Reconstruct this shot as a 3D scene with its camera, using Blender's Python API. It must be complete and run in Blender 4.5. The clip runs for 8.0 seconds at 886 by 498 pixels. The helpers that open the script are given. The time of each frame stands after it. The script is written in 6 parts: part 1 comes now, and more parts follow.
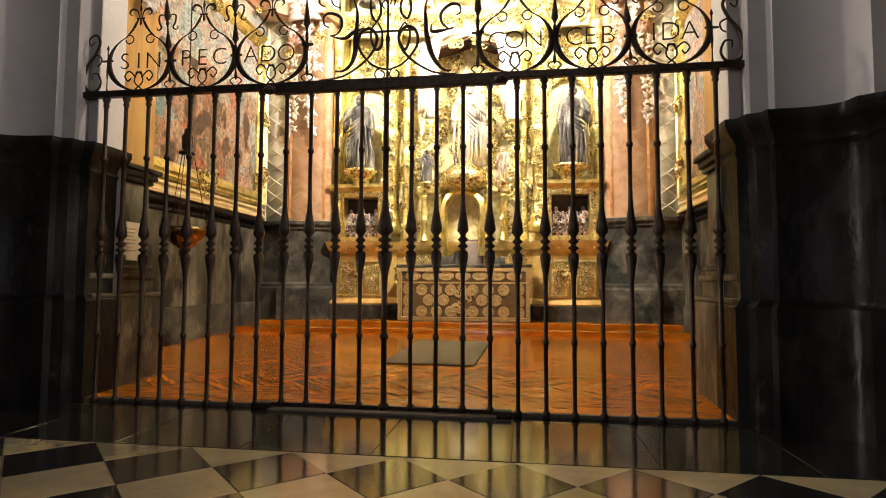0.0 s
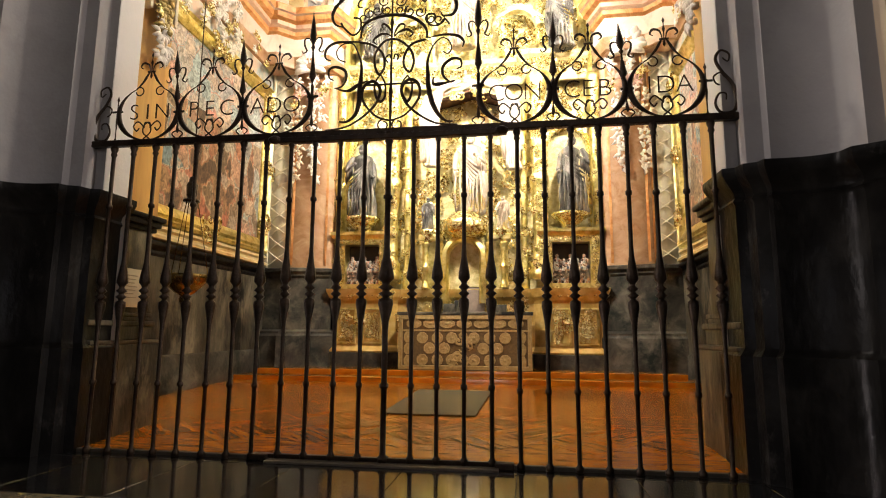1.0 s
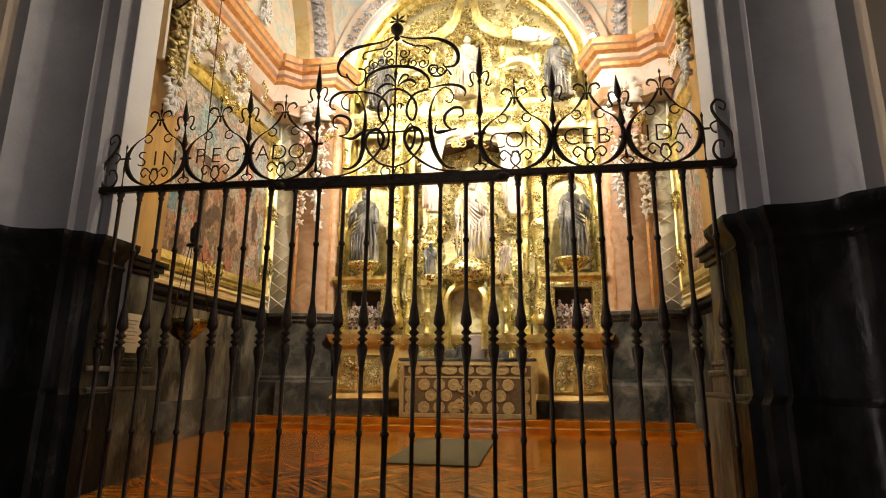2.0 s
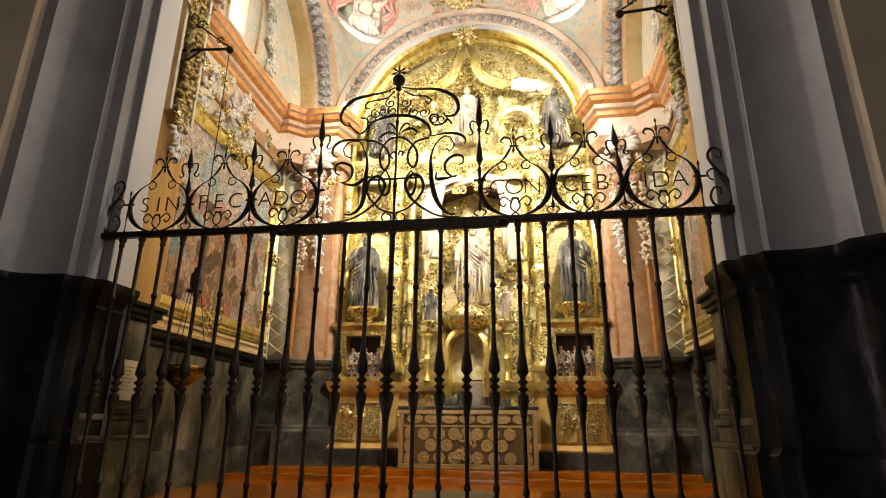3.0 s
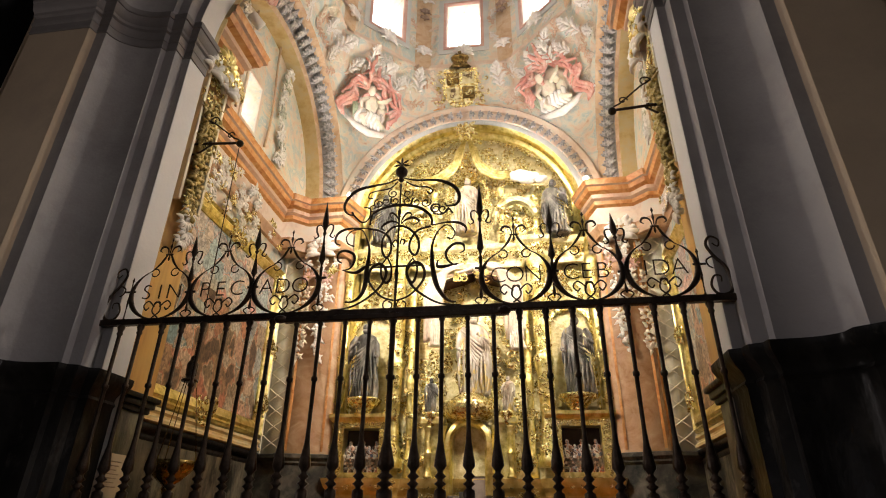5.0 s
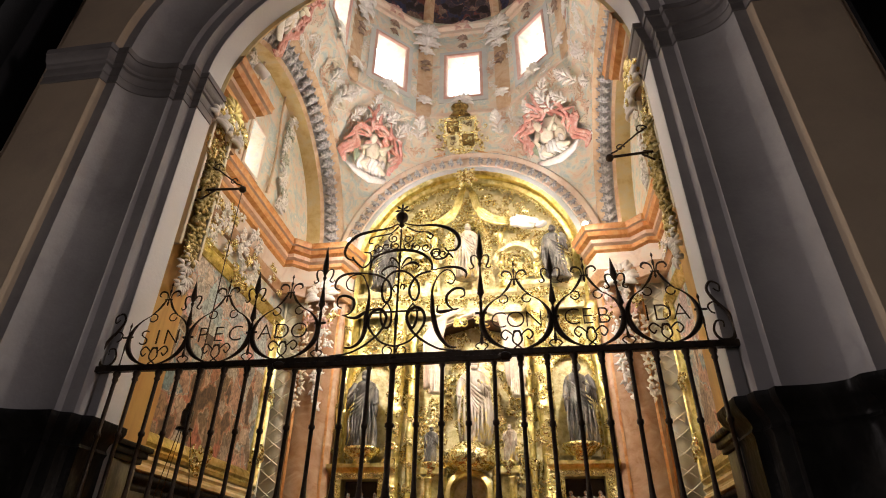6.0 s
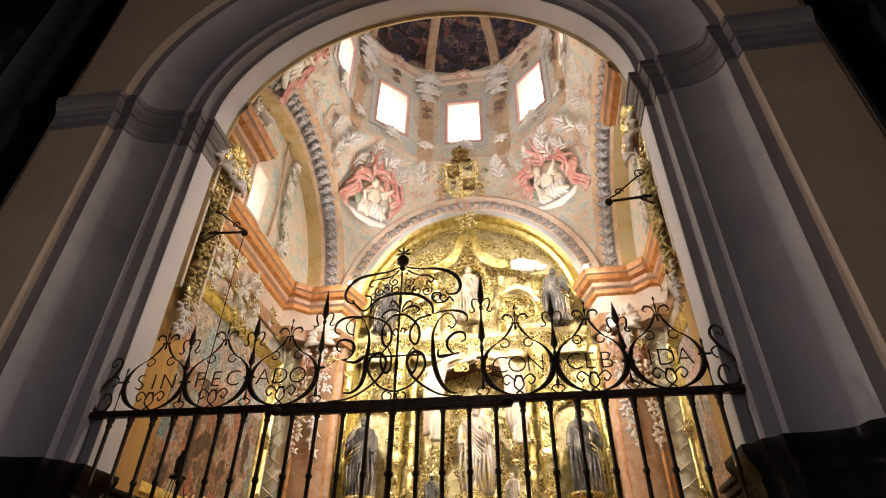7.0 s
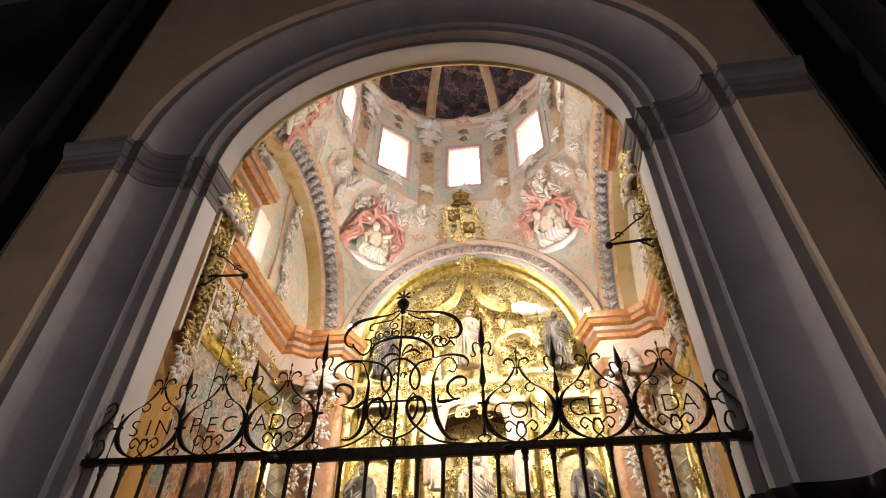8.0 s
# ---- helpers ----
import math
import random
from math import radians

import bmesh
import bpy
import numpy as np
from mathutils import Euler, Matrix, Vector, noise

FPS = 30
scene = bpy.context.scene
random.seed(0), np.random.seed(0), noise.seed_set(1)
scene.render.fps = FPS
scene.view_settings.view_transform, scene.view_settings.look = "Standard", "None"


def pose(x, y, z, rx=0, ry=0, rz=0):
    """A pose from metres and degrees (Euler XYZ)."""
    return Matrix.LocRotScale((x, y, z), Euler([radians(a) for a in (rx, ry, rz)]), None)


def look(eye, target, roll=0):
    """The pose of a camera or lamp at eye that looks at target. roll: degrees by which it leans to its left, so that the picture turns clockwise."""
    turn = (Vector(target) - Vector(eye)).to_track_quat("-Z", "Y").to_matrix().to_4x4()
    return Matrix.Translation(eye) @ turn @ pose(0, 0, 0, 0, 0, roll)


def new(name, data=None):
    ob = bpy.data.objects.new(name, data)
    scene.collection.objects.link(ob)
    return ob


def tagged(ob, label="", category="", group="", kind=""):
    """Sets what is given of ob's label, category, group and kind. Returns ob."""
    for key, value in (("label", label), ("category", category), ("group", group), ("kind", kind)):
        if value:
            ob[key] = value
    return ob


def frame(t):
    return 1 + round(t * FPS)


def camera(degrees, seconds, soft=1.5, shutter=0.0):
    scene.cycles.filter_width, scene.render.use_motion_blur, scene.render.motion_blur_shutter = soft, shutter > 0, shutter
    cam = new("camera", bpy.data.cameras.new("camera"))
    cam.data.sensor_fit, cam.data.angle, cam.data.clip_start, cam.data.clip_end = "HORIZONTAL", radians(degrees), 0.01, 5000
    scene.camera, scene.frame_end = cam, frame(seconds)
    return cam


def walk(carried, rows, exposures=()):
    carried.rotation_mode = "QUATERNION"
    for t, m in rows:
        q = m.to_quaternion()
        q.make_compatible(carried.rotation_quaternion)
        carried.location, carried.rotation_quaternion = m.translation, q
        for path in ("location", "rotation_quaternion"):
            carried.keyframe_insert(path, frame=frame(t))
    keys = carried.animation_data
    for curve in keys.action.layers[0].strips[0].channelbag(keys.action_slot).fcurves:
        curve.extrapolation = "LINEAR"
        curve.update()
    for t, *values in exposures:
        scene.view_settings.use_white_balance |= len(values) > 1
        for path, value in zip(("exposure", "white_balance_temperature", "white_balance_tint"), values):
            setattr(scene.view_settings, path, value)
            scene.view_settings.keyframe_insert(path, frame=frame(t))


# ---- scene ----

from math import cos, pi, sin

cam = camera(76.52, 8.0, soft=1.05)
ROWS = [
    (0.0, 8.095, 3.513, 0.263), (0.5, 8.154, 5.817, 0.277), (1.0, 8.237, 8.336, 0.383), (1.5, 8.385, 10.6, 0.43),
    (3.0, 8.56, 17.575, 0.571), (3.5, 8.625, 19.74, 0.589), (4.0, 8.688, 22.129, 0.593), (4.5, 8.756, 24.26, 0.665),
    (6.0, 8.886, 31.064, 0.775), (6.5, 8.985, 33.202, 0.843), (7.0, 9.051, 35.48, 0.891), (7.5, 9.108, 37.606, 0.939),
    (8.0, 9.224, 39.872, 1.034),
]
walk(cam, [(t, pose(0, 0, 1.0, 0, 0, yaw) @ pose(0, 0, 0, 90 + pitch, 0, 0) @ pose(0, 0, 0, 0, 0, roll)) for t, yaw, pitch, roll in ROWS],
     exposures=[(0.0, 0.54, 6500, 12), (1.5, 0.08, 6500, 11), (3.5, -0.32, 6500, 10), (6.0, -0.58, 6500, 17), (8.0, -0.56, 6500, 20)])

# ---- world and lights ----
world = bpy.data.worlds.new("sky")
scene.world = world
world.use_nodes = True
wn = world.node_tree
sky = wn.nodes.new("ShaderNodeTexSky")
sky.sky_type, sky.sun_disc, sky.sun_elevation, sky.sun_rotation = "NISHITA", False, radians(45), radians(120)
wn.links.new(sky.outputs[0], wn.nodes["Background"].inputs[0])
wn.nodes["Background"].inputs[1].default_value = 0.1

AX = -1.08          # the chapel's axis
GY = 4.33           # plane of the grille


def lamp(name, kind, at, to, watts, colour, size=0.2, spot=60, blend=0.6):
    d = bpy.data.lights.new(name, kind)
    d.energy, d.color = watts, colour
    if kind == "AREA":
        d.shape, d.size = "DISK", size
    else:
        d.shadow_soft_size = size
    if kind == "SPOT":
        d.spot_size, d.spot_blend = radians(spot), blend
    ob = new(name, d)
    ob.matrix_world = look(at, to)
    return ob


WARM = (1.0, 0.92, 0.78)
SOFT = (1.0, 0.96, 0.89)
for s in (-1, 1):
    # spotlights on the side cornices, aimed at the altarpiece and the vault
    lamp("spotlight_lamp", "SPOT", (AX + s * 2.85, 6.05, 8.35), (AX - s * 0.2, 10.4, 5.6), 2900, WARM, 0.08, 72, 0.9)
    lamp("uplight_lamp", "SPOT", (AX + s * 2.4, 9.3, 7.45), (AX - s * 1.6, 7.2, 12), 560, SOFT, 0.1, 140, 1.0)
    # added fill for the opposite wall, with no fixture of its own
    lamp("wall_lamp", "SPOT", (AX + s * 2.7, 6.0, 7.5), (AX - s * 3.2, 8.7, 3.9), 1200, WARM, 0.08, 100, 0.9)
# added daylight for the dim nave: invented tall windows at both ends, one behind
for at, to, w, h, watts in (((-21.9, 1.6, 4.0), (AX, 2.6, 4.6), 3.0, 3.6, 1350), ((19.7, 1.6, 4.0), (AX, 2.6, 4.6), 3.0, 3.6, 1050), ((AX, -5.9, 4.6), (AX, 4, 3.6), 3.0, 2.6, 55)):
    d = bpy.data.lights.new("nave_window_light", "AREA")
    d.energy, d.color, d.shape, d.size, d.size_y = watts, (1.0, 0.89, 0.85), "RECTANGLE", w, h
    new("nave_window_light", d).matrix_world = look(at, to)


# ---- materials ----
def mat(name, colours, scale=3.0, rough=0.5, metal=0.0, bump=0.2, bscale=40.0, detail=8.0, stretch=(1, 1, 1), dist=0.0,
        vary=0.0, stain=None, stain_scale=1.2, stain_at=(0.48, 0.68), rvar=0.15, spec=0.5, coat=0.0):
    m = bpy.data.materials.new(name)
    m.use_nodes = True
    n, l = m.node_tree.nodes, m.node_tree.links
    b = n["Principled BSDF"]
    tc = n.new("ShaderNodeTexCoord")
    mp = n.new("ShaderNodeMapping")
    mp.inputs["Scale"].default_value = stretch
    l.new(tc.outputs["Object"], mp.inputs[0])
    vec = mp.outputs[0]
    oi = n.new("ShaderNodeObjectInfo")
    if vary:
        add = n.new("ShaderNodeVectorMath")
        sc = n.new("ShaderNodeMath")
        sc.operation, sc.inputs[1].default_value = "MULTIPLY", 37.0
        l.new(oi.outputs["Random"], sc.inputs[0])
        l.new(vec, add.inputs[0])
        l.new(sc.outputs[0], add.inputs[1])
        vec = add.outputs[0]
    no = n.new("ShaderNodeTexNoise")
    no.inputs["Scale"].default_value, no.inputs["Detail"].default_value, no.inputs["Distortion"].default_value = scale, detail, dist
    no.inputs["Roughness"].default_value = 0.62
    l.new(vec, no.inputs["Vector"])
    rp = n.new("ShaderNodeValToRGB")
    els = rp.color_ramp.elements
    k = len(colours)
    while len(els) < k:
        els.new(0.5)
    for i, c in enumerate(colours):
        els[i].position = 0.3 + 0.4 * i / max(1, k - 1)
        els[i].color = (*c, 1)
    l.new(no.outputs["Fac"], rp.inputs[0])
    col = rp.outputs[0]
    if stain:
        n2 = n.new("ShaderNodeTexNoise")
        n2.inputs["Scale"].default_value, n2.inputs["Detail"].default_value = stain_scale, 10
        n2.inputs["Roughness"].default_value = 0.7
        l.new(vec, n2.inputs["Vector"])
        r2 = n.new("ShaderNodeMapRange")
        r2.inputs[1].default_value, r2.inputs[2].default_value = stain_at
        l.new(n2.outputs["Fac"], r2.inputs[0])
        mx = n.new("ShaderNodeMix")
        mx.data_type = "RGBA"
        l.new(r2.outputs[0], mx.inputs[0])
        l.new(col, mx.inputs[6])
        mx.inputs[7].default_value = (*stain, 1)
        col = mx.outputs[2]
    if vary:
        hs = n.new("ShaderNodeHueSaturation")
        mr = n.new("ShaderNodeMapRange")
        mr.inputs[3].default_value, mr.inputs[4].default_value = 1 - vary, 1 + vary
        l.new(oi.outputs["Random"], mr.inputs[0])
        l.new(mr.outputs[0], hs.inputs["Value"])
        l.new(col, hs.inputs["Color"])
        col = hs.outputs[0]
    l.new(col, b.inputs["Base Color"])
    nb = n.new("ShaderNodeTexNoise")
    nb.inputs["Scale"].default_value, nb.inputs["Detail"].default_value = bscale, 6
    l.new(vec, nb.inputs["Vector"])
    rr = n.new("ShaderNodeMapRange")
    rr.inputs[3].default_value, rr.inputs[4].default_value = max(0.02, rough - rvar), min(1, rough + rvar)
    l.new(no.outputs["Fac"], rr.inputs[0])
    l.new(rr.outputs[0], b.inputs["Roughness"])
    b.inputs["Metallic"].default_value = metal
    b.inputs["Specular IOR Level"].default_value = spec
    b.inputs["Coat Weight"].default_value = coat
    b.inputs["Coat Roughness"].default_value = 0.1
    b.inputs["Coat IOR"].default_value = 1.8
    if bump:
        bp = n.new("ShaderNodeBump")
        bp.inputs["Strength"].default_value, bp.inputs["Distance"].default_value = bump, 0.02
        l.new(nb.outputs["Fac"], bp.inputs["Height"])
        l.new(bp.outputs[0], b.inputs["Normal"])
    return m


def painted(name, palette, scale=2.5, rough=0.55, dark=1.0, tall=1.0):
    """Old figure painting: warped cells of colour broken by brush-like noise."""
    m = bpy.data.materials.new(name)
    m.use_nodes = True
    n, l = m.node_tree.nodes, m.node_tree.links
    b = n["Principled BSDF"]
    tc = n.new("ShaderNodeTexCoord")
    no = n.new("ShaderNodeTexNoise")
    tm = n.new("ShaderNodeMapping")
    tm.inputs["Scale"].default_value = (1, 1, tall)
    l.new(tc.outputs["Object"], tm.inputs[0])
    no.inputs["Scale"].default_value, no.inputs["Detail"].default_value = scale * 1.3, 6
    l.new(tm.outputs[0], no.inputs["Vector"])
    mixv = n.new("ShaderNodeMix")
    mixv.data_type = "RGBA"
    mixv.inputs[0].default_value = 0.35
    l.new(tm.outputs[0], mixv.inputs[6])
    l.new(no.outputs["Color"], mixv.inputs[7])
    vo = n.new("ShaderNodeTexVoronoi")
    vo.feature = "SMOOTH_F1"
    vo.inputs["Scale"].default_value, vo.inputs["Smoothness"].default_value = scale * 2.6, 0.35
    l.new(mixv.outputs[2], vo.inputs["Vector"])
    sep = n.new("ShaderNodeSeparateColor")
    l.new(vo.outputs["Color"], sep.inputs[0])
    rp = n.new("ShaderNodeValToRGB")
    els = rp.color_ramp.elements
    while len(els) < len(palette):
        els.new(0.5)
    for i, c in enumerate(palette):
        els[i].position = 0.12 + 0.76 * i / (len(palette) - 1)
        els[i].color = (*[v * dark for v in c], 1)
    l.new(sep.outputs[0], rp.inputs[0])
    fine = n.new("ShaderNodeTexNoise")
    fine.inputs["Scale"].default_value, fine.inputs["Detail"].default_value = scale * 7, 8
    fine.inputs["Distortion"].default_value = 1.2
    l.new(tm.outputs[0], fine.inputs["Vector"])
    mr = n.new("ShaderNodeMapRange")
    mr.inputs[1].default_value, mr.inputs[2].default_value = 0.3, 0.7
    mr.inputs[3].default_value, mr.inputs[4].default_value = 0.35, 1.5
    l.new(fine.outputs["Fac"], mr.inputs[0])
    hs = n.new("ShaderNodeHueSaturation")
    l.new(mr.outputs[0], hs.inputs["Value"])
    l.new(rp.outputs[0], hs.inputs["Color"])
    l.new(hs.outputs[0], b.inputs["Base Color"])
    b.inputs["Roughness"].default_value = rough
    return m


def glow(name, colour, strength):
    m = bpy.data.materials.new(name)
    m.use_nodes = True
    b = m.node_tree.nodes["Principled BSDF"]
    b.inputs["Base Color"].default_value = (*colour, 1)
    b.inputs["Emission Color"].default_value = (*colour, 1)
    b.inputs["Emission Strength"].default_value = strength
    return m


CREAM = mat("cream_plaster", [(0.46, 0.36, 0.25), (0.54, 0.43, 0.3)], 1.6, 0.8, bump=0.12, bscale=30, stain=(0.42, 0.33, 0.24))
COVE = mat("grey_plaster", [(0.33, 0.31, 0.3), (0.4, 0.38, 0.37)], 1.6, 0.8, bump=0.15, bscale=30, stain=(0.29, 0.27, 0.265))
WHITEWASH = mat("whitewash", [(0.74, 0.73, 0.72), (0.8, 0.79, 0.77)], 1.6, 0.8, bump=0.12, bscale=30)
TRIM = mat("grey_trim", [(0.17, 0.155, 0.15), (0.24, 0.22, 0.21)], 3, 0.7, bump=0.15)
BLACKSTONE = mat("black_marble", [(0.004, 0.0036, 0.0031), (0.009, 0.008, 0.007), (0.022, 0.02, 0.017)], 3.2, 0.4, bump=0.5, bscale=13, stain=(0.12, 0.11, 0.095), stain_scale=3.4, stain_at=(0.6, 0.9), dist=0.6, spec=0.16, stretch=(1, 1, 0.55))
GREYSTONE = mat("grey_stone", [(0.016, 0.0135, 0.009), (0.09, 0.078, 0.052), (0.27, 0.235, 0.16)], 2.6, 0.5, bump=0.35, bscale=20, stain=(0.009, 0.008, 0.006), stain_scale=2.0, stain_at=(0.47, 0.58), stretch=(1, 1, 0.4))
SLAB = mat("dark_slab", [(0.012, 0.012, 0.01), (0.022, 0.021, 0.018)], 4, 0.13, bump=0.02, bscale=12, vary=0.25, rvar=0.05, coat=1.0)
TILEB = mat("black_tile", [(0.016, 0.015, 0.014), (0.028, 0.026, 0.024)], 5, 0.15, bump=0.03, bscale=12, vary=0.25, rvar=0.05, coat=1.0)
TILEW = mat("white_tile", [(0.42, 0.35, 0.19), (0.56, 0.48, 0.28)], 4, 0.17, bump=0.03, bscale=12, vary=0.12, rvar=0.05, stain=(0.36, 0.3, 0.2), coat=1.0)
GROUT = mat("joint", [(0.16, 0.14, 0.11), (0.22, 0.2, 0.16)], 30, 0.8)
WOODFLOOR = mat("parquet", [(0.34, 0.09, 0.003), (0.51, 0.155, 0.006), (0.62, 0.235, 0.012)], 3.0, 0.19, bump=0.05, bscale=60, vary=0.18, stretch=(1, 7, 1), rvar=0.08, coat=0.4)
IRON = mat("iron", [(0.018, 0.012, 0.008), (0.065, 0.042, 0.026)], 14, 0.36, 0.65, bump=0.25, bscale=70)
GOLD = mat("gold_leaf", [(0.46, 0.35, 0.08), (0.84, 0.71, 0.27), (1.0, 0.9, 0.5)], 9, 0.36, 1.0, bump=0.5, bscale=26, rvar=0.14)
CARVED = mat("carved_gold", [(0.34, 0.24, 0.05), (0.88, 0.76, 0.35), (1.0, 0.95, 0.68)], 18, 0.27, 1.0, bump=0.9, bscale=32, rvar=0.14)
GOLDPLAIN = mat("gilt_ground", [(0.45, 0.35, 0.13), (0.7, 0.61, 0.32), (0.84, 0.78, 0.52)], 9, 0.42, 0.35, bump=0.9, bscale=18)
PINK = mat("pink_marble", [(0.33, 0.16, 0.065), (0.46, 0.27, 0.14), (0.58, 0.4, 0.25)], 2.6, 0.42, bump=0.08, dist=1.5, stain=(0.5, 0.31, 0.19), stain_scale=5)
OCHRE = mat("ochre_marble", [(0.46, 0.16, 0.04), (0.66, 0.31, 0.1), (0.72, 0.44, 0.2)], 3.5, 0.45, bump=0.08, dist=1.8)
PALEROSE = mat("pale_rose_marble", [(0.55, 0.34, 0.22), (0.7, 0.52, 0.38)], 5, 0.5, bump=0.08, dist=1.2)
WOODPANEL = mat("gilded_wood_panel", [(0.4, 0.2, 0.045), (0.56, 0.32, 0.09), (0.62, 0.38, 0.12)], 2.5, 0.45, bump=0.1, stretch=(3, 3, 0.35))
STUCCO = mat("white_stucco", [(0.7, 0.65, 0.58), (0.86, 0.83, 0.78)], 12, 0.55, bump=0.5, bscale=30)
SILVER = mat("silver_stucco", [(0.16, 0.155, 0.165), (0.42, 0.41, 0.41), (0.62, 0.6, 0.56)], 14, 0.4, 0.3, bump=0.5, bscale=34)
FRESCO = mat("fresco", [(0.58, 0.37, 0.24), (0.74, 0.6, 0.43), (0.67, 0.65, 0.53), (0.46, 0.55, 0.52), (0.78, 0.71, 0.57)], 1.9, 0.65, bump=0.35, bscale=14, detail=12, dist=2.6, stain=(0.72, 0.54, 0.4), stain_scale=3.0)
FRESCOPINK = mat("pink_fresco", [(0.6, 0.43, 0.31), (0.73, 0.58, 0.45), (0.66, 0.63, 0.54)], 2.2, 0.6, bump=0.1, dist=1.0)
PALEBLUE = mat("blue_grey_fresco", [(0.5, 0.52, 0.5), (0.62, 0.62, 0.57)], 4, 0.6, bump=0.1)
ROSE = mat("rose_drapery", [(0.52, 0.15, 0.11), (0.68, 0.35, 0.28), (0.82, 0.66, 0.56)], 7, 0.55, bump=0.3)
FLESH = mat("painted_relief", [(0.62, 0.48, 0.34), (0.78, 0.7, 0.56), (0.62, 0.62, 0.44)], 7, 0.55, bump=0.3)
SAGE = mat("green_drapery", [(0.22, 0.3, 0.2), (0.5, 0.52, 0.34)], 5, 0.55, bump=0.3)
ROBE = mat("grey_robe", [(0.014, 0.012, 0.01), (0.1, 0.092, 0.08), (0.34, 0.31, 0.26)], 6, 0.38, bump=0.3, stretch=(1, 1, 0.4), stain=(0.3, 0.2, 0.06), stain_scale=4, stain_at=(0.58, 0.66))
ROBELIGHT = mat("gilded_robe", [(0.2, 0.12, 0.07), (0.4, 0.34, 0.26), (0.5, 0.46, 0.41)], 6, 0.42, 0.2, bump=0.3, stretch=(1, 1, 0.5), stain=(0.55, 0.4, 0.12), stain_scale=4, stain_at=(0.54, 0.6))
NICHESHADE = mat("dark_niche", [(0.02, 0.012, 0.006), (0.05, 0.03, 0.015)], 5, 0.6)
CANVAS = painted("battle_canvas", [(0.12, 0.07, 0.04), (0.34, 0.2, 0.1), (0.4, 0.14, 0.08), (0.5, 0.36, 0.24), (0.16, 0.1, 0.05), (0.55, 0.45, 0.33), (0.16, 0.26, 0.27), (0.42, 0.25, 0.16)], 2.1, tall=0.7)
CANVASSKY = painted("sky_canvas", [(0.55, 0.42, 0.32), (0.36, 0.46, 0.46), (0.55, 0.25, 0.18), (0.58, 0.5, 0.4), (0.3, 0.38, 0.38), (0.56, 0.44, 0.33)], 1.9)
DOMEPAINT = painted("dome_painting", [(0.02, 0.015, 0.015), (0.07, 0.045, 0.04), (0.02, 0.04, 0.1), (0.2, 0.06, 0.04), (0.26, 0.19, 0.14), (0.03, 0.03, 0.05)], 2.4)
BANDGROUND = mat("blue_grey_ground", [(0.24, 0.23, 0.23), (0.4, 0.38, 0.35)], 9, 0.6, bump=0.3)
TRELLIS = mat("white_trellis", [(0.72, 0.66, 0.5), (0.8, 0.75, 0.6)], 8, 0.55, bump=0.2)
TRELLISGROUND = mat("sage_ground", [(0.66, 0.63, 0.49), (0.76, 0.72, 0.58)], 6, 0.6, bump=0.2)
RELIC = painted("relic_figures", [(0.05, 0.03, 0.02), (0.25, 0.18, 0.12), (0.5, 0.15, 0.06), (0.6, 0.55, 0.45), (0.12, 0.14, 0.2)], 5)
BROCADE = mat("brown_brocade", [(0.11, 0.065, 0.022), (0.19, 0.12, 0.042)], 20, 0.6, 0.2, bump=0.4, bscale=60)
BROCADEGOLD = mat("gold_embroidery", [(0.36, 0.24, 0.08), (0.56, 0.41, 0.18)], 24, 0.5, 0.3, bump=0.7, bscale=60)
OLDGILT = mat("old_gilding", [(0.12, 0.09, 0.025), (0.46, 0.35, 0.12), (0.8, 0.7, 0.42)], 16, 0.42, 0.6, bump=0.6, bscale=40)
CHAIRCLOTH = mat("worn_chair_cloth", [(0.2, 0.15, 0.12), (0.28, 0.22, 0.18)], 14, 0.8, bump=0.3, bscale=120)
RUG = mat("grey_rug", [(0.15, 0.12, 0.06), (0.2, 0.17, 0.1)], 40, 0.95, bump=0.5, bscale=200)
PAPER = mat("paper", [(0.5, 0.42, 0.27), (0.56, 0.48, 0.32)], 8, 0.8, bump=0.05)
INK = mat("faded_ink", [(0.3, 0.24, 0.15), (0.36, 0.3, 0.19)], 20, 0.8, bump=0)
AMBERGOLD = mat("amber_gilding", [(0.5, 0.31, 0.07), (0.68, 0.46, 0.14), (0.8, 0.62, 0.26)], 5, 0.38, 0.4, bump=0.12, bscale=30)
BRASS = mat("brass", [(0.16, 0.1, 0.03), (0.42, 0.3, 0.1)], 10, 0.26, 1.0, bump=0.3, bscale=50)
# plaster with the nave's gloom put into its near-black colour
NAVESHADE = mat("nave_shade_plaster", [(0.003, 0.003, 0.004), (0.006, 0.006, 0.008)], 2, 0.8)
DAY = glow("bright_day", (0.95, 0.97, 1.0), 6.0)
BULB = glow("lit_bulb", (1.0, 0.9, 0.7), 60.0)
SOFFIT = mat("ochre_soffit", [(0.5, 0.33, 0.11), (0.64, 0.5, 0.24), (0.6, 0.54, 0.36)], 3, 0.55, bump=0.2)
ROSEFRAME = mat("rose_frame", [(0.55, 0.3, 0.24), (0.66, 0.44, 0.36)], 4, 0.55, bump=0.1)
DADO = mat("dark_grey_marble", [(0.018, 0.016, 0.013), (0.06, 0.053, 0.04), (0.15, 0.135, 0.1)], 2.6, 0.5, bump=0.3, bscale=16, dist=0.6, spec=0.25, stain=(0.008, 0.013, 0.01), stain_scale=2.0, stain_at=(0.5, 0.65))
SILLSTONE = mat("worn_sill", [(0.06, 0.048, 0.03), (0.12, 0.1, 0.07)], 12, 0.6)
SAGEFRESCO = mat("green_stucco", [(0.36, 0.4, 0.3), (0.56, 0.55, 0.42)], 10, 0.6, bump=0.4)
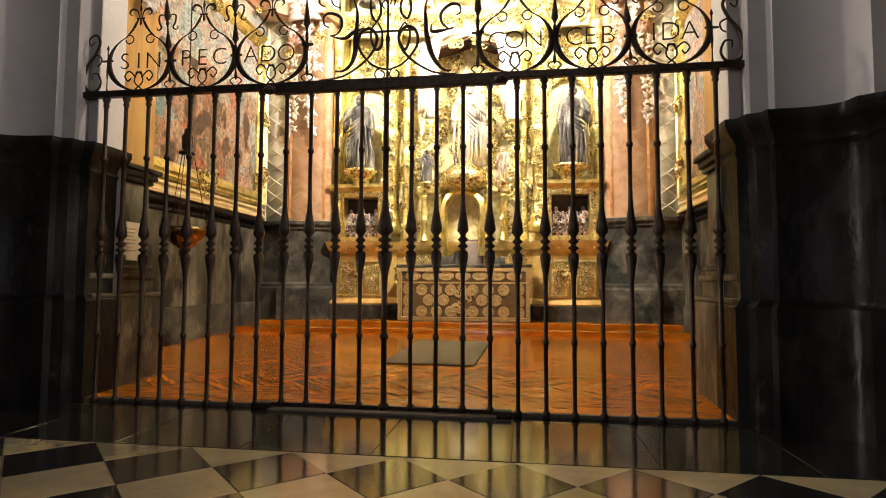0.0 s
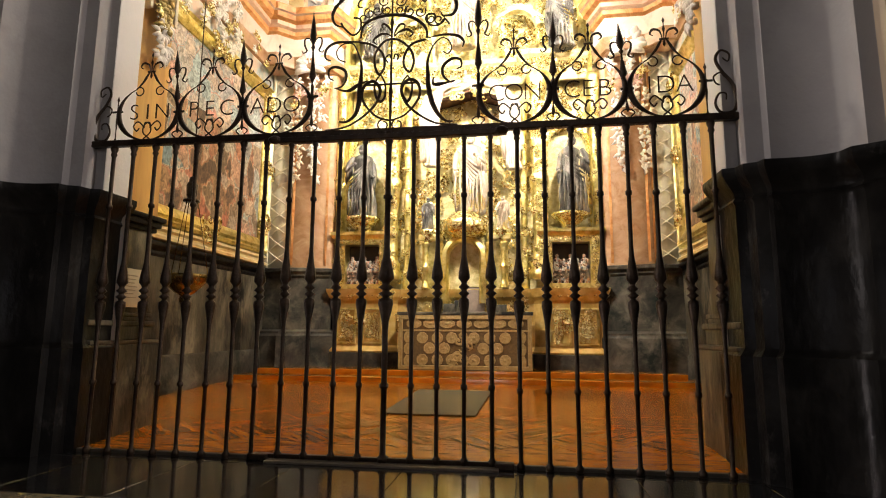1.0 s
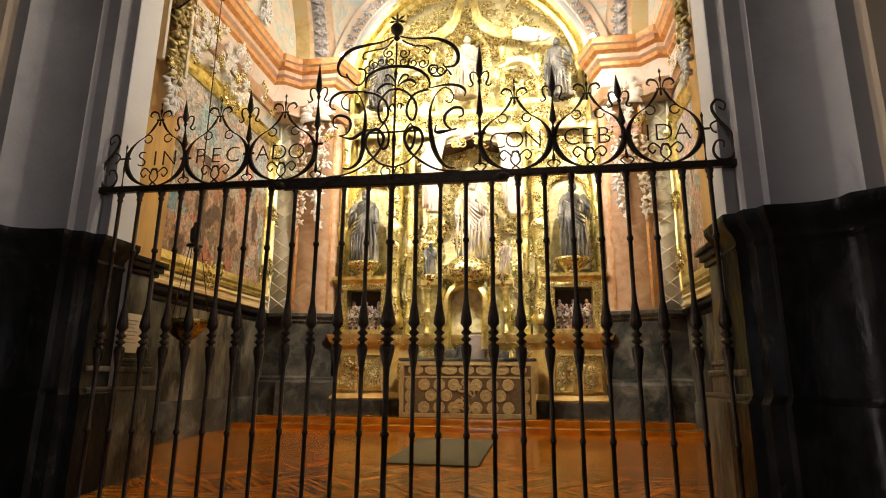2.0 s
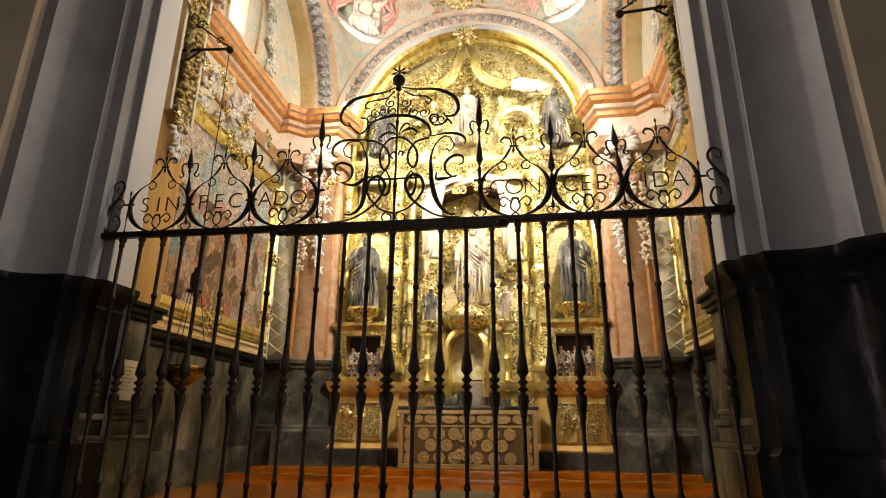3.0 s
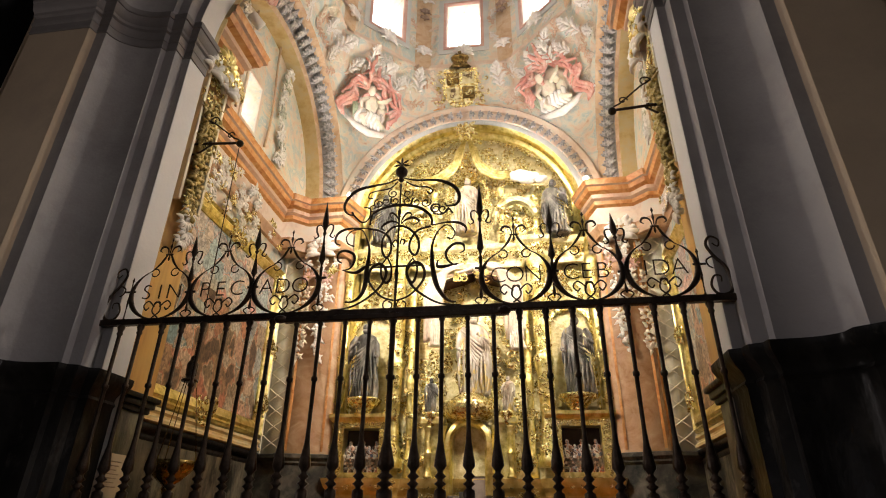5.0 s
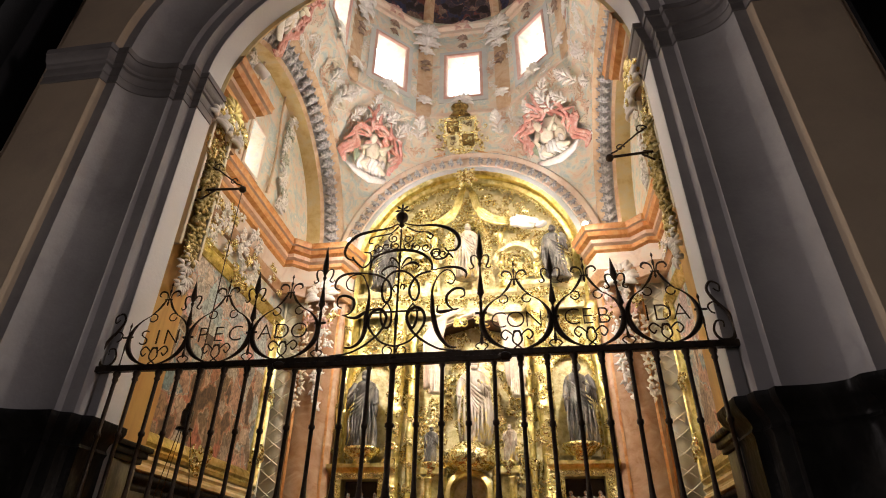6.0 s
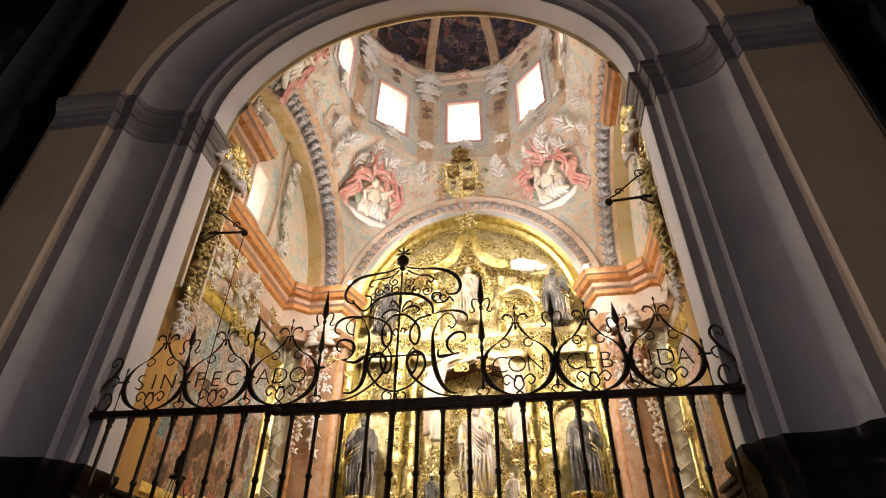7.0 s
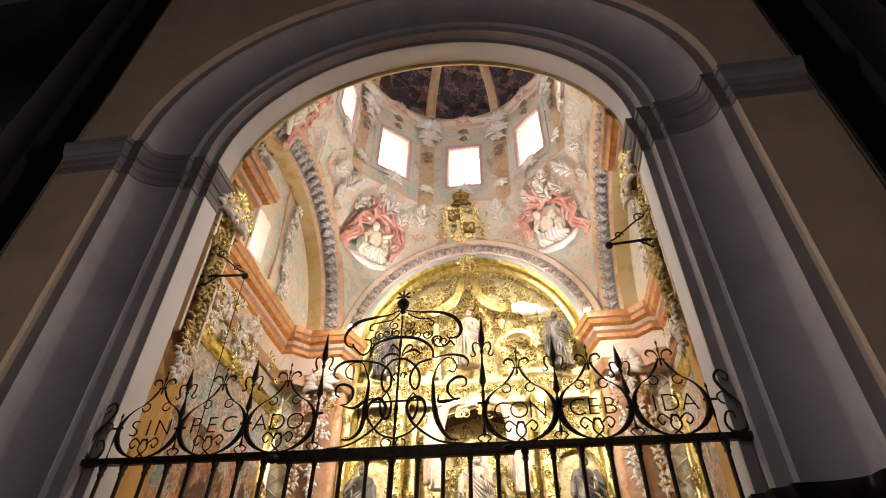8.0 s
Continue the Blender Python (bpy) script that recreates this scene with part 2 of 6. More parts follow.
DRUMPIL = mat("ochre_fresco", [(0.5, 0.3, 0.16), (0.62, 0.44, 0.27), (0.66, 0.52, 0.36)], 4, 0.6, bump=0.2, dist=1.0)
BROWNROSE = mat("brown_rosette", [(0.2, 0.12, 0.08), (0.42, 0.3, 0.22)], 10, 0.5, bump=0.4)
HOUSING = mat("white_metal", [(0.7, 0.7, 0.7), (0.78, 0.78, 0.77)], 10, 0.4)


# ---- mesh helpers ----
def part(name, bm, material, parent=None, label="", smooth=None):
    me = bpy.data.meshes.new(name)
    bmesh.ops.recalc_face_normals(bm, faces=bm.faces[:])
    if smooth is None and len(bm.faces) > 8:
        for e in bm.edges:
            e.smooth = len(e.link_faces) == 2 and e.calc_face_angle(0) < 0.6
    bm.to_mesh(me)
    bm.free()
    me.materials.append(material)
    if smooth is not False:
        me.polygons.foreach_set("use_smooth", [True] * len(me.polygons))
    ob = new(name, me)
    if parent:
        ob.parent = parent
    if label:
        ob["label"] = label
    return ob


def again(ob, m, parent=None):
    """Another object on the same mesh."""
    o = new(ob.name.split(".")[0], ob.data)
    o.parent = parent or ob.parent
    o.matrix_basis = m
    return o


def thing(name, at, label, category, group="", kind=""):
    e = new(name)
    e.empty_display_size = 0.1
    e.location = at
    return tagged(e, label, category, group, kind)


def box(bm, x0, x1, y0, y1, z0, z1, bevel=0.0):
    v = [bm.verts.new((x, y, z)) for z in (z0, z1) for x, y in ((x0, y0), (x1, y0), (x1, y1), (x0, y1))]
    f = [bm.faces.new([v[i] for i in q]) for q in ((3, 2, 1, 0), (4, 5, 6, 7), (0, 1, 5, 4), (1, 2, 6, 5), (2, 3, 7, 6), (3, 0, 4, 7))]
    if bevel:
        es = {e for q in f for e in q.edges}
        bmesh.ops.bevel(bm, geom=list(es), offset=bevel, segments=2, affect="EDGES", profile=0.5)


def boxm(*a, **k):
    bm = bmesh.new()
    box(bm, *a, **k)
    return bm


def lathe(bm, prof, seg=16, at=(0, 0, 0), a0=0.0, a1=2 * pi, ripple=None):
    full = abs(a1 - a0 - 2 * pi) < 1e-4
    n = seg if full else seg + 1
    rings = []
    for r, z in prof:
        ring = []
        for i in range(n):
            a = a0 + (a1 - a0) * i / seg
            rr = r * (ripple(a, z) if ripple else 1)
            ring.append(bm.verts.new((at[0] + rr * cos(a), at[1] + rr * sin(a), at[2] + z)))
        rings.append(ring)
    for p, q in zip(rings, rings[1:]):
        for i in range(seg):
            j = (i + 1) % n
            bm.faces.new((p[i], p[j], q[j], q[i]))
    if full:
        bm.faces.new(rings[0][::-1])
        bm.faces.new(rings[-1])


def tube(bm, pts, radii, seg=8, flat=1.0):
    """A bar swept along points; flat squeezes it in the y direction."""
    pts = [Vector(p) for p in pts]
    if isinstance(radii, (int, float)):
        radii = [radii] * len(pts)
    rings = []
    for i, p in enumerate(pts):
        t = (pts[min(i + 1, len(pts) - 1)] - pts[max(i - 1, 0)]).normalized()
        side = t.cross(Vector((0, 1, 0)))
        if side.length < 0.05:
            side = t.cross(Vector((0, 0, 1)))
        side.normalize()
        up = side.cross(t).normalized()
        rings.append([bm.verts.new(p + side * radii[i] * cos(2 * pi * k / seg) + up * radii[i] * flat * sin(2 * pi * k / seg)) for k in range(seg)])
    for p, q in zip(rings, rings[1:]):
        for k in range(seg):
            bm.faces.new((p[k], p[(k + 1) % seg], q[(k + 1) % seg], q[k]))
    bm.faces.new(rings[0][::-1])
    bm.faces.new(rings[-1])


def ball(bm, at, r, sz=(1, 1, 1), u=10, v=7):
    m = Matrix.Translation(at) @ Matrix.Diagonal((*[r * s for s in sz], 1))
    bmesh.ops.create_uvsphere(bm, u_segments=u, v_segments=v, radius=1, matrix=m)


def sweep(bm, path, prof, place, closed=False, caps=True):
    """Mitred sweep of a profile (out, w) along a 2D path (u, v), out to the right of its direction; place(u, v, w) gives the point."""
    n = len(path)
    rows = []
    for i, p in enumerate(path):
        p = Vector(p)
        a = Vector(path[i - 1]) if (i or closed) else None
        b = Vector(path[(i + 1) % n]) if (i < n - 1 or closed) else None
        da = (p - a).normalized() if a is not None else None
        db = (b - p).normalized() if b is not None else None
        na = Vector((da.y, -da.x)) if da is not None else None
        nb = Vector((db.y, -db.x)) if db is not None else None
        if na is None:
            m = nb
        elif nb is None:
            m = na
        else:
            m = na + nb
            m = m / max(0.25, m.length_squared) * 2
        rows.append([bm.verts.new(place(p.x + m.x * o, p.y + m.y * o, w)) for o, w in prof])
    k = len(prof)
    for i in range(n if closed else n - 1):
        a, b = rows[i], rows[(i + 1) % n]
        for j in range(k - 1):
            bm.faces.new((a[j], b[j], b[j + 1], a[j + 1]))


def plan(u, v, w):
    return (u, v, w)


def mesh_sweep(path, prof, place=plan, closed=False):
    bm = bmesh.new()
    sweep(bm, path, prof, place, closed)
    return bm


def quad(bm, *pts):
    bm.faces.new([bm.verts.new(p) for p in pts])


def rect_with_hole(bm, place, u0, u1, v0, v1, holes, depth):
    """A slab in (u, v) with rectangular holes; place(u, v, d)."""
    us = sorted({u0, u1, *[h[0] for h in holes], *[h[1] for h in holes]})
    vs = sorted({v0, v1, *[h[2] for h in holes], *[h[3] for h in holes]})
    for a, b in zip(us, us[1:]):
        for c, e in zip(vs, vs[1:]):
            mu, mv = (a + b) / 2, (c + e) / 2
            if any(h[0] < mu < h[1] and h[2] < mv < h[3] for h in holes):
                continue
            quad(bm, place(a, c, 0), place(b, c, 0), place(b, e, 0), place(a, e, 0))
            quad(bm, place(a, c, depth), place(a, e, depth), place(b, e, depth), place(b, c, depth))
    for a, b, c, e in holes:
        for p, q in (((a, c), (b, c)), ((b, c), (b, e)), ((b, e), (a, e)), ((a, e), (a, c))):
            quad(bm, place(*p, 0), place(*q, 0), place(*q, depth), place(*p, depth))


# ---- the large structure ----
def flat_floor(name, pts, material, label, cat):
    bm = bmesh.new()
    quad(bm, *pts)
    return tagged(part(name, bm, material), label, cat, kind="structure")


floor_nave = flat_floor("floor_nave", [(-22.2, -6, -0.012), (20, -6, -0.012), (20, 4.6, -0.012), (-22.2, 4.6, -0.012)], GROUT,
                        "polished black and white checkered church floor with dark border", "floor")


def rise(y):
    """Height of the chapel's wooden floor."""
    return 0.03 + (y - 4.4) * 0.035


floor_chapel = flat_floor("floor_chapel", [(AX - 3.9, 4.38, rise(4.38) - 0.0005), (AX + 3.9, 4.38, rise(4.38) - 0.0005),
                                           (AX + 3.9, 9.3, rise(9.3) - 0.0005), (AX - 3.9, 9.3, rise(9.3) - 0.0005)], WOODFLOOR,
                          "glossy orange-brown parquet chapel floor", "floor")
step = tagged(part("altar_step", boxm(AX - 3.9, AX + 3.9, 8.95, 11.4, 0.0, 0.265, bevel=0.012), WOODFLOOR),
              "glossy orange wooden step before the altarpiece", "step", kind="structure")
step2 = tagged(part("altar_platform", boxm(AX - 3.6, AX + 3.6, 9.42, 11.4, 0.2, 0.35, bevel=0.01), WOODFLOOR),
               "orange wooden platform under the altar", "step", kind="structure")
part("sill", boxm(AX - 2.6, AX + 2.6, 4.34, 4.41, -0.01, 0.028, bevel=0.006), SILLSTONE, floor_chapel, "worn pale stone sill")

# plan of one jamb, from the chapel side out to the nave: (distance from the axis, y)
COVE_LINE = [(2.845 + 0.475 * sin(i * pi / 24), 4.18 - 0.29 * (1 - cos(i * pi / 24))) for i in range(13)]
JAMB = [(2.6, 4.68), (2.6, 4.375), (2.695, 4.375), (2.7, 4.235), (2.825, 4.235)] + COVE_LINE + [(3.44, 3.885), (3.46, 3.8), (4.2, 3.8)]
SPRING, FLAT = 6.37, 0.9
front = new("wall_front")
tagged(front, "plastered arch wall between nave and chapel with stepped grey mouldings", "wall", kind="structure")
ang = [pi - pi * i / 64 for i in range(65)]


def arch_strip(name, pts, material, label=""):
    """Part of the arch's profile, up one jamb, round the arch and down the other."""
    bm = bmesh.new()
    rows = []
    for u, y in pts:
        row = [(AX - u, y, 2.1)]
        row += [(AX + u * cos(a), y, SPRING + FLAT * u * sin(a)) for a in ang]
        row.append((AX + u, y, 2.1))
        rows.append([bm.verts.new(p) for p in row])
    for p, q in zip(rows, rows[1:]):
        for i in range(len(p) - 1):
            bm.faces.new((p[i], p[i + 1], q[i + 1], q[i]))
    return part(name, bm, material, front, label)


def soft(pts, r):
    """The same plan with its corners slightly rounded by a worn coat of paint."""
    out = [pts[0]]
    for a, b, c in zip(pts, pts[1:], pts[2:]):
        a, b, c = Vector(a), Vector(b), Vector(c)
        q = min(r, (b - a).length * 0.4, (c - b).length * 0.4)
        out += [tuple(b + (a - b).normalized() * q), tuple(b * 0.5 + (b + (a - b).normalized() * q) * 0.25 + (b + (c - b).normalized() * q) * 0.25), tuple(b + (c - b).normalized() * q)]
    return out + [pts[-1]]


arch_strip("soffit", [(2.6, 4.68), (2.6, 4.39), (2.602, 4.38), (2.608, 4.375)], WHITEWASH, "whitewashed soffit and jambs")
arch_strip("inner_step", soft([(2.608, 4.375), (2.695, 4.375), (2.7, 4.235), (2.825, 4.235), COVE_LINE[0]], 0.009), COVE, "two grey steps")
arch_strip("arch_cove", COVE_LINE, COVE, "broad grey cove")
arch_strip("outer_step", soft([COVE_LINE[-1], (3.43, 3.885), (3.435, 3.884)], 0.006), COVE)
arch_strip("cream_edge", soft([(3.435, 3.884), (3.44, 3.875), (3.46, 3.8), (3.475, 3.8)], 0.008), CREAM, "cream edge of the arch")
# flat cream wall over and beside the arch
bm = bmesh.new()
inner = [(AX - 3.475, 1.9)] + [(AX + 3.475 * cos(a), SPRING + FLAT * 3.475 * sin(a)) for a in ang] + [(AX + 3.475, 1.9)]
outer = [(AX - 4.25, 1.9)] + [(AX + max(-4.25, min(4.25, 9 * cos(a))), SPRING if abs(cos(a)) > 0.999 else min(12.5, SPRING + 9 * sin(a))) for a in ang] + [(AX + 4.25, 1.9)]
vi = [bm.verts.new((x, 3.8, z)) for x, z in inner]
vo = [bm.verts.new((x, 3.8, z)) for x, z in outer]
for i in range(len(vi) - 1):
    bm.faces.new((vi[i], vi[i + 1], vo[i + 1], vo[i]))
part("wall_face", bm, CREAM, front, "cream plaster wall face")
for s in (-1, 1):
    part("pier_side", boxm(*sorted((AX + s * 4.25, AX + s * 4.2)), 3.8, 4.6, 1.9, 12.5), CREAM, front)
# back of the arch wall, on the chapel side
bm = bmesh.new()
vi = [bm.verts.new((AX + 2.6 * cos(a), 4.68, 0 if i in (0, 66) else SPRING + FLAT * 2.6 * sin(a))) for i, a in enumerate([pi] + ang + [0])]
vo = [bm.verts.new((AX + max(-4.1, min(4.1, 9 * cos(a))), 4.68, 0 if i in (0, 66) else min(10.9, SPRING + 9 * sin(a)))) for i, a in enumerate([pi] + ang + [0])]
for i in range(66):
    bm.faces.new((vi[i], vi[i + 1], vo[i + 1], vo[i]))
part("chapel_side_face", bm, FRESCOPINK, front)
# gilded edge of the arch inside
bm = bmesh.new()
tube(bm, [(AX + 2.62 * cos(a), 4.72, SPRING + FLAT * 2.62 * sin(a)) for a in ang], 0.045, 6)
part("arch_edge", bm, SOFFIT, front, "veined ochre edge of the arch")


def along(s, prof):
    """Moulding that follows the jamb plan, standing out towards the nave."""
    sign = 1 if s > 0 else -1
    return mesh_sweep([(AX + s * u, y) for u, y in JAMB], [(sign * o, z) for o, z in prof])


CAP = [(0.003, 5.87), (0.014, 5.875), (0.018, 5.895), (0.012, 5.91), (0.012, 5.98), (0.02, 5.985), (0.03, 6.01), (0.03, 6.03), (0.018, 6.035), (0.018, 6.1), (0.045, 6.115), (0.05, 6.15), (0.075, 6.17), (0.09, 6.21), (0.1, 6.25), (0.115, 6.255), (0.115, 6.33), (0.1, 6.34), (0.003, 6.37)]
BASE = [(0.1, 0.0), (0.1, 0.84), (0.07, 0.87), (0.05, 0.9), (0.05, 1.93), (0.07, 1.96), (0.05, 1.99), (0.06, 2.03), (0.12, 2.1), (0.15, 2.15), (0.15, 2.2), (0.0, 2.23)]
FOOT = [(2.69, 4.74), (2.69, 4.38), (2.75, 4.36), (2.77, 4.26), (2.85, 4.23)] + [(2.86 + 0.46 * sin(i * pi / 16), 4.19 - 0.27 * (1 - cos(i * pi / 16))) for i in range(9)] + [(3.38, 3.88), (4.22, 3.88), (4.22, 4.35)]
for s in (-1, 1):
    part("impost", along(s, CAP), TRIM, front, "moulded grey impost")
    pier = thing("pier_base", (AX + s * 3.4, 4.0, 0), "tall worn black marble pier base with moulded cap", "pier base", kind="structure")
    b = part("base_stone", mesh_sweep([(AX + s * u, y) for u, y in FOOT], [((1 if s > 0 else -1) * o, z) for o, z in BASE]), BLACKSTONE, pier)
    b.matrix_parent_inverse = pier.matrix_basis.inverted()
    # the jamb's own lower stone, turned towards the chapel
    for z0, z1, o, y1 in ((0, 0.86, 0.1, 5.3), (0.86, 0.9, 0.105, 5.31), (0.9, 1.03, 0.05, 5.26), (1.03, 1.08, 0.07, 5.28), (1.08, 1.12, 0.03, 5.24), (1.12, 1.16, 0.045, 5.25), (1.16, 1.98, 0.0, 5.22)):
        b = part("jamb_stone", boxm(*sorted((AX + s * (2.7 - o), AX + s * 2.8)), 4.385, y1, z0, z1, bevel=0.01), GREYSTONE if z0 != 0.86 else SILLSTONE, pier, "stained grey stone jamb" if z0 == 0 else "")
        b.matrix_parent_inverse = pier.matrix_basis.inverted()
    for z0, z1, o in ((1.98, 2.03, 0.03), (2.03, 2.09, 0.06), (2.09, 2.14, 0.09)):
        b = part("jamb_moulding", boxm(*sorted((AX + s * (2.7 - o), AX + s * 2.8)), 4.385, 5.22 + o, z0, z1, bevel=0.012), BLACKSTONE, pier)
        b.matrix_parent_inverse = pier.matrix_basis.inverted()

# nave walls, beyond the arch and behind, coloured near-black for their shade
nave = tagged(new("wall_nave"), "plain nave walls with their shade put into the colour", "wall", kind="structure")
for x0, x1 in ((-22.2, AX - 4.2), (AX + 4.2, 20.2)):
    part("wall_face", boxm(x0, x1, 4.35, 4.7, 0, 12.5), NAVESHADE, nave)
# unseen end walls, with openings invented for the added nave lights
for x in (-22.0, 19.8):
    bm = bmesh.new()
    rect_with_hole(bm, lambda u, v, d, x=x: (x + (d if x > 0 else -d), u, v), -6, 4.7, 0, 12.5, [(0.0, 3.2, 2.1, 5.9)], 0.4)
    part("end_wall", bm, NAVESHADE, nave)
# back wall, its opening likewise invented for the third added light
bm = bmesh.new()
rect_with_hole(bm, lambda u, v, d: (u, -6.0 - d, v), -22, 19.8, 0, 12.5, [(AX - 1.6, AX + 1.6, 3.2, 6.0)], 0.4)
part("wall_face", bm, NAVESHADE, nave)
tagged(part("ceiling_nave", boxm(-22.2, 20.2, -6.2, 4.7, 12.5, 12.7), NAVESHADE), "plain nave vault with its shade put into the colour", "ceiling", kind="structure")
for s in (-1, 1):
    part("pilaster", boxm(*sorted((AX + s * 4.75, AX + s * 5.35)), 3.7, 4.36, 0, 12.4, bevel=0.03), NAVESHADE, nave)

# ---- chapel walls ----
WX = 3.78
LX = 3.5            # lunette walls, over the cornice
CORN = 7.12
for s, nm in ((-1, "wall_west"), (1, "wall_east")):
    w = tagged(new(nm), "painted chapel side wall with stone dado and ochre cornice", "wall", kind="structure")
    px = lambda u, v, d, s=s: (AX + s * (LX + d), u, v)
    part("wall_face", boxm(*sorted((AX + s * WX, AX + s * (WX + 0.4))), 5.0, 10.4, 0, CORN), FRESCO, w)
    bm = bmesh.new()
    rect_with_hole(bm, px, 5.0, 10.4, CORN, 10.6, [(6.86, 7.42, 7.2, 8.25)], 0.5)
    part("lunette", bm, FRESCO, w, "frescoed lunette around a window")
    # dado
    path = [(AX + s * WX, 5.0), (AX + s * WX, 10.0)]
    sg = -s
    prof = [(0.06, 0.0), (0.06, 0.62), (0.03, 0.66), (0.03, 1.96), (0.05, 1.98), (0.055, 2.02), (0.035, 2.03), (0.035, 2.05), (0.1, 2.08), (0.12, 2.1), (0.12, 2.15), (0.0, 2.16)]
    sgn = 1 if s < 0 else -1
    part("dado_foot", mesh_sweep(path, [(sgn * o, z) for o, z in prof[:3]]), DADO, w)
    part("dado", mesh_sweep(path, [(sgn * o, z) for o, z in prof[2:4]]), GREYSTONE, w, "blotched grey stone dado")
    part("dado_cap", mesh_sweep(path, [(sgn * o, z) for o, z in prof[3:]]), BLACKSTONE, w)
    # entablature with breaks
    path = [(AX + s * 2.72, 4.69), (AX + s * 2.72, 5.36), (AX + s * 3.4, 5.36), (AX + s * 3.55, 5.5), (AX + s * WX, 5.5), (AX + s * WX, 9.55), (AX + s * 3.55, 9.55), (AX + s * 3.3, 9.8), (AX + s * 2.62, 9.8), (AX + s * 2.48, 10.25)]
    ent = [(0.0, 6.0), (0.05, 6.02), (0.05, 6.12), (0.09, 6.18), (0.09, 6.24)]
    part("architrave", mesh_sweep(path, [(sgn * o, z) for o, z in ent]), PINK, w)
    bm = bmesh.new()
    bm.faces.new([bm.verts.new((x, y, 6.004)) for x, y in path[5:] + [(AX + s * 2.48, 10.6), (AX + s * WX, 10.6)]])
    part("architrave_soffit", bm, PALEROSE, w, smooth=False)
    fr = [(0.04, 6.24), (0.04, 6.62)]
    part("frieze", mesh_sweep(path, [(sgn * o, z) for o, z in fr]), FRESCOPINK, w, "pale painted frieze")
    co = [(0.04, 6.62), (0.1, 6.66), (0.1, 6.74), (0.16, 6.78), (0.16, 6.86), (0.24, 6.9), (0.27, 6.98), (0.31, 7.0), (0.31, 7.08), (0.33, 7.12), (-0.2, 7.13)]
    for c0, c1, mt in ((0, 3, OCHRE), (2, 5, PALEROSE), (4, 7, OCHRE), (6, 8, PALEROSE), (7, 11, OCHRE)):
        part("cornice", mesh_sweep(path, [(sgn * o, z) for o, z in co[c0:c1]]), mt, w, "veined ochre and pale rose cornice")
    # front corner pier with its gilded panel
    part("front_pier", mesh_sweep([(AX + s * 2.72, 4.69), (AX + s * 2.72, 5.3), (AX + s * 3.4, 5.36), (AX + s * WX, 5.5)], [(0, 2.1), (0, 6.02)]), WOODPANEL, w, "ochre gilded corner pier")
    part("front_pier_dado", mesh_sweep([(AX + s * 2.76, 4.69), (AX + s * 2.76, 5.3), (AX + s * 3.4, 5.36), (AX + s * WX, 5.56)], [(0, 0.0), (0, 2.1), (sgn * 0.06, 2.12), (0, 2.14)]), GREYSTONE, w)
    # corner pier, turned a little to the middle, with a trellis strip beside it
    prof_p = [(AX + s * 3.3, 9.94), (AX + s * 3.28, 9.88), (AX + s * 2.56, 10.1), (AX + s * 2.52, 10.14), (AX + s * 2.52, 10.6)]
    part("corner_pier", mesh_sweep(prof_p, [(0, 2.16), (0, 6.02)]), PINK, w, "pink and ochre marble corner pier")
    for f0, f1 in ((0.06, 0.12), (0.88, 0.94)):
        e0, e1 = Vector((AX + s * 3.28, 9.88)), Vector((AX + s * 2.56, 10.1))
        part("pier_moulding", mesh_sweep([tuple(e0.lerp(e1, f0)), tuple(e0.lerp(e1, f1))], [(0, 2.2), (sgn * 0.018, 2.22), (sgn * 0.018, 5.9), (0, 5.92)]), OCHRE, w)
    part("pier_dado", mesh_sweep([(AX + s * (WX - 0.03), 9.99)] + prof_p, [(sgn * 0.13, 0.2), (sgn * 0.13, 0.9), (sgn * 0.1, 0.94), (sgn * 0.1, 0.98), (sgn * 0.03, 1.02), (sgn * 0.03, 1.96), (sgn * 0.07, 2.0), (sgn * 0.07, 2.03), (sgn * 0.12, 2.08), (sgn * 0.12, 2.14), (0, 2.16)]),
         DADO, w, "stained grey stone pier dado")
    part("trellis_ground", boxm(*sorted((AX + s * 3.28, AX + s * (WX + 0.02))), 9.97, 10.05, 2.1, 6.05), TRELLISGROUND, w, "pale sage strip")
    for k in range(14):
        z = 2.2 + 0.28 * k
        bm = bmesh.new()
        for d in (-1, 1):
            tube(bm, [(AX + s * (3.52 + d * 0.19), 9.965, z), (AX + s * (3.52 + d * 0.06), 9.95, z + 0.1), (AX + s * (3.52 - d * 0.06), 9.95, z + 0.18), (AX + s * (3.52 - d * 0.19), 9.965, z + 0.28)], 0.011, 5)
        part("trellis_lattice", bm, TRELLIS, w, smooth=True)
    for u in (3.32, 3.73):
        part("trellis_edge", boxm(*sorted((AX + s * (u - 0.022), AX + s * (u + 0.022))), 9.93, 9.97, 2.12, 6.0, bevel=0.008), TRELLIS if u > 3.5 else OCHRE, w)
    # lateral arch with a band of silver leaves
    YC = 7.42
    aa = [pi * i / 40 for i in range(41)]
    bm = bmesh.new()
    secs = [(3.52, 2.48), (3.2, 2.5), (3.14, 2.57), (2.93, 2.76), (2.88, 2.84), (2.8, 2.88)]
    rows = [[bm.verts.new((AX + s * x, YC - r * cos(a), CORN + r * sin(a))) for a in aa] for x, r in secs[:2]]
    for p, q in zip(rows, rows[1:]):
        for i in range(40):
            bm.faces.new((p[i], p[i + 1], q[i + 1], q[i]))
    part("arch_soffit", bm, SOFFIT, w, "ochre soffit of the side arch")
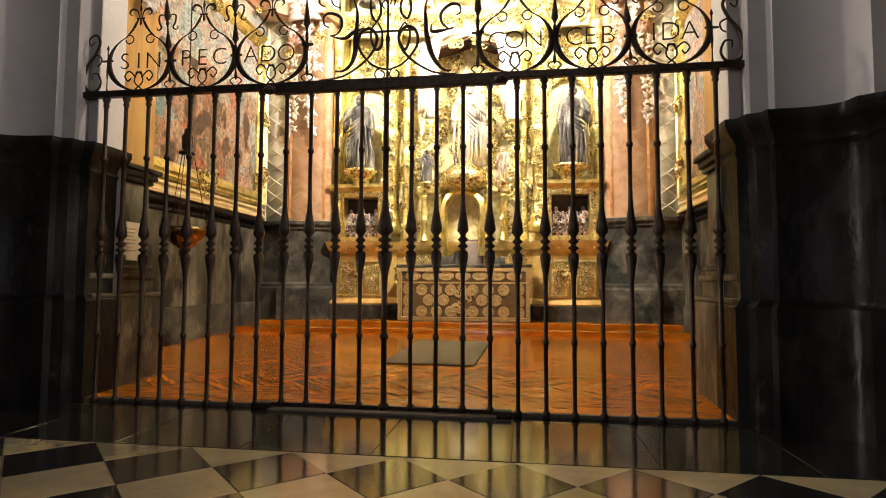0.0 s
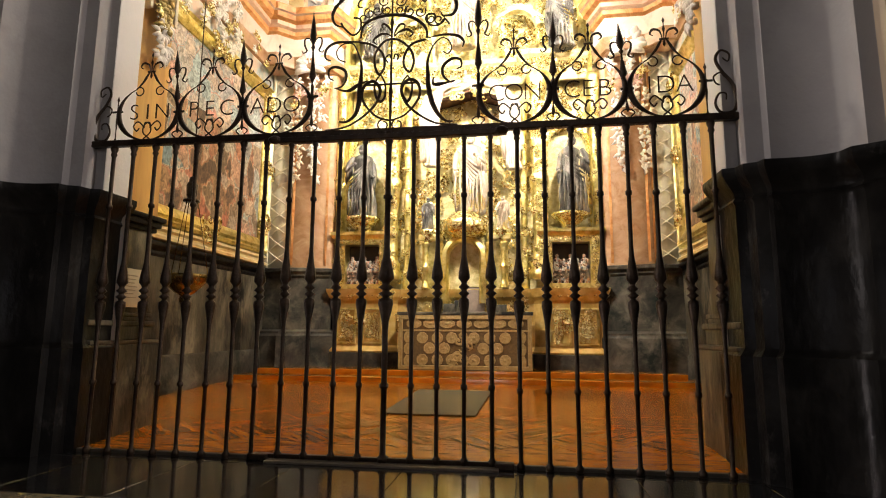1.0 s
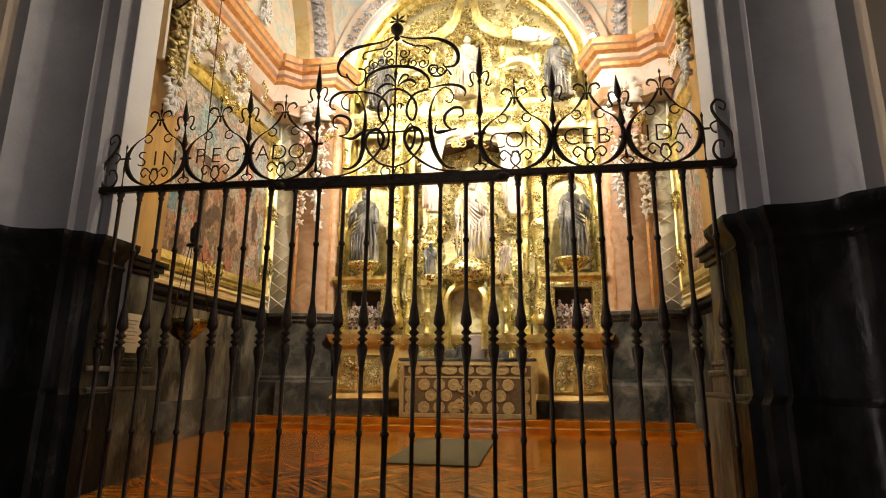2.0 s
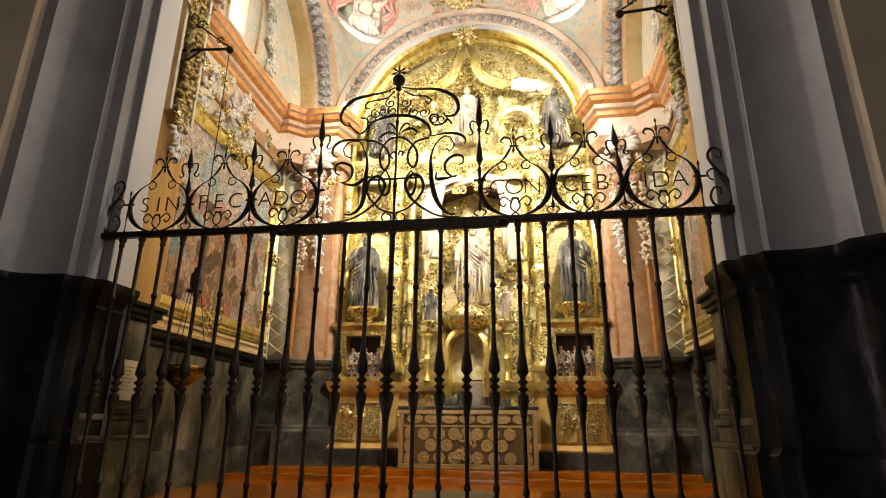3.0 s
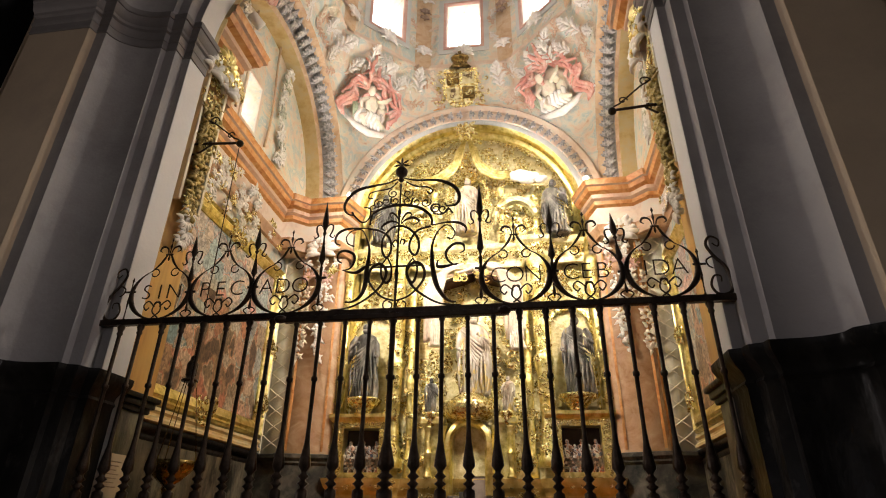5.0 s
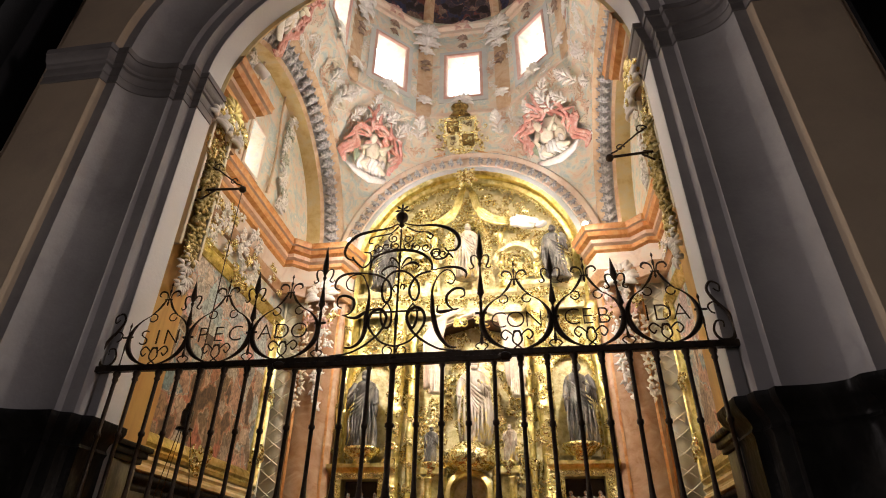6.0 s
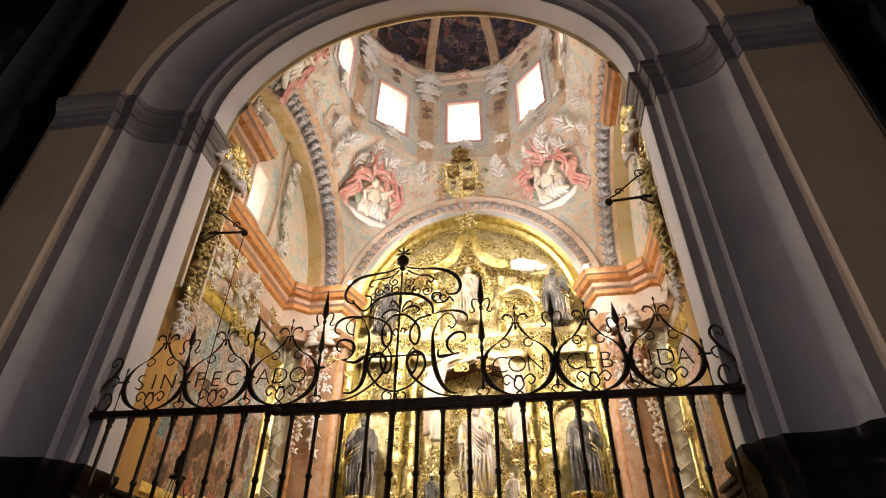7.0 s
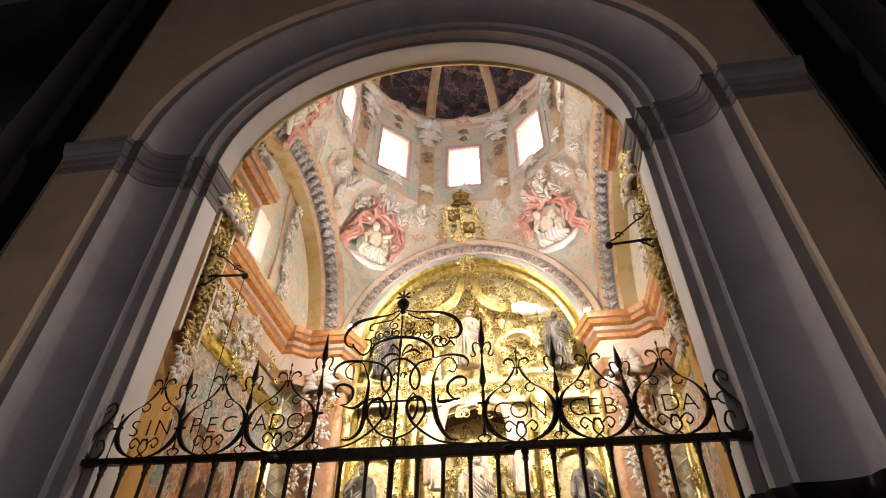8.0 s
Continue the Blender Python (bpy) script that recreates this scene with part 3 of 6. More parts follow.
    for nmx, k0, k1, mt in (("arch_moulding", 1, 2, DRUMPIL), ("arch_band", 2, 3, BANDGROUND), ("arch_moulding", 3, 5, DRUMPIL)):
        bm = bmesh.new()
        rows = [[bm.verts.new((AX + s * x, YC - r * cos(a), CORN + r * sin(a))) for a in aa] for x, r in secs[k0:k1 + 1]]
        for p, q in zip(rows, rows[1:]):
            for i in range(40):
                bm.faces.new((p[i], p[i + 1], q[i + 1], q[i]))
        part(nmx, bm, mt, w)
    # window in the lunette
    win = thing("window_%d" % (1 if s < 0 else 2), (AX + s * LX, 7.15, 7.7), "bright lunette window with deep reveal", "window", kind="structure")
    b = part("window_frame", mesh_sweep([(6.86, 7.2), (7.42, 7.2), (7.42, 8.25), (6.86, 8.25)], [(-0.03, 0.0), (-0.03, -0.03), (0.03, -0.03), (0.03, 0.0)],
                                        lambda u, v, wv, s=s: (AX + s * (LX + wv), u, v), True), FRESCOPINK, win)
    b.matrix_parent_inverse = win.matrix_basis.inverted()
    bm = bmesh.new()
    xx = AX + s * (LX + 0.56)
    quad(bm, (xx, 6.7, 7.1), (xx, 7.9, 7.1), (xx, 7.9, 8.4), (xx, 6.7, 8.4))
    tagged(part("backdrop_window_side", bm, DAY), "bright daylight outside the window", "sky", kind="structure")

# plain masonry that closes the chapel outside
shell = tagged(new("wall_outer"), "plain masonry closing the chapel behind its ornament", "wall", kind="structure")
for s in (-1, 1):
    part("masonry", boxm(*sorted((AX + s * 2.37, AX + s * 4.3)), 10.42, 10.62, 0.0, 10.9), FRESCOPINK, shell)
    part("masonry", boxm(*sorted((AX + s * 4.3, AX + s * 4.45)), 4.72, 10.62, 0.0, 10.9), FRESCOPINK, shell)

# end wall with the arched recess of the altarpiece
endw = tagged(new("wall_north"), "end wall with a frescoed arch round the altarpiece", "wall", kind="structure")
RA = 2.34
ZA = 6.9
bm = bmesh.new()
aa = [pi - pi * i / 44 for i in range(45)]
prof = [(RA, 11.0), (RA, 10.3), (RA + 0.06, 10.22)]
rows = [[bm.verts.new(p) for p in [(AX - r, y, 0.3)] + [(AX + r * cos(a), y, ZA + r * sin(a)) for a in aa] + [(AX + r, y, 0.3)]] for r, y in prof]
for p, q in zip(rows, rows[1:]):
    for i in range(len(p) - 1):
        bm.faces.new((p[i], p[i + 1], q[i + 1], q[i]))
part("recess", bm, GOLD, endw, "gilded reveal")
for nm, rr, mt in (("inner_band", [(RA + 0.06, 10.22), (RA + 0.1, 10.2), (RA + 0.18, 10.21)], PALEBLUE), ("relief_band", [(RA + 0.18, 10.21), (RA + 0.2, 10.18), (RA + 0.36, 10.18), (RA + 0.38, 10.2)], FRESCOPINK),
                   ("outer_band", [(RA + 0.38, 10.2), (RA + 0.4, 10.15), (RA + 0.52, 10.13), (RA + 0.56, 10.16)], FRESCOPINK)):
    bm = bmesh.new()
    rows = [[bm.verts.new((AX + r * cos(a), y, ZA + r * sin(a))) for a in aa] for r, y in rr]
    for p, q in zip(rows, rows[1:]):
        for i in range(44):
            bm.faces.new((p[i], p[i + 1], q[i + 1], q[i]))
    part(nm, bm, mt, endw)
part("back", boxm(AX - 2.6, AX + 2.6, 11.0, 11.2, 0, 9.6), GOLDPLAIN, endw)

# pendentives: from the four arches to the drum
DC, DR, DZ = 7.42, 2.42, 10.75     # drum centre (y), radius to a face, foot
vault = tagged(new("vault"), "frescoed pendentive vault under an eight-sided drum", "vault", kind="structure")


def oct_point(th, r):
    k = (th + pi / 8) % (pi / 4) - pi / 8
    q = r / cos(k)
    return AX + q * cos(th), DC + q * sin(th)


def foot_point(th):
    """Lower edge of the vault in the direction th: on the arches, or on the corner piers."""
    hx, hy = 2.82, 2.76
    c, sn = cos(th), sin(th)
    k = min(hx / abs(c) if abs(c) > 1e-6 else 1e9, hy / abs(sn) if abs(sn) > 1e-6 else 1e9)
    x, y = k * c, k * sn
    if abs(abs(y) - hy) < 1e-6:
        r = 2.92
        z = ZA + (max(0, r * r - x * x)) ** 0.5 if sn > 0 else ZA + (max(0, 2.92 ** 2 - x * x)) ** 0.5 * 0.95
    else:
        r = 2.88
        z = CORN + (max(0, r * r - y * y)) ** 0.5
    return AX + x, DC + y, max(CORN, z)


bm = bmesh.new()
N, K = 192, 10
rows = []
for j in range(K + 1):
    f = j / K
    row = []
    for i in range(N):
        th = 2 * pi * i / N
        a = Vector(foot_point(th))
        ox, oy = oct_point(th, DR)
        o = Vector((ox, oy, DZ))
        p = a.lerp(o, f)
        h = (DZ - a.z)
        out = Vector((p.x - AX, p.y - DC, 0)).normalized() * (0.16 * h * sin(pi * f) * 0.6)
        row.append(bm.verts.new(p + out))
    rows.append(row)
for p, q in zip(rows, rows[1:]):
    for i in range(N):
        bm.faces.new((p[i], p[(i + 1) % N], q[(i + 1) % N], q[i]))
part("pendentives", bm, FRESCO, vault, smooth=True)

# drum with eight windows
drum = tagged(new("drum"), "eight-sided frescoed drum with square windows", "drum", kind="structure")
DT = 14.2
hw = DR * math.tan(pi / 8)
for k in range(8):
    th = k * pi / 4
    n = Vector((cos(th), sin(th), 0))
    t = Vector((-sin(th), cos(th), 0))
    c = Vector((AX, DC, 0)) + n * DR
    pl = lambda u, v, d, c=c, n=n, t=t: c + t * u + n * d + Vector((0, 0, v))
    bm = bmesh.new()
    rect_with_hole(bm, pl, -hw, hw, DZ, DT, [(-0.41, 0.41, 11.36, 12.78)], 0.4)
    part("drum_face", bm, FRESCO, drum)
    sq = [(-0.41, 11.36), (0.41, 11.36), (0.41, 12.78), (-0.41, 12.78)]
    part("window_surround", mesh_sweep(sq, [(0.2, 0.0), (0.2, -0.025), (0.08, -0.03), (0.08, 0.0)], pl, True), PALEBLUE, drum)
    part("window_surround", mesh_sweep(sq, [(0.08, 0.0), (0.08, -0.045), (0.02, -0.05), (-0.01, 0.0)], pl, True), ROSEFRAME, drum)
    # corner pilaster
    e = c + t * hw
    d2 = (n + Vector((cos(th + pi / 4), sin(th + pi / 4), 0))).normalized()
    t2 = Vector((-d2.y, d2.x, 0))
    pp = lambda u, v, d, e=e, d2=d2, t2=t2: e - d2 * d + t2 * u + Vector((0, 0, v))
    bm = bmesh.new()
    rect_with_hole(bm, pp, -0.2, 0.2, DZ, 13.7, [], 0.08)
    for u0 in (-0.2, 0.2):
        quad(bm, pp(u0, DZ, 0), pp(u0, DZ, 0.08), pp(u0, 13.7, 0.08), pp(u0, 13.7, 0))
    part("pilaster", bm, DRUMPIL, drum)
    bm = bmesh.new()
    quad(bm, pl(-0.7, 11.0, 0.6), pl(0.7, 11.0, 0.6), pl(0.7, 13.2, 0.6), pl(-0.7, 13.2, 0.6))
    tagged(part("backdrop_window", bm, DAY), "bright daylight outside the drum window", "sky", kind="structure")
pts = [oct_point(pi / 8 + k * pi / 4, DR) for k in range(8)]
part("drum_cornice", mesh_sweep(pts, [(0.0, 13.62), (-0.06, 13.66), (-0.06, 13.78), (-0.14, 13.86), (-0.14, 13.94), (0.0, 14.0)], plan, True), FRESCOPINK, drum)
part("drum_foot", mesh_sweep(pts, [(0.0, 10.72), (-0.015, 10.74), (-0.015, 10.8), (0.0, 10.85)], plan, True), FRESCOPINK, drum)
dbm = bmesh.new()
rows = []
for j in range(13):
    a = j / 12 * pi / 2 * 0.98
    rows.append([dbm.verts.new((AX + 2.44 * cos(a) * cos(2 * pi * i / 64), DC + 2.44 * cos(a) * sin(2 * pi * i / 64), 14.0 + 2.3 * sin(a))) for i in range(64)])
for p, q in zip(rows, rows[1:]):
    for i in range(64):
        dbm.faces.new((p[i], p[(i + 1) % 64], q[(i + 1) % 64], q[i]))
dbm.faces.new(rows[-1])
cpts = [(AX + 2.5 * cos(2 * pi * i / 64), DC + 2.5 * sin(2 * pi * i / 64)) for i in range(64)]
part("dome_ring", mesh_sweep(cpts, [(0.1, 13.9), (-0.05, 13.92), (-0.12, 13.98), (-0.12, 14.06), (0.05, 14.1)], plan, True), SAGEFRESCO, drum, "painted garland ring under the dome")
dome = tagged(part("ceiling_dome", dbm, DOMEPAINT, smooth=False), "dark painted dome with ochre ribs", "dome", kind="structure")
for k in range(8):
    th = pi / 8 + k * pi / 4
    bm = bmesh.new()
    tube(bm, [(*[AX + 2.42 * cos(a * pi / 20) * cos(th), DC + 2.42 * cos(a * pi / 20) * sin(th)], 14.0 + 2.28 * sin(a * pi / 20)) for a in range(10)], 0.15, 6)
    part("dome_rib", bm, DRUMPIL, drum)


# ---- the iron grille ----
BARX = [-3.57, -3.38, -3.17, -2.98, -2.78, -2.56, -2.35, -2.14, -1.92, -1.71, -1.49, -1.28, -1.08, -0.87, -0.67, -0.46, -0.25, -0.04, 0.17, 0.38, 0.59, 0.8, 1.0, 1.22, 1.42]
RAIL = 2.63
grille = thing("iron_grille", (AX, GY, 0), "black wrought-iron chapel grille with knobbed bars and lettered scroll cresting", "grille")


def gpart(name, bm, label="", smooth=False, material=IRON):
    ob = part(name, bm, material, grille, label, smooth)
    ob.matrix_parent_inverse = grille.matrix_basis.inverted()
    return ob


def bar_mesh(r=0.0165, k=1.0):
    bm = bmesh.new()
    p = [(r * 1.9, 0.0), (r * 1.9, 0.035), (r * 1.1, 0.05), (r, 0.06), (r, 0.54), (r * 1.6, 0.55), (r * 1.6, 0.575), (r, 0.585), (r, 0.98), (r * 1.2, 1.05), (r * 2.6, 1.19), (r * 2.5, 1.225),
         (r * 1.2, 1.24), (r * 1.3, 1.25), (r * 2.7, 1.27), (r * 1.3, 1.29), (r * 1.3, 1.3), (r * 2.7, 1.32), (r * 1.3, 1.345), (r * 1.4, 1.36), (r * 2.8, 1.39), (r * 2.6, 1.43), (r * 1.3, 1.56), (r, 1.65),
         (r, 2.03), (r * 1.6, 2.04), (r * 1.6, 2.065), (r, 2.075), (r, 2.5), (r * 1.6, 2.52), (r * 1.2, 2.54), (r * 1.9, 2.57), (r * 1.9, 2.6)]
    lathe(bm, [(a * k, z) for a, z in p], 10)
    return bm


first = None
for i, x in enumerate(BARX):
    m = pose(x - AX, 0, 0.02 if 8 <= i <= 16 else 0.0, 0, 0, i * 31)
    if first is None:
        first = part("bar", bar_mesh(), IRON, grille, smooth=True)
        first.matrix_basis = m
    elif i == 12:
        o = part("bar", bar_mesh(0.0165, 1.4), IRON, grille, "thick central gate bar", smooth=True)
        o.matrix_basis = m
    else:
        again(first, m)
gpart("top_rail", boxm(-3.81, 1.68, GY - 0.03, GY + 0.03, RAIL - 0.035, RAIL + 0.02, bevel=0.006))
gpart("gate_top_rail", boxm(-2.03, -0.12, GY - 0.045, GY + 0.02, RAIL - 0.075, RAIL - 0.03, bevel=0.006))
gpart("gate_bottom_rail", boxm(-2.0, -0.14, GY - 0.02, GY + 0.02, 0.02, 0.05, bevel=0.005))
for x in (-2.06, -0.16):
    bm = bmesh.new()
    ball(bm, (x, GY - 0.03, RAIL - 0.045), 0.045, (1.3, 1, 0.8))
    gpart("hinge", bm)
    gpart("pivot_block", boxm(x - 0.07, x + 0.07, GY - 0.05, GY + 0.04, 0.0, 0.05, bevel=0.008))
bm = bmesh.new()
box(bm, -1.98, -0.2, GY - 0.12, GY - 0.02, 0.0, 0.02, 0.004)
gpart("threshold", bm, "worn stone-coloured threshold strip", material=SILLSTONE)


def spiral(cx, cz, r0, r1, a0, turns, n=22):
    return [(cx + (r0 + (r1 - r0) * i / n) * cos(a0 + turns * 2 * pi * i / n), GY, cz + (r0 + (r1 - r0) * i / n) * sin(a0 + turns * 2 * pi * i / n)) for i in range(n + 1)]


def swell(n, a, b):
    return [a + (b - a) * sin(pi * i / (n - 1)) ** 2 for i in range(n)]


def arc(cx, cz, rx, rz, a0, a1, n=20):
    return [(cx + rx * cos(radians(a0 + (a1 - a0) * i / n)), GY, cz + rz * sin(radians(a0 + (a1 - a0) * i / n))) for i in range(n + 1)]


def mirror(pts, c):
    return [(2 * c - x, y, z) for x, y, z in pts]


def smooth_line(ctrl, n=8):
    """Catmull-Rom through (x, z) points."""
    out = []
    c = [ctrl[0]] + list(ctrl) + [ctrl[-1]]
    for i in range(1, len(c) - 2):
        for k in range(n):
            t = k / n
            p = [0.5 * (2 * c[i][a] + (c[i + 1][a] - c[i - 1][a]) * t + (2 * c[i - 1][a] - 5 * c[i][a] + 4 * c[i + 1][a] - c[i + 2][a]) * t * t
                        + (3 * c[i][a] - c[i - 1][a] - 3 * c[i + 1][a] + c[i + 2][a]) * t ** 3) for a in (0, 1)]
            out.append((p[0], GY, p[1]))
    out.append((ctrl[-1][0], GY, ctrl[-1][1]))
    return out


def wrought(name, lines, seg=6):
    bm = bmesh.new()
    for pts, rad in lines:
        tube(bm, pts, rad, seg, 0.7)
    return gpart(name, bm, smooth=True)


def ring_unit(cx, cz, w, h):
    """A horseshoe of two tapered C-bars, with curls above and below and a small finial."""
    lines = []
    for s in (-1, 1):
        side = arc(cx, cz, s * w, h, -90, 62, 26)
        lines.append((side, swell(27, 0.005, 0.026)))
        ex, _, ez = side[-1]
        loop = spiral(ex - s * 0.035, ez - 0.02, 0.042, 0.034, 0.6 if s > 0 else pi - 0.6, 0.9 * s, 16)
        lines.append((loop, 0.006))
        # stem from the ring to the finial
        lines.append((smooth_line([(ex, ez), (cx + s * 0.07, ez + 0.07), (cx + s * 0.035, ez + 0.13), (cx + s * 0.015, ez + 0.17)]), swell(25, 0.006, 0.012)))
        lines.append((smooth_line([(cx + s * 0.012, ez + 0.16), (cx + s * 0.03, ez + 0.23), (cx + s * 0.08, ez + 0.25), (cx + s * 0.105, ez + 0.215), (cx + s * 0.08, ez + 0.195)]), swell(33, 0.004, 0.011)))
        # small curls at the foot
        lines.append((smooth_line([(cx - s * 0.03, cz - h + 0.01), (cx + s * 0.035, cz - h + 0.07), (cx + s * 0.025, cz - h + 0.14), (cx - s * 0.02, cz - h + 0.16), (cx - s * 0.03, cz - h + 0.11)]), 0.007))
        lines.append((smooth_line([(cx + s * 0.03, cz - h + 0.12), (cx + s * 0.09, cz - h + 0.17), (cx + s * 0.13, cz - h + 0.13), (cx + s * 0.1, cz - h + 0.085), (cx + s * 0.075, cz - h + 0.11)]), 0.007))
    top = cz + h * sin(radians(62))
    lines.append(([(cx - 0.035, GY, top + 0.165), (cx + 0.035, GY, top + 0.165)], 0.009))
    lines.append(([(cx, GY, top + 0.1), (cx, GY, top + 0.12), (cx, GY, top + 0.17), (cx, GY, top + 0.22), (cx, GY, top + 0.25), (cx, GY, top + 0.28), (cx, GY, top + 0.3), (cx, GY, top + 0.32), (cx, GY, top + 0.345)],
                  [0.002, 0.012, 0.005, 0.005, 0.013, 0.004, 0.004, 0.012, 0.003]))
    return wrought("scroll_ring", lines)


def spear(x, z0, z1, lean=0.0):
    """A spear-headed finial over the joint of two rings."""
    h = z1 - z0
    prof = [(0.0, 0.004), (0.03, 0.016), (0.1, 0.006), (0.2, 0.006), (0.24, 0.02), (0.28, 0.012), (0.34, 0.016), (0.37, 0.007), (0.4, 0.018), (0.42, 0.031), (0.6, 0.008), (0.65, 0.007), (0.68, 0.02), (0.7, 0.01), (0.74, 0.024), (0.78, 0.031), (0.82, 0.027), (1.0, 0.002)]
    lines = [([(x + lean * f, GY, z0 + h * f) for f, r in prof], [r for f, r in prof])]
    zc, xc = z0 + h * 0.7, x + lean * 0.7
    for s in (-1, 1):
        lines.append((smooth_line([(xc, zc - 0.01), (xc + s * 0.035, zc + 0.06), (xc + s * 0.075, zc + 0.055), (xc + s * 0.075, zc), (xc + s * 0.055, zc - 0.05), (xc + s * 0.085, zc - 0.07), (xc + s * 0.1, zc - 0.045)]), swell(49, 0.004, 0.009)))
        lines.append((smooth_line([(x + s * 0.02, RAIL + 0.03), (x + s * 0.05, RAIL + 0.06), (x + s * 0.03, RAIL + 0.085), (x, RAIL + 0.09)]), 0.006))
    lines.append(([(x - 0.05, GY, z0 + 0.26 * h * 0.98), (x + 0.05, GY, z0 + 0.26 * h * 0.98)], 0.012))
    return wrought("spear_finial", lines)


RINGS = [(-3.275, 0.285), (-2.685, 0.29), (-2.07, 0.3), (-0.055, 0.285), (0.535, 0.275), (1.115, 0.275)]
rings = [ring_unit(cx, RAIL + 0.27, w, 0.25) for cx, w in RINGS]
for x, z1, ln in ((-2.98, 3.47, -0.06), (-2.38, 3.53, -0.03), (-1.755, 3.75, -0.02), (-0.345, 3.82, 0.0), (0.25, 3.57, 0.01), (0.82, 3.44, -0.05)):
    spear(x, RAIL + 0.07, z1, ln)
# end scrolls against the jambs
for x, s in ((-3.575, -1), (1.405, 1)):
    wrought("end_scroll", [
        ([(x, GY, RAIL + f) for f in (0.02, 0.05, 0.12, 0.2, 0.27, 0.29, 0.31, 0.38, 0.4, 0.43)], [0.012, 0.006, 0.005, 0.012, 0.006, 0.014, 0.006, 0.006, 0.013, 0.003]),
        ([(x - 0.05, GY, RAIL + 0.29), (x + 0.05, GY, RAIL + 0.29)], 0.01),
        (smooth_line([(x + s * 0.1, RAIL + 0.25), (x + s * 0.07, RAIL + 0.27), (x + s * 0.06, RAIL + 0.32), (x + s * 0.11, RAIL + 0.35), (x + s * 0.14, RAIL + 0.31)]), 0.007),
        (smooth_line([(x + s * 0.13, RAIL + 0.47), (x + s * 0.17, RAIL + 0.44), (x + s * 0.18, RAIL + 0.5), (x + s * 0.12, RAIL + 0.53), (x + s * 0.08, RAIL + 0.46), (x + s * 0.12, RAIL + 0.36), (x + s * 0.19, RAIL + 0.26),
                      (x + s * 0.22, RAIL + 0.14), (x + s * 0.19, RAIL + 0.04), (x + s * 0.1, RAIL + 0.03), (x + s * 0.06, RAIL + 0.1), (x + s * 0.09, RAIL + 0.18), (x + s * 0.14, RAIL + 0.18), (x + s * 0.14, RAIL + 0.13)]), swell(105, 0.006, 0.016))])


def letter(ch, x, z, size, ring):
    c = bpy.data.curves.new("letter", "FONT")
    c.body, c.size, c.extrude, c.align_x = ch, size, 0.004, "CENTER"
    c.offset = -0.0045
    c.materials.append(IRON)
    ob = new("letter", c)
    ob.parent = ring
    ob.matrix_basis = pose(x, GY, z, 90, 0, 0)
    return ob


for ring, (word, xs) in zip(rings, (("SIN", (-3.41, -3.28, -3.14)), ("PEC", (-2.84, -2.69, -2.53)), ("ADO", (-2.25, -2.1, -1.94)), ("CON", (-0.2, -0.06, 0.09)), ("CEB", (0.4, 0.52, 0.65)), ("IDA", (0.99, 1.11, 1.25)))):
    for ch, x in zip(word, xs):
        letter(ch, x, RAIL + 0.21, 0.21, ring)

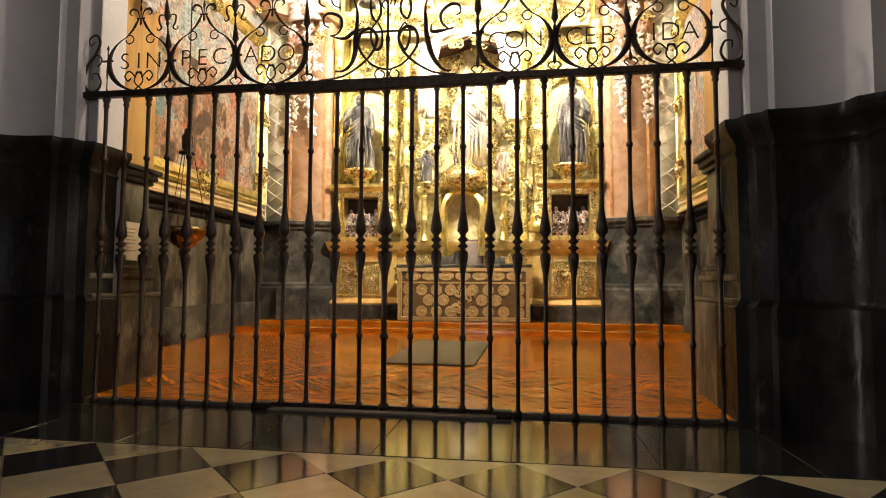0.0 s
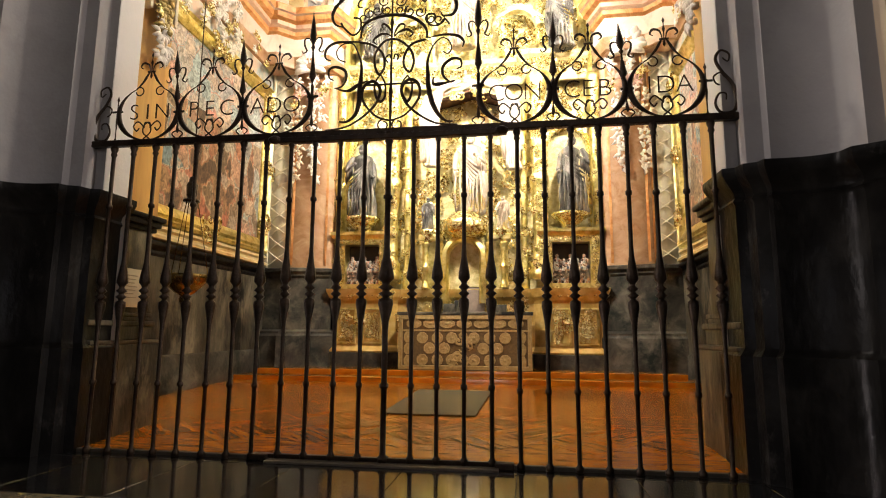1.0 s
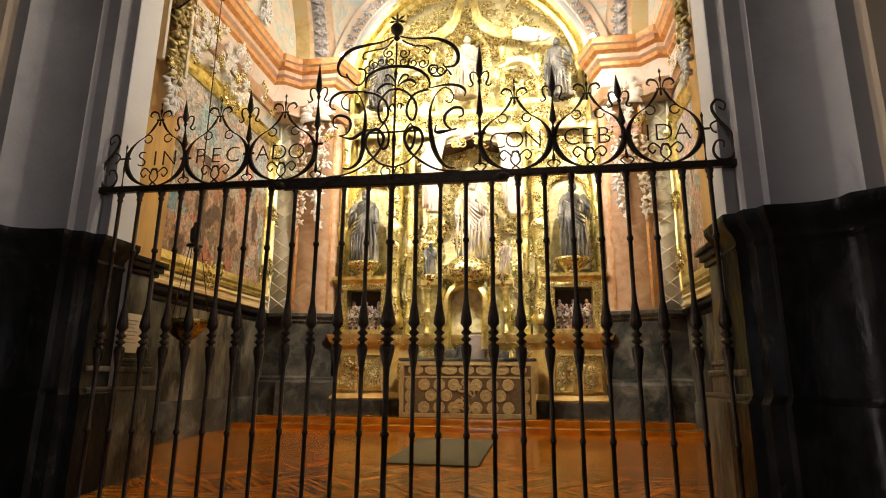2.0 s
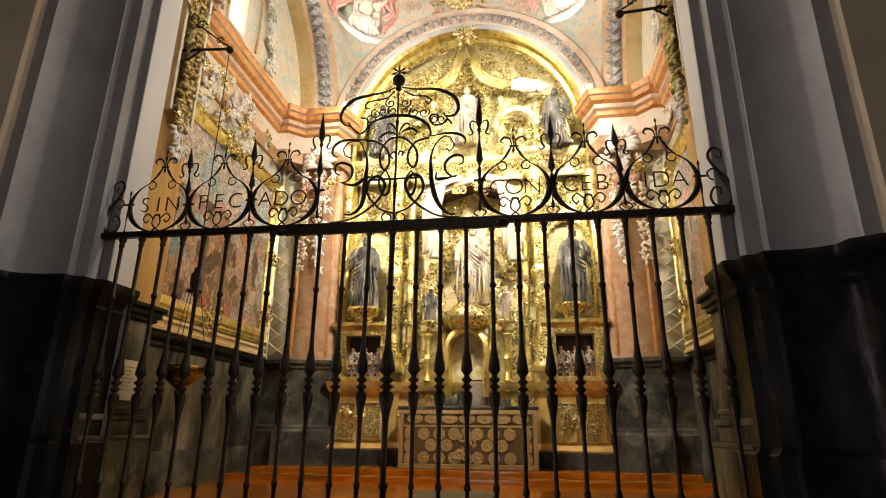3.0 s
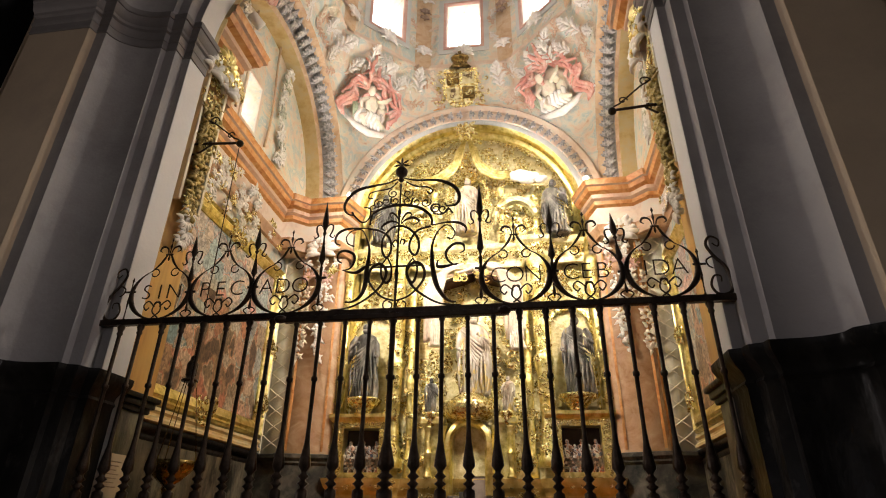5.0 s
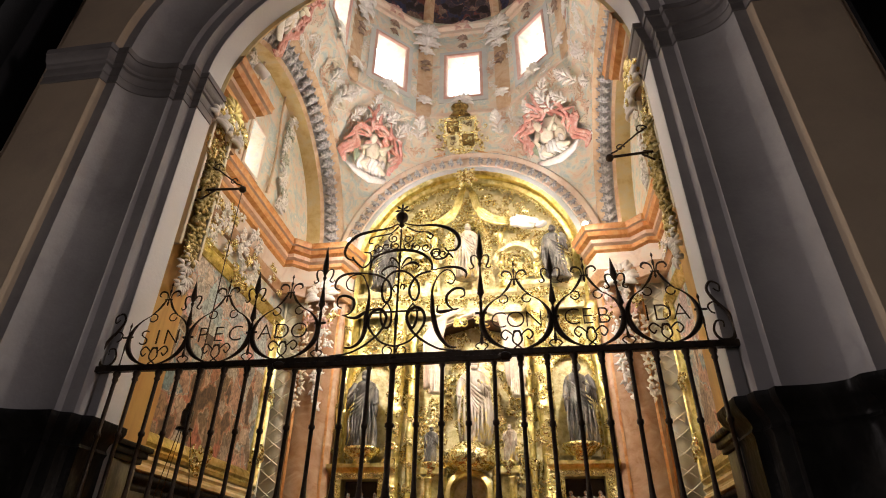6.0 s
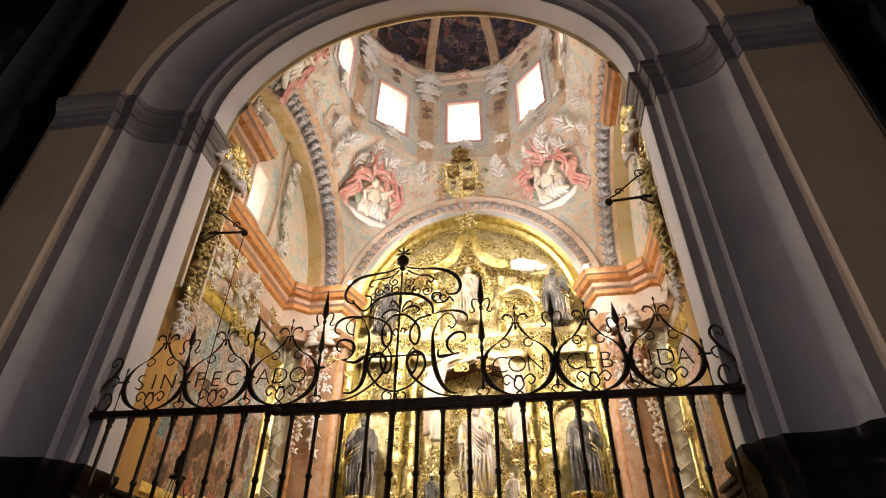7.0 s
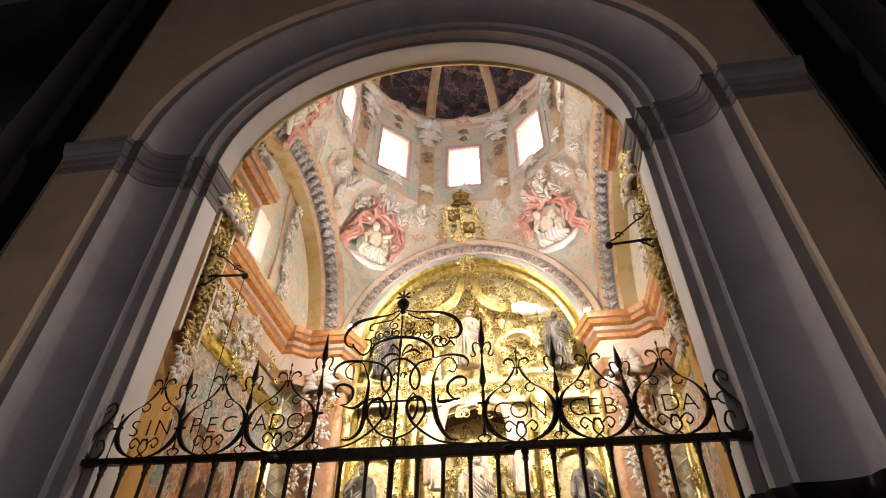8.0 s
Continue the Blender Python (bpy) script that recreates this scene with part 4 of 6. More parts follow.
# central monogram crest
CX = -1.075
crest = []
for s in (-1, 1):
    crest.append((smooth_line([(CX + s * 0.56, RAIL + 0.03), (CX + s * 0.36, RAIL + 0.06), (CX + s * 0.16, RAIL + 0.2), (CX + s * 0.09, RAIL + 0.35), (CX + s * 0.15, RAIL + 0.44), (CX + s * 0.23, RAIL + 0.4), (CX + s * 0.24, RAIL + 0.28), (CX + s * 0.13, RAIL + 0.14), (CX, RAIL + 0.09)]), swell(65, 0.008, 0.015)))
    crest.append((spiral(CX + s * 0.06, RAIL + 0.055, 0.05, 0.03, pi / 2, 1.0, 14), 0.007))
for ctrl, rad in (
        ([(-0.4, 0.63), (-0.46, 0.66), (-0.48, 0.73), (-0.43, 0.79), (-0.34, 0.79), (-0.29, 0.7), (-0.26, 0.6), (-0.26, 0.48), (-0.27, 0.37), (-0.27, 0.27), (-0.3, 0.16), (-0.37, 0.1), (-0.44, 0.1)], [0.006, 0.007] * 20 + swell(57, 0.008, 0.023)),
        ([(0.44, 0.67), (0.48, 0.65), (0.51, 0.7), (0.48, 0.77), (0.42, 0.79), (0.35, 0.72), (0.31, 0.6), (0.31, 0.49), (0.32, 0.36), (0.35, 0.23), (0.4, 0.13), (0.46, 0.07), (0.52, 0.06)], [0.006, 0.007] * 20 + swell(57, 0.008, 0.023)),
        ([(-0.03, 1.32), (-0.13, 1.28), (-0.26, 1.26), (-0.4, 1.23), (-0.49, 1.16), (-0.53, 1.06), (-0.5, 0.98), (-0.43, 0.95)], swell(57, 0.007, 0.019)),
        ([(0.03, 1.32), (0.15, 1.29), (0.3, 1.28), (0.41, 1.25), (0.51, 1.18), (0.55, 1.08), (0.52, 1.0), (0.44, 0.99), (0.42, 1.02)], swell(65, 0.007, 0.019)),
        ([(-0.45, 0.99), (-0.42, 0.94), (-0.34, 0.87), (-0.28, 0.92), (-0.28, 1.01), (-0.34, 1.03)], 0.009),
        ([(0.49, 0.91), (0.45, 0.96), (0.4, 0.91), (0.32, 0.92), (0.3, 1.0), (0.36, 1.01), (0.37, 0.96)], 0.009),
        ([(-0.27, 0.84), (-0.25, 0.95), (-0.15, 1.01), (0.0, 1.03), (0.16, 1.0), (0.26, 0.93), (0.3, 0.86), (0.3, 0.8)], swell(57, 0.01, 0.016)),
        ([(-0.03, 1.29), (-0.1, 1.22), (-0.22, 1.2), (-0.29, 1.18), (-0.3, 1.13), (-0.26, 1.12)], 0.008),
        ([(0.05, 1.28), (0.15, 1.22), (0.24, 1.21), (0.3, 1.17), (0.28, 1.13), (0.25, 1.16)], 0.008),
        ([(-0.28, 0.8), (-0.17, 0.77), (-0.08, 0.69), (-0.06, 0.57), (-0.1, 0.5), (-0.14, 0.57), (-0.14, 0.69), (-0.07, 0.79), (0.01, 0.81), (0.09, 0.78), (0.17, 0.69), (0.19, 0.59), (0.16, 0.51), (0.11, 0.56), (0.11, 0.65), (0.17, 0.75), (0.29, 0.79)], 0.011),
        ([(-0.09, 0.5), (-0.05, 0.41), (-0.05, 0.3), (-0.09, 0.26), (-0.13, 0.32), (-0.14, 0.42), (-0.09, 0.5)], swell(49, 0.007, 0.013)),
        ([(0.14, 0.48), (0.18, 0.4), (0.17, 0.3), (0.14, 0.25), (0.1, 0.31), (0.09, 0.4), (0.14, 0.48)], swell(49, 0.007, 0.013)),
        ([(-0.13, 0.77), (-0.16, 0.81), (-0.1, 0.86), (-0.04, 0.86), (0.0, 0.83)], swell(33, 0.005, 0.013)),
        ([(0.15, 0.82), (0.18, 0.85), (0.13, 0.89), (0.06, 0.87), (0.02, 0.83)], swell(33, 0.005, 0.013)),
        ([(-0.07, 0.9), (-0.09, 0.94), (-0.06, 0.95), (-0.01, 0.89), (0.0, 0.83)], swell(33, 0.004, 0.011)),
        ([(0.1, 0.89), (0.11, 0.93), (0.07, 0.94), (0.03, 0.88), (0.02, 0.83)], swell(33, 0.004, 0.011)),
        ([(-0.53, 0.65), (-0.58, 0.68), (-0.57, 0.76), (-0.49, 0.81), (-0.35, 0.81), (-0.26, 0.8)], swell(41, 0.006, 0.014)),
        ([(0.6, 0.7), (0.61, 0.75), (0.56, 0.8), (0.45, 0.82), (0.31, 0.8)], swell(33, 0.006, 0.014)),
        ([(-0.5, 0.47), (-0.54, 0.5), (-0.54, 0.57), (-0.48, 0.59), (-0.4, 0.55), (-0.39, 0.47), (-0.43, 0.41), (-0.49, 0.4)], swell(57, 0.006, 0.014)),
        ([(0.55, 0.51), (0.59, 0.53), (0.58, 0.59), (0.51, 0.6), (0.44, 0.54), (0.44, 0.46), (0.5, 0.4), (0.54, 0.41)], swell(57, 0.006, 0.014)),
        ([(-0.49, 0.4), (-0.37, 0.37), (-0.28, 0.42), (-0.2, 0.45)], swell(25, 0.005, 0.018)),
        ([(0.36, 0.45), (0.36, 0.39), (0.44, 0.39), (0.53, 0.41)], swell(25, 0.005, 0.018)),
        ([(-0.03, 0.6), (-0.05, 0.64), (-0.02, 0.67), (0.0, 0.63)], 0.007),
        ([(0.05, 0.62), (0.06, 0.66), (0.03, 0.67), (0.02, 0.63)], 0.007),
):
    crest.append((smooth_line([(CX + x, RAIL + z) for x, z in ctrl]), rad))
for k, (x, z) in enumerate([(-0.13, 1.08), (-0.05, 1.08), (0.07, 1.07), (0.15, 1.05), (0.24, 1.04), (0.33, 0.97), (0.4, 0.96), (-0.2, 1.06), (-0.25, 1.02), (-0.07, 1.16), (0.07, 1.15)]):
    crest.append((spiral(CX + x, RAIL + z, 0.052, 0.012, 1.2 * (k % 2) + 0.6, 1.3 if k % 2 else -1.3, 16), 0.0065))
crest.append(([(CX, GY, RAIL + f) for f in (0.0, 0.1, 0.3, 0.34, 0.4, 0.6, 0.9, 0.96, 1.0, 1.2, 1.26)], [0.012, 0.01, 0.014, 0.02, 0.011, 0.01, 0.008, 0.018, 0.008, 0.008, 0.012]))
crest.append(([(CX - 0.22, GY, RAIL + 0.41), (CX + 0.22, GY, RAIL + 0.41)], 0.01))
wrought("monogram_crest", crest)
bm = bmesh.new()
lathe(bm, [(0.01, 1.28), (0.03, 1.3), (0.02, 1.33), (0.05, 1.36), (0.06, 1.4), (0.045, 1.43), (0.015, 1.46), (0.01, 1.52)], 12, (CX, GY, RAIL))
for k in range(7):
    a = radians(k * 51 + 90)
    tube(bm, [(CX, GY, RAIL + 1.48), (CX + 0.05 * cos(a), GY, RAIL + 1.48 + 0.05 * sin(a)), (CX + 0.08 * cos(a), GY, RAIL + 1.48 + 0.08 * sin(a))], [0.004, 0.012, 0.002], 6)
gpart("crown_finial", bm, smooth=True)


# ---- carving ----
def carving(seed, w, h, n, fat=1.0):
    """A patch of carved scrolls, leaves and berries about w x h, in the xz plane, facing -y."""
    rg = random.Random(seed)
    bm = bmesh.new()
    for k in range(n):
        cx, cz = rg.uniform(-w / 2, w / 2) * 0.8, rg.uniform(-h / 2, h / 2) * 0.8
        r = rg.uniform(0.16, 0.3) * min(w, h) * fat
        a0, sg = rg.uniform(0, 6.28), rg.choice((-1, 1))
        m = 9
        pts = []
        for i in range(m + 1):
            f = i / m
            a = a0 + sg * f * 2 * pi * 0.95
            rr = r * (1.15 - 0.95 * f)
            pts.append((cx + rr * cos(a), -0.02 - 0.05 * r / 0.2 * sin(pi * f), cz + rr * sin(a)))
        tube(bm, pts, [r * (0.1 + 0.16 * sin(pi * (i + 1) / (m + 2))) for i in range(m + 1)], 5, 1.0)
        if k % 2 == 0:
            ball(bm, (cx, -0.03, cz), r * 0.3, (1, 0.8, 1), 6, 4)
    return bm


def leaf_fan(seed, r, n, spread=200, curl=0.3):
    """A fan of lobed leaves, like a shell or an acanthus tuft."""
    rg = random.Random(seed)
    bm = bmesh.new()
    for k in range(n):
        a = radians(90 - spread / 2 + spread * k / max(1, n - 1) + rg.uniform(-5, 5))
        ln = r * rg.uniform(0.75, 1.1)
        pts, rad = [], []
        for i in range(7):
            f = i / 6
            pts.append((ln * f * cos(a), -0.02 - curl * r * sin(pi * f * 0.8), ln * f * sin(a)))
            rad.append(r * 0.13 * (0.5 + sin(pi * min(1, f * 0.9 + 0.1))) * (1 if i < 6 else 0.35))
        tube(bm, pts, rad, 5, 0.6)
    ball(bm, (0, -0.05 * r, 0), r * 0.22, (1, 0.8, 1), 8, 5)
    return bm


def swag(seed, w, h, n):
    """A hanging cluster of fruit and leaves, widest near the top."""
    rg = random.Random(seed)
    bm = bmesh.new()
    for k in range(n):
        f = rg.random()
        z = -h * f
        x = rg.uniform(-1, 1) * w * 0.5 * (1 - 0.7 * f)
        if k % 3:
            ball(bm, (x, -0.05 - rg.random() * 0.06, z), rg.uniform(0.016, 0.042), (1, 1, 1), 6, 5)
        else:
            a = rg.uniform(0, 6.28)
            tube(bm, [(x, -0.02, z), (x + 0.07 * cos(a), -0.1, z + 0.07 * sin(a)), (x + 0.14 * cos(a), -0.06, z + 0.14 * sin(a))], [0.015, 0.035, 0.008], 5, 0.6)
    return bm


def figure(seed, h, robe, arm=1, lean=0.0):
    """A draped standing statue, one plain mesh; it looks to -y."""
    rg = random.Random(seed)
    bm = bmesh.new()
    ph = rg.uniform(0, 6.28)
    prof = [(0.17, 0.0), (0.2, 0.02), (0.185, 0.12), (0.17, 0.28), (0.16, 0.42), (0.15, 0.52), (0.135, 0.6), (0.15, 0.68), (0.16, 0.75), (0.14, 0.8), (0.07, 0.835), (0.045, 0.86)]
    dense = []
    for (r0, z0), (r1, z1) in zip(prof, prof[1:]):
        for i in range(3):
            dense.append((r0 + (r1 - r0) * i / 3, z0 + (z1 - z0) * i / 3))
    dense.append(prof[-1])

    def folds(a, z):
        zz = z / h
        k = max(0.0, 0.86 - zz) * 0.55
        return 1 + k * (0.3 - 0.5 * (1 - abs(sin(4.5 * a + ph + 1.6 * sin(4 * zz)))) ** 3 - 0.45 * (1 - abs(sin(7.5 * a - 2.5 * zz + 2 * ph))) ** 3) + 0.05 * sin(3 * a + 9 * zz)

    lathe(bm, [(0.8 * r * h, z * h) for r, z in dense], 72, ripple=folds)
    for v in bm.verts:
        v.co.y *= 0.72
        v.co.x += lean * h * 0.12 * sin(pi * v.co.z / h) + 0.02 * h * sin(2 * pi * v.co.z / h + ph)
    hx = lean * 0.03 * h
    ball(bm, (hx, -0.035 * h, 0.9 * h), 0.052 * h, (0.82, 0.95, 1.2), 14, 10)
    ball(bm, (hx, 0.0, 0.912 * h), 0.058 * h, (0.95, 0.95, 1.05), 12, 9)
    for k in range(5):      # beard and locks
        tube(bm, [(hx + (k - 2) * 0.014 * h, -0.075 * h, 0.875 * h), (hx + (k - 2) * 0.016 * h, -0.085 * h, 0.845 * h), (hx + (k - 2) * 0.01 * h, -0.078 * h, 0.815 * h)], [0.01 * h, 0.012 * h, 0.003 * h], 6)
    for s in (-1, 1):
        up = arm * s > 0
        e = (s * 0.17 * h, -0.05 * h, (0.6 if up else 0.55) * h)
        hd = (s * (0.07 if up else 0.15) * h, -0.16 * h, (0.67 if up else 0.5) * h)
        tube(bm, [(s * 0.1 * h, 0, 0.79 * h), (s * 0.15 * h, -0.01 * h, 0.7 * h), e, hd], [0.034 * h, 0.04 * h, 0.034 * h, 0.016 * h], 9)
        ball(bm, hd, 0.021 * h, (1, 1, 1), 8, 6)
        for k in range(4):  # sleeve falling from the forearm
            f = k / 3
            q = (e[0] + (hd[0] - e[0]) * 0.7 * f, e[1] + (hd[1] - e[1]) * 0.7 * f, e[2] + (hd[2] - e[2]) * 0.7 * f)
            tube(bm, [q, (q[0] + s * 0.008 * h, q[1] + 0.01 * h, q[2] - 0.08 * h), (q[0] + s * 0.014 * h, q[1] + 0.025 * h, q[2] - (0.17 - 0.03 * f) * h)], [0.014 * h, 0.019 * h, 0.004 * h], 6)
    # mantle slung across the body in narrow folds, and its falling edges
    sd = 1 if arm > 0 else -1
    for k in range(6):
        q = k * 0.14
        tube(bm, [(-sd * 0.14 * h, -0.04 * h, (0.76 - 0.15 * q) * h), (-sd * 0.06 * h, -0.115 * h, (0.67 - 0.24 * q) * h), (sd * 0.05 * h, -0.125 * h, (0.57 - 0.36 * q) * h), (sd * 0.14 * h, -0.07 * h, (0.52 - 0.42 * q) * h)],
             [0.009 * h, 0.017 * h, 0.018 * h, 0.006 * h], 7)
    for k in range(8):
        x = (-0.13 + 0.037 * k) * h
        zt = (0.52 - 0.03 * sd * (k - 4)) * h
        tube(bm, [(x, -0.095 * h, zt), (x * 1.08, -0.125 * h, zt * 0.74), (x * 1.15 + 0.02 * h * sin(k + ph), -0.128 * h, zt * 0.4), (x * 1.12, -0.11 * h, 0.02 * h)], [0.006 * h, 0.013 * h, 0.015 * h, 0.008 * h], 6)
    return bm


def statue(name, seed, at, h, material, label, turn=0.0, arm=1, lean=0.0, group=""):
    ob = part(name, figure(seed, h, 0, arm, lean), material, smooth=True)
    ob.matrix_basis = pose(*at, 0, 0, turn)
    return tagged(ob, label, "statue", group)


# ---- the altarpiece ----
RY = 10.5
retable = thing("altarpiece", (AX, RY, 0.35), "towering gilded baroque altarpiece crowded with carving, columns and niches", "altarpiece")
INV = retable.matrix_basis.inverted()


def rpart(name, bm, material=GOLD, label="", smooth=False, parent=None):
    ob = part(name, bm, material, parent or retable, label, smooth)
    if parent is None:
        ob.matrix_parent_inverse = INV
    return ob


# backboard with rounded top
bm = bmesh.new()
ol = [(AX - 2.32, 0.35)] + [(AX + 2.32 * cos(pi - pi * i / 30), ZA + 2.3 * sin(pi - pi * i / 30)) for i in range(31)] + [(AX + 2.32, 0.35)]
f0 = bm.faces.new([bm.verts.new((x, RY + 0.12, z)) for x, z in ol])
ex = bmesh.ops.extrude_face_region(bm, geom=[f0])
bmesh.ops.translate(bm, verts=[v for v in ex["geom"] if isinstance(v, bmesh.types.BMVert)], vec=(0, 0.15, 0))
rpart("backboard", bm, GOLDPLAIN)
# stone plinth and tall carved base
PL = [(AX - 2.5, 10.2), (AX - 2.45, 10.05), (AX - 1.45, 10.05), (AX - 1.25, 10.3), (AX + 1.25, 10.3), (AX + 1.45, 10.05), (AX + 2.45, 10.05), (AX + 2.5, 10.2)]
rpart("plinth", mesh_sweep(PL, [(0.05, 0.2), (0.05, 0.6), (0.0, 0.63)]), DADO, "dark stone plinth")
rpart("lower_base", mesh_sweep(PL, [(0.02, 0.6), (0.04, 0.64), (0.0, 0.7), (-0.03, 0.74), (-0.03, 1.5), (0.0, 1.56), (0.06, 1.62), (0.1, 1.7), (0.12, 1.76), (-0.4, 1.78)]), AMBERGOLD)
CARV = [part("carving", carving(s, 0.34, 0.34, 7), CARVED, retable, smooth=True) for s in (1, 2, 3, 4, 5, 6)]
for i, o in enumerate(CARV):
    o.matrix_parent_inverse = INV
    o.matrix_basis = pose(AX - 2.0 + 0.75 * i, 10.06, 1.15) if i in (0, 5) else pose(AX - 1.2 + 0.6 * (i - 1), 10.3, 1.1)
rnd = random.Random(11)
made, extra = [], []


def carve(x, z, y, size=1.0, turn=None):
    src = rnd.choice(CARV)
    m = pose(x, y, z, rnd.uniform(-8, 8), rnd.uniform(0, 360) if turn is None else turn, 0) @ Matrix.Diagonal((size, size, size, 1))
    made.append(1)
    if len(made) > 290:
        extra.append((src.data, m))
        return
    again(src, m).matrix_parent_inverse = INV


for s in (-1, 1):
    # pedestals at the sides, with relic niches
    x0, x1 = sorted((AX + s * 1.42, AX + s * 2.42))
    cx = (x0 + x1) / 2
    bm = bmesh.new()
    rect_with_hole(bm, lambda u, v, d: (u, 10.12 + d, v), x0, x1, 1.78, 2.78, [(cx - 0.33, cx + 0.33, 1.86, 2.6)], 0.28)
    rpart("pedestal", bm, GOLD)
    # back sheet coloured dark brown to give the niche its shade
    rpart("niche_back", boxm(cx - 0.36, cx + 0.36, 10.4, 10.45, 1.8, 2.65), NICHESHADE, "relic niche back with shade put into its dark colour")
    for k in range(5):
        bm = figure(50 + k + 9 * s, 0.56 - 0.09 * (k % 2), 0)
        ob = rpart("relic_figure", bm, RELIC, smooth=True)
        ob.matrix_basis = pose(cx - 0.24 + 0.12 * k, 10.32 - 0.04 * (k % 2), 1.86)
    rpart("pedestal_cornice", mesh_sweep([(x0 - 0.02, 10.4), (x0 - 0.02, 10.1), (x1 + 0.02, 10.1), (x1 + 0.02, 10.4)], [(0.0, 2.68), (0.04, 2.72), (0.08, 2.78), (0.08, 2.84), (-0.3, 2.86)]), GOLD)
    for k in range(10):
        for dx in (-0.42, 0.42):
            carve(cx + dx, 1.86 + 0.09 * k, 10.1, 0.42)
        carve(cx - 0.42 + 0.093 * k, 2.67, 10.1, 0.36)
    bm = bmesh.new()
    lathe(bm, [(0.08, 0.0), (0.16, 0.06), (0.14, 0.1), (0.26, 0.2), (0.33, 0.26), (0.33, 0.31)], 20, (cx, 10.14, 2.8))
    rpart("corbel", bm, CARVED, smooth=True)
    # shallow niche behind the statue
    bm = bmesh.new()
    lathe(bm, [(0.42, 0.0), (0.42, 1.5), (0.39, 1.7), (0.28, 1.86), (0.02, 1.92)], 16, (cx, RY + 0.1, 3.0), 0.0, -pi + 1e-3)
    for v in bm.verts:
        v.co.y = RY + 0.1 - abs(v.co.y - RY - 0.1) * 0.15
    rpart("statue_niche", bm, GOLDPLAIN)
    rpart("niche_arch", mesh_sweep([(cx - 0.42, 2.9)] + [(cx + 0.42 * cos(pi - pi * i / 14), 4.45 + 0.42 * sin(pi - pi * i / 14)) for i in range(15)] + [(cx + 0.42, 2.9)],
                                   [(-0.05, 0.0), (-0.05, -0.09), (0.04, -0.11), (0.06, 0.0)], lambda u, v, w: (u, RY + 0.04 + w, v)), CARVED)

# columns
def column(x, z0, z1, r, y):
    bm = bmesh.new()
    h = z1 - z0
    prof = [(1.5, 0.0), (1.5, 0.03), (1.15, 0.05), (1.3, 0.07), (1.0, 0.09), (0.82, 0.2), (1.05, 0.42), (1.35, 0.46), (1.35, 0.48), (0.95, 0.5), (1.1, 0.6), (1.15, 0.72), (0.9, 0.8), (1.1, 0.83), (0.95, 0.86), (1.2, 0.92), (1.6, 0.97), (1.6, 1.0)]
    lathe(bm, [(a * r, f * h) for a, f in prof], 20, (x, y, z0), ripple=lambda a, z: 1 + 0.07 * sin(6 * a + 9 * z))
    col = rpart("column", bm, GOLD, smooth=True)
    return col


for x, z0, z1, r, y in ((AX - 2.42, 2.0, 5.8, 0.085, 10.25), (AX - 1.38, 1.95, 5.85, 0.13, 10.22), (AX - 1.1, 1.78, 5.3, 0.06, 10.32), (AX + 1.1, 1.78, 5.3, 0.06, 10.32), (AX + 1.38, 1.95, 5.85, 0.13, 10.22), (AX + 2.42, 2.0, 5.8, 0.085, 10.25)):
    column(x, z0, z1, r, y)
    z = z0 + 0.25
    while z < z1 - 0.2:
        carve(x, z, y - r * 0.95, 0.5 + 0.25 * (r > 0.1), 0)
        z += 0.3 if r > 0.1 else 0.4
# entablature between the two storeys
EN = [(AX - 2.4, 10.5), (AX - 2.4, 10.42), (AX - 1.62, 10.42), (AX - 1.55, 10.2), (AX - 1.2, 10.2), (AX - 1.1, 10.5), (AX + 1.1, 10.5), (AX + 1.2, 10.2), (AX + 1.55, 10.2), (AX + 1.62, 10.42), (AX + 2.4, 10.42), (AX + 2.4, 10.5)]
for k in range(26):                       # leaves along the entablature
    x = AX - 2.35 + 4.7 * k / 25
    carve(x, 6.02 + 0.1 * (k % 2), 10.38 if abs(x - AX) > 1.6 else (10.17 if abs(x - AX) > 1.1 else 10.46), 0.85)
    carve(x + 0.08, 1.68, 10.0 if abs(x - AX) > 1.4 else 10.26, 0.5)
rpart("entablature", mesh_sweep(EN, [(0.0, 5.78), (0.03, 5.8), (0.03, 5.9), (0.0, 5.92), (0.0, 6.1), (0.06, 6.14), (0.12, 6.2), (0.14, 6.28), (-0.3, 6.3)]), GOLDPLAIN)
# scattered carving over all panels
for s in (-1, 1):                         # framed panels of the base
    for px0, px1 in ((1.5, 1.88), (1.98, 2.36)):
        u0, u1 = sorted((AX + s * px0, AX + s * px1))
        rpart("base_panel", mesh_sweep([(u0, 0.76), (u1, 0.76), (u1, 1.42), (u0, 1.42)], [(-0.0, 0.0), (0.0, -0.03), (-0.03, -0.035), (-0.04, 0.0)], lambda u, v, w: (u, 10.075 + w, v), True), GOLD)
        for k in range(16):
            carve(rnd.uniform(u0 + 0.07, u1 - 0.07), rnd.uniform(0.82, 1.36), 10.07, rnd.uniform(0.32, 0.55))
for i in range(26):
    carve(AX + rnd.uniform(-1.25, 1.25), rnd.uniform(1.35, 1.5), 10.32, rnd.uniform(0.35, 0.6))
for i in range(420):                      # main storey
    x = AX + rnd.uniform(-2.25, 2.25)
    z = rnd.uniform(1.95, 5.7)
    if 1.5 < abs(x - AX) < 2.28 and 1.8 < z < 4.6:
        continue
    carve(x, z, RY + 0.1, rnd.choice((0.35, 0.45, 0.55, 0.7, 0.95)))
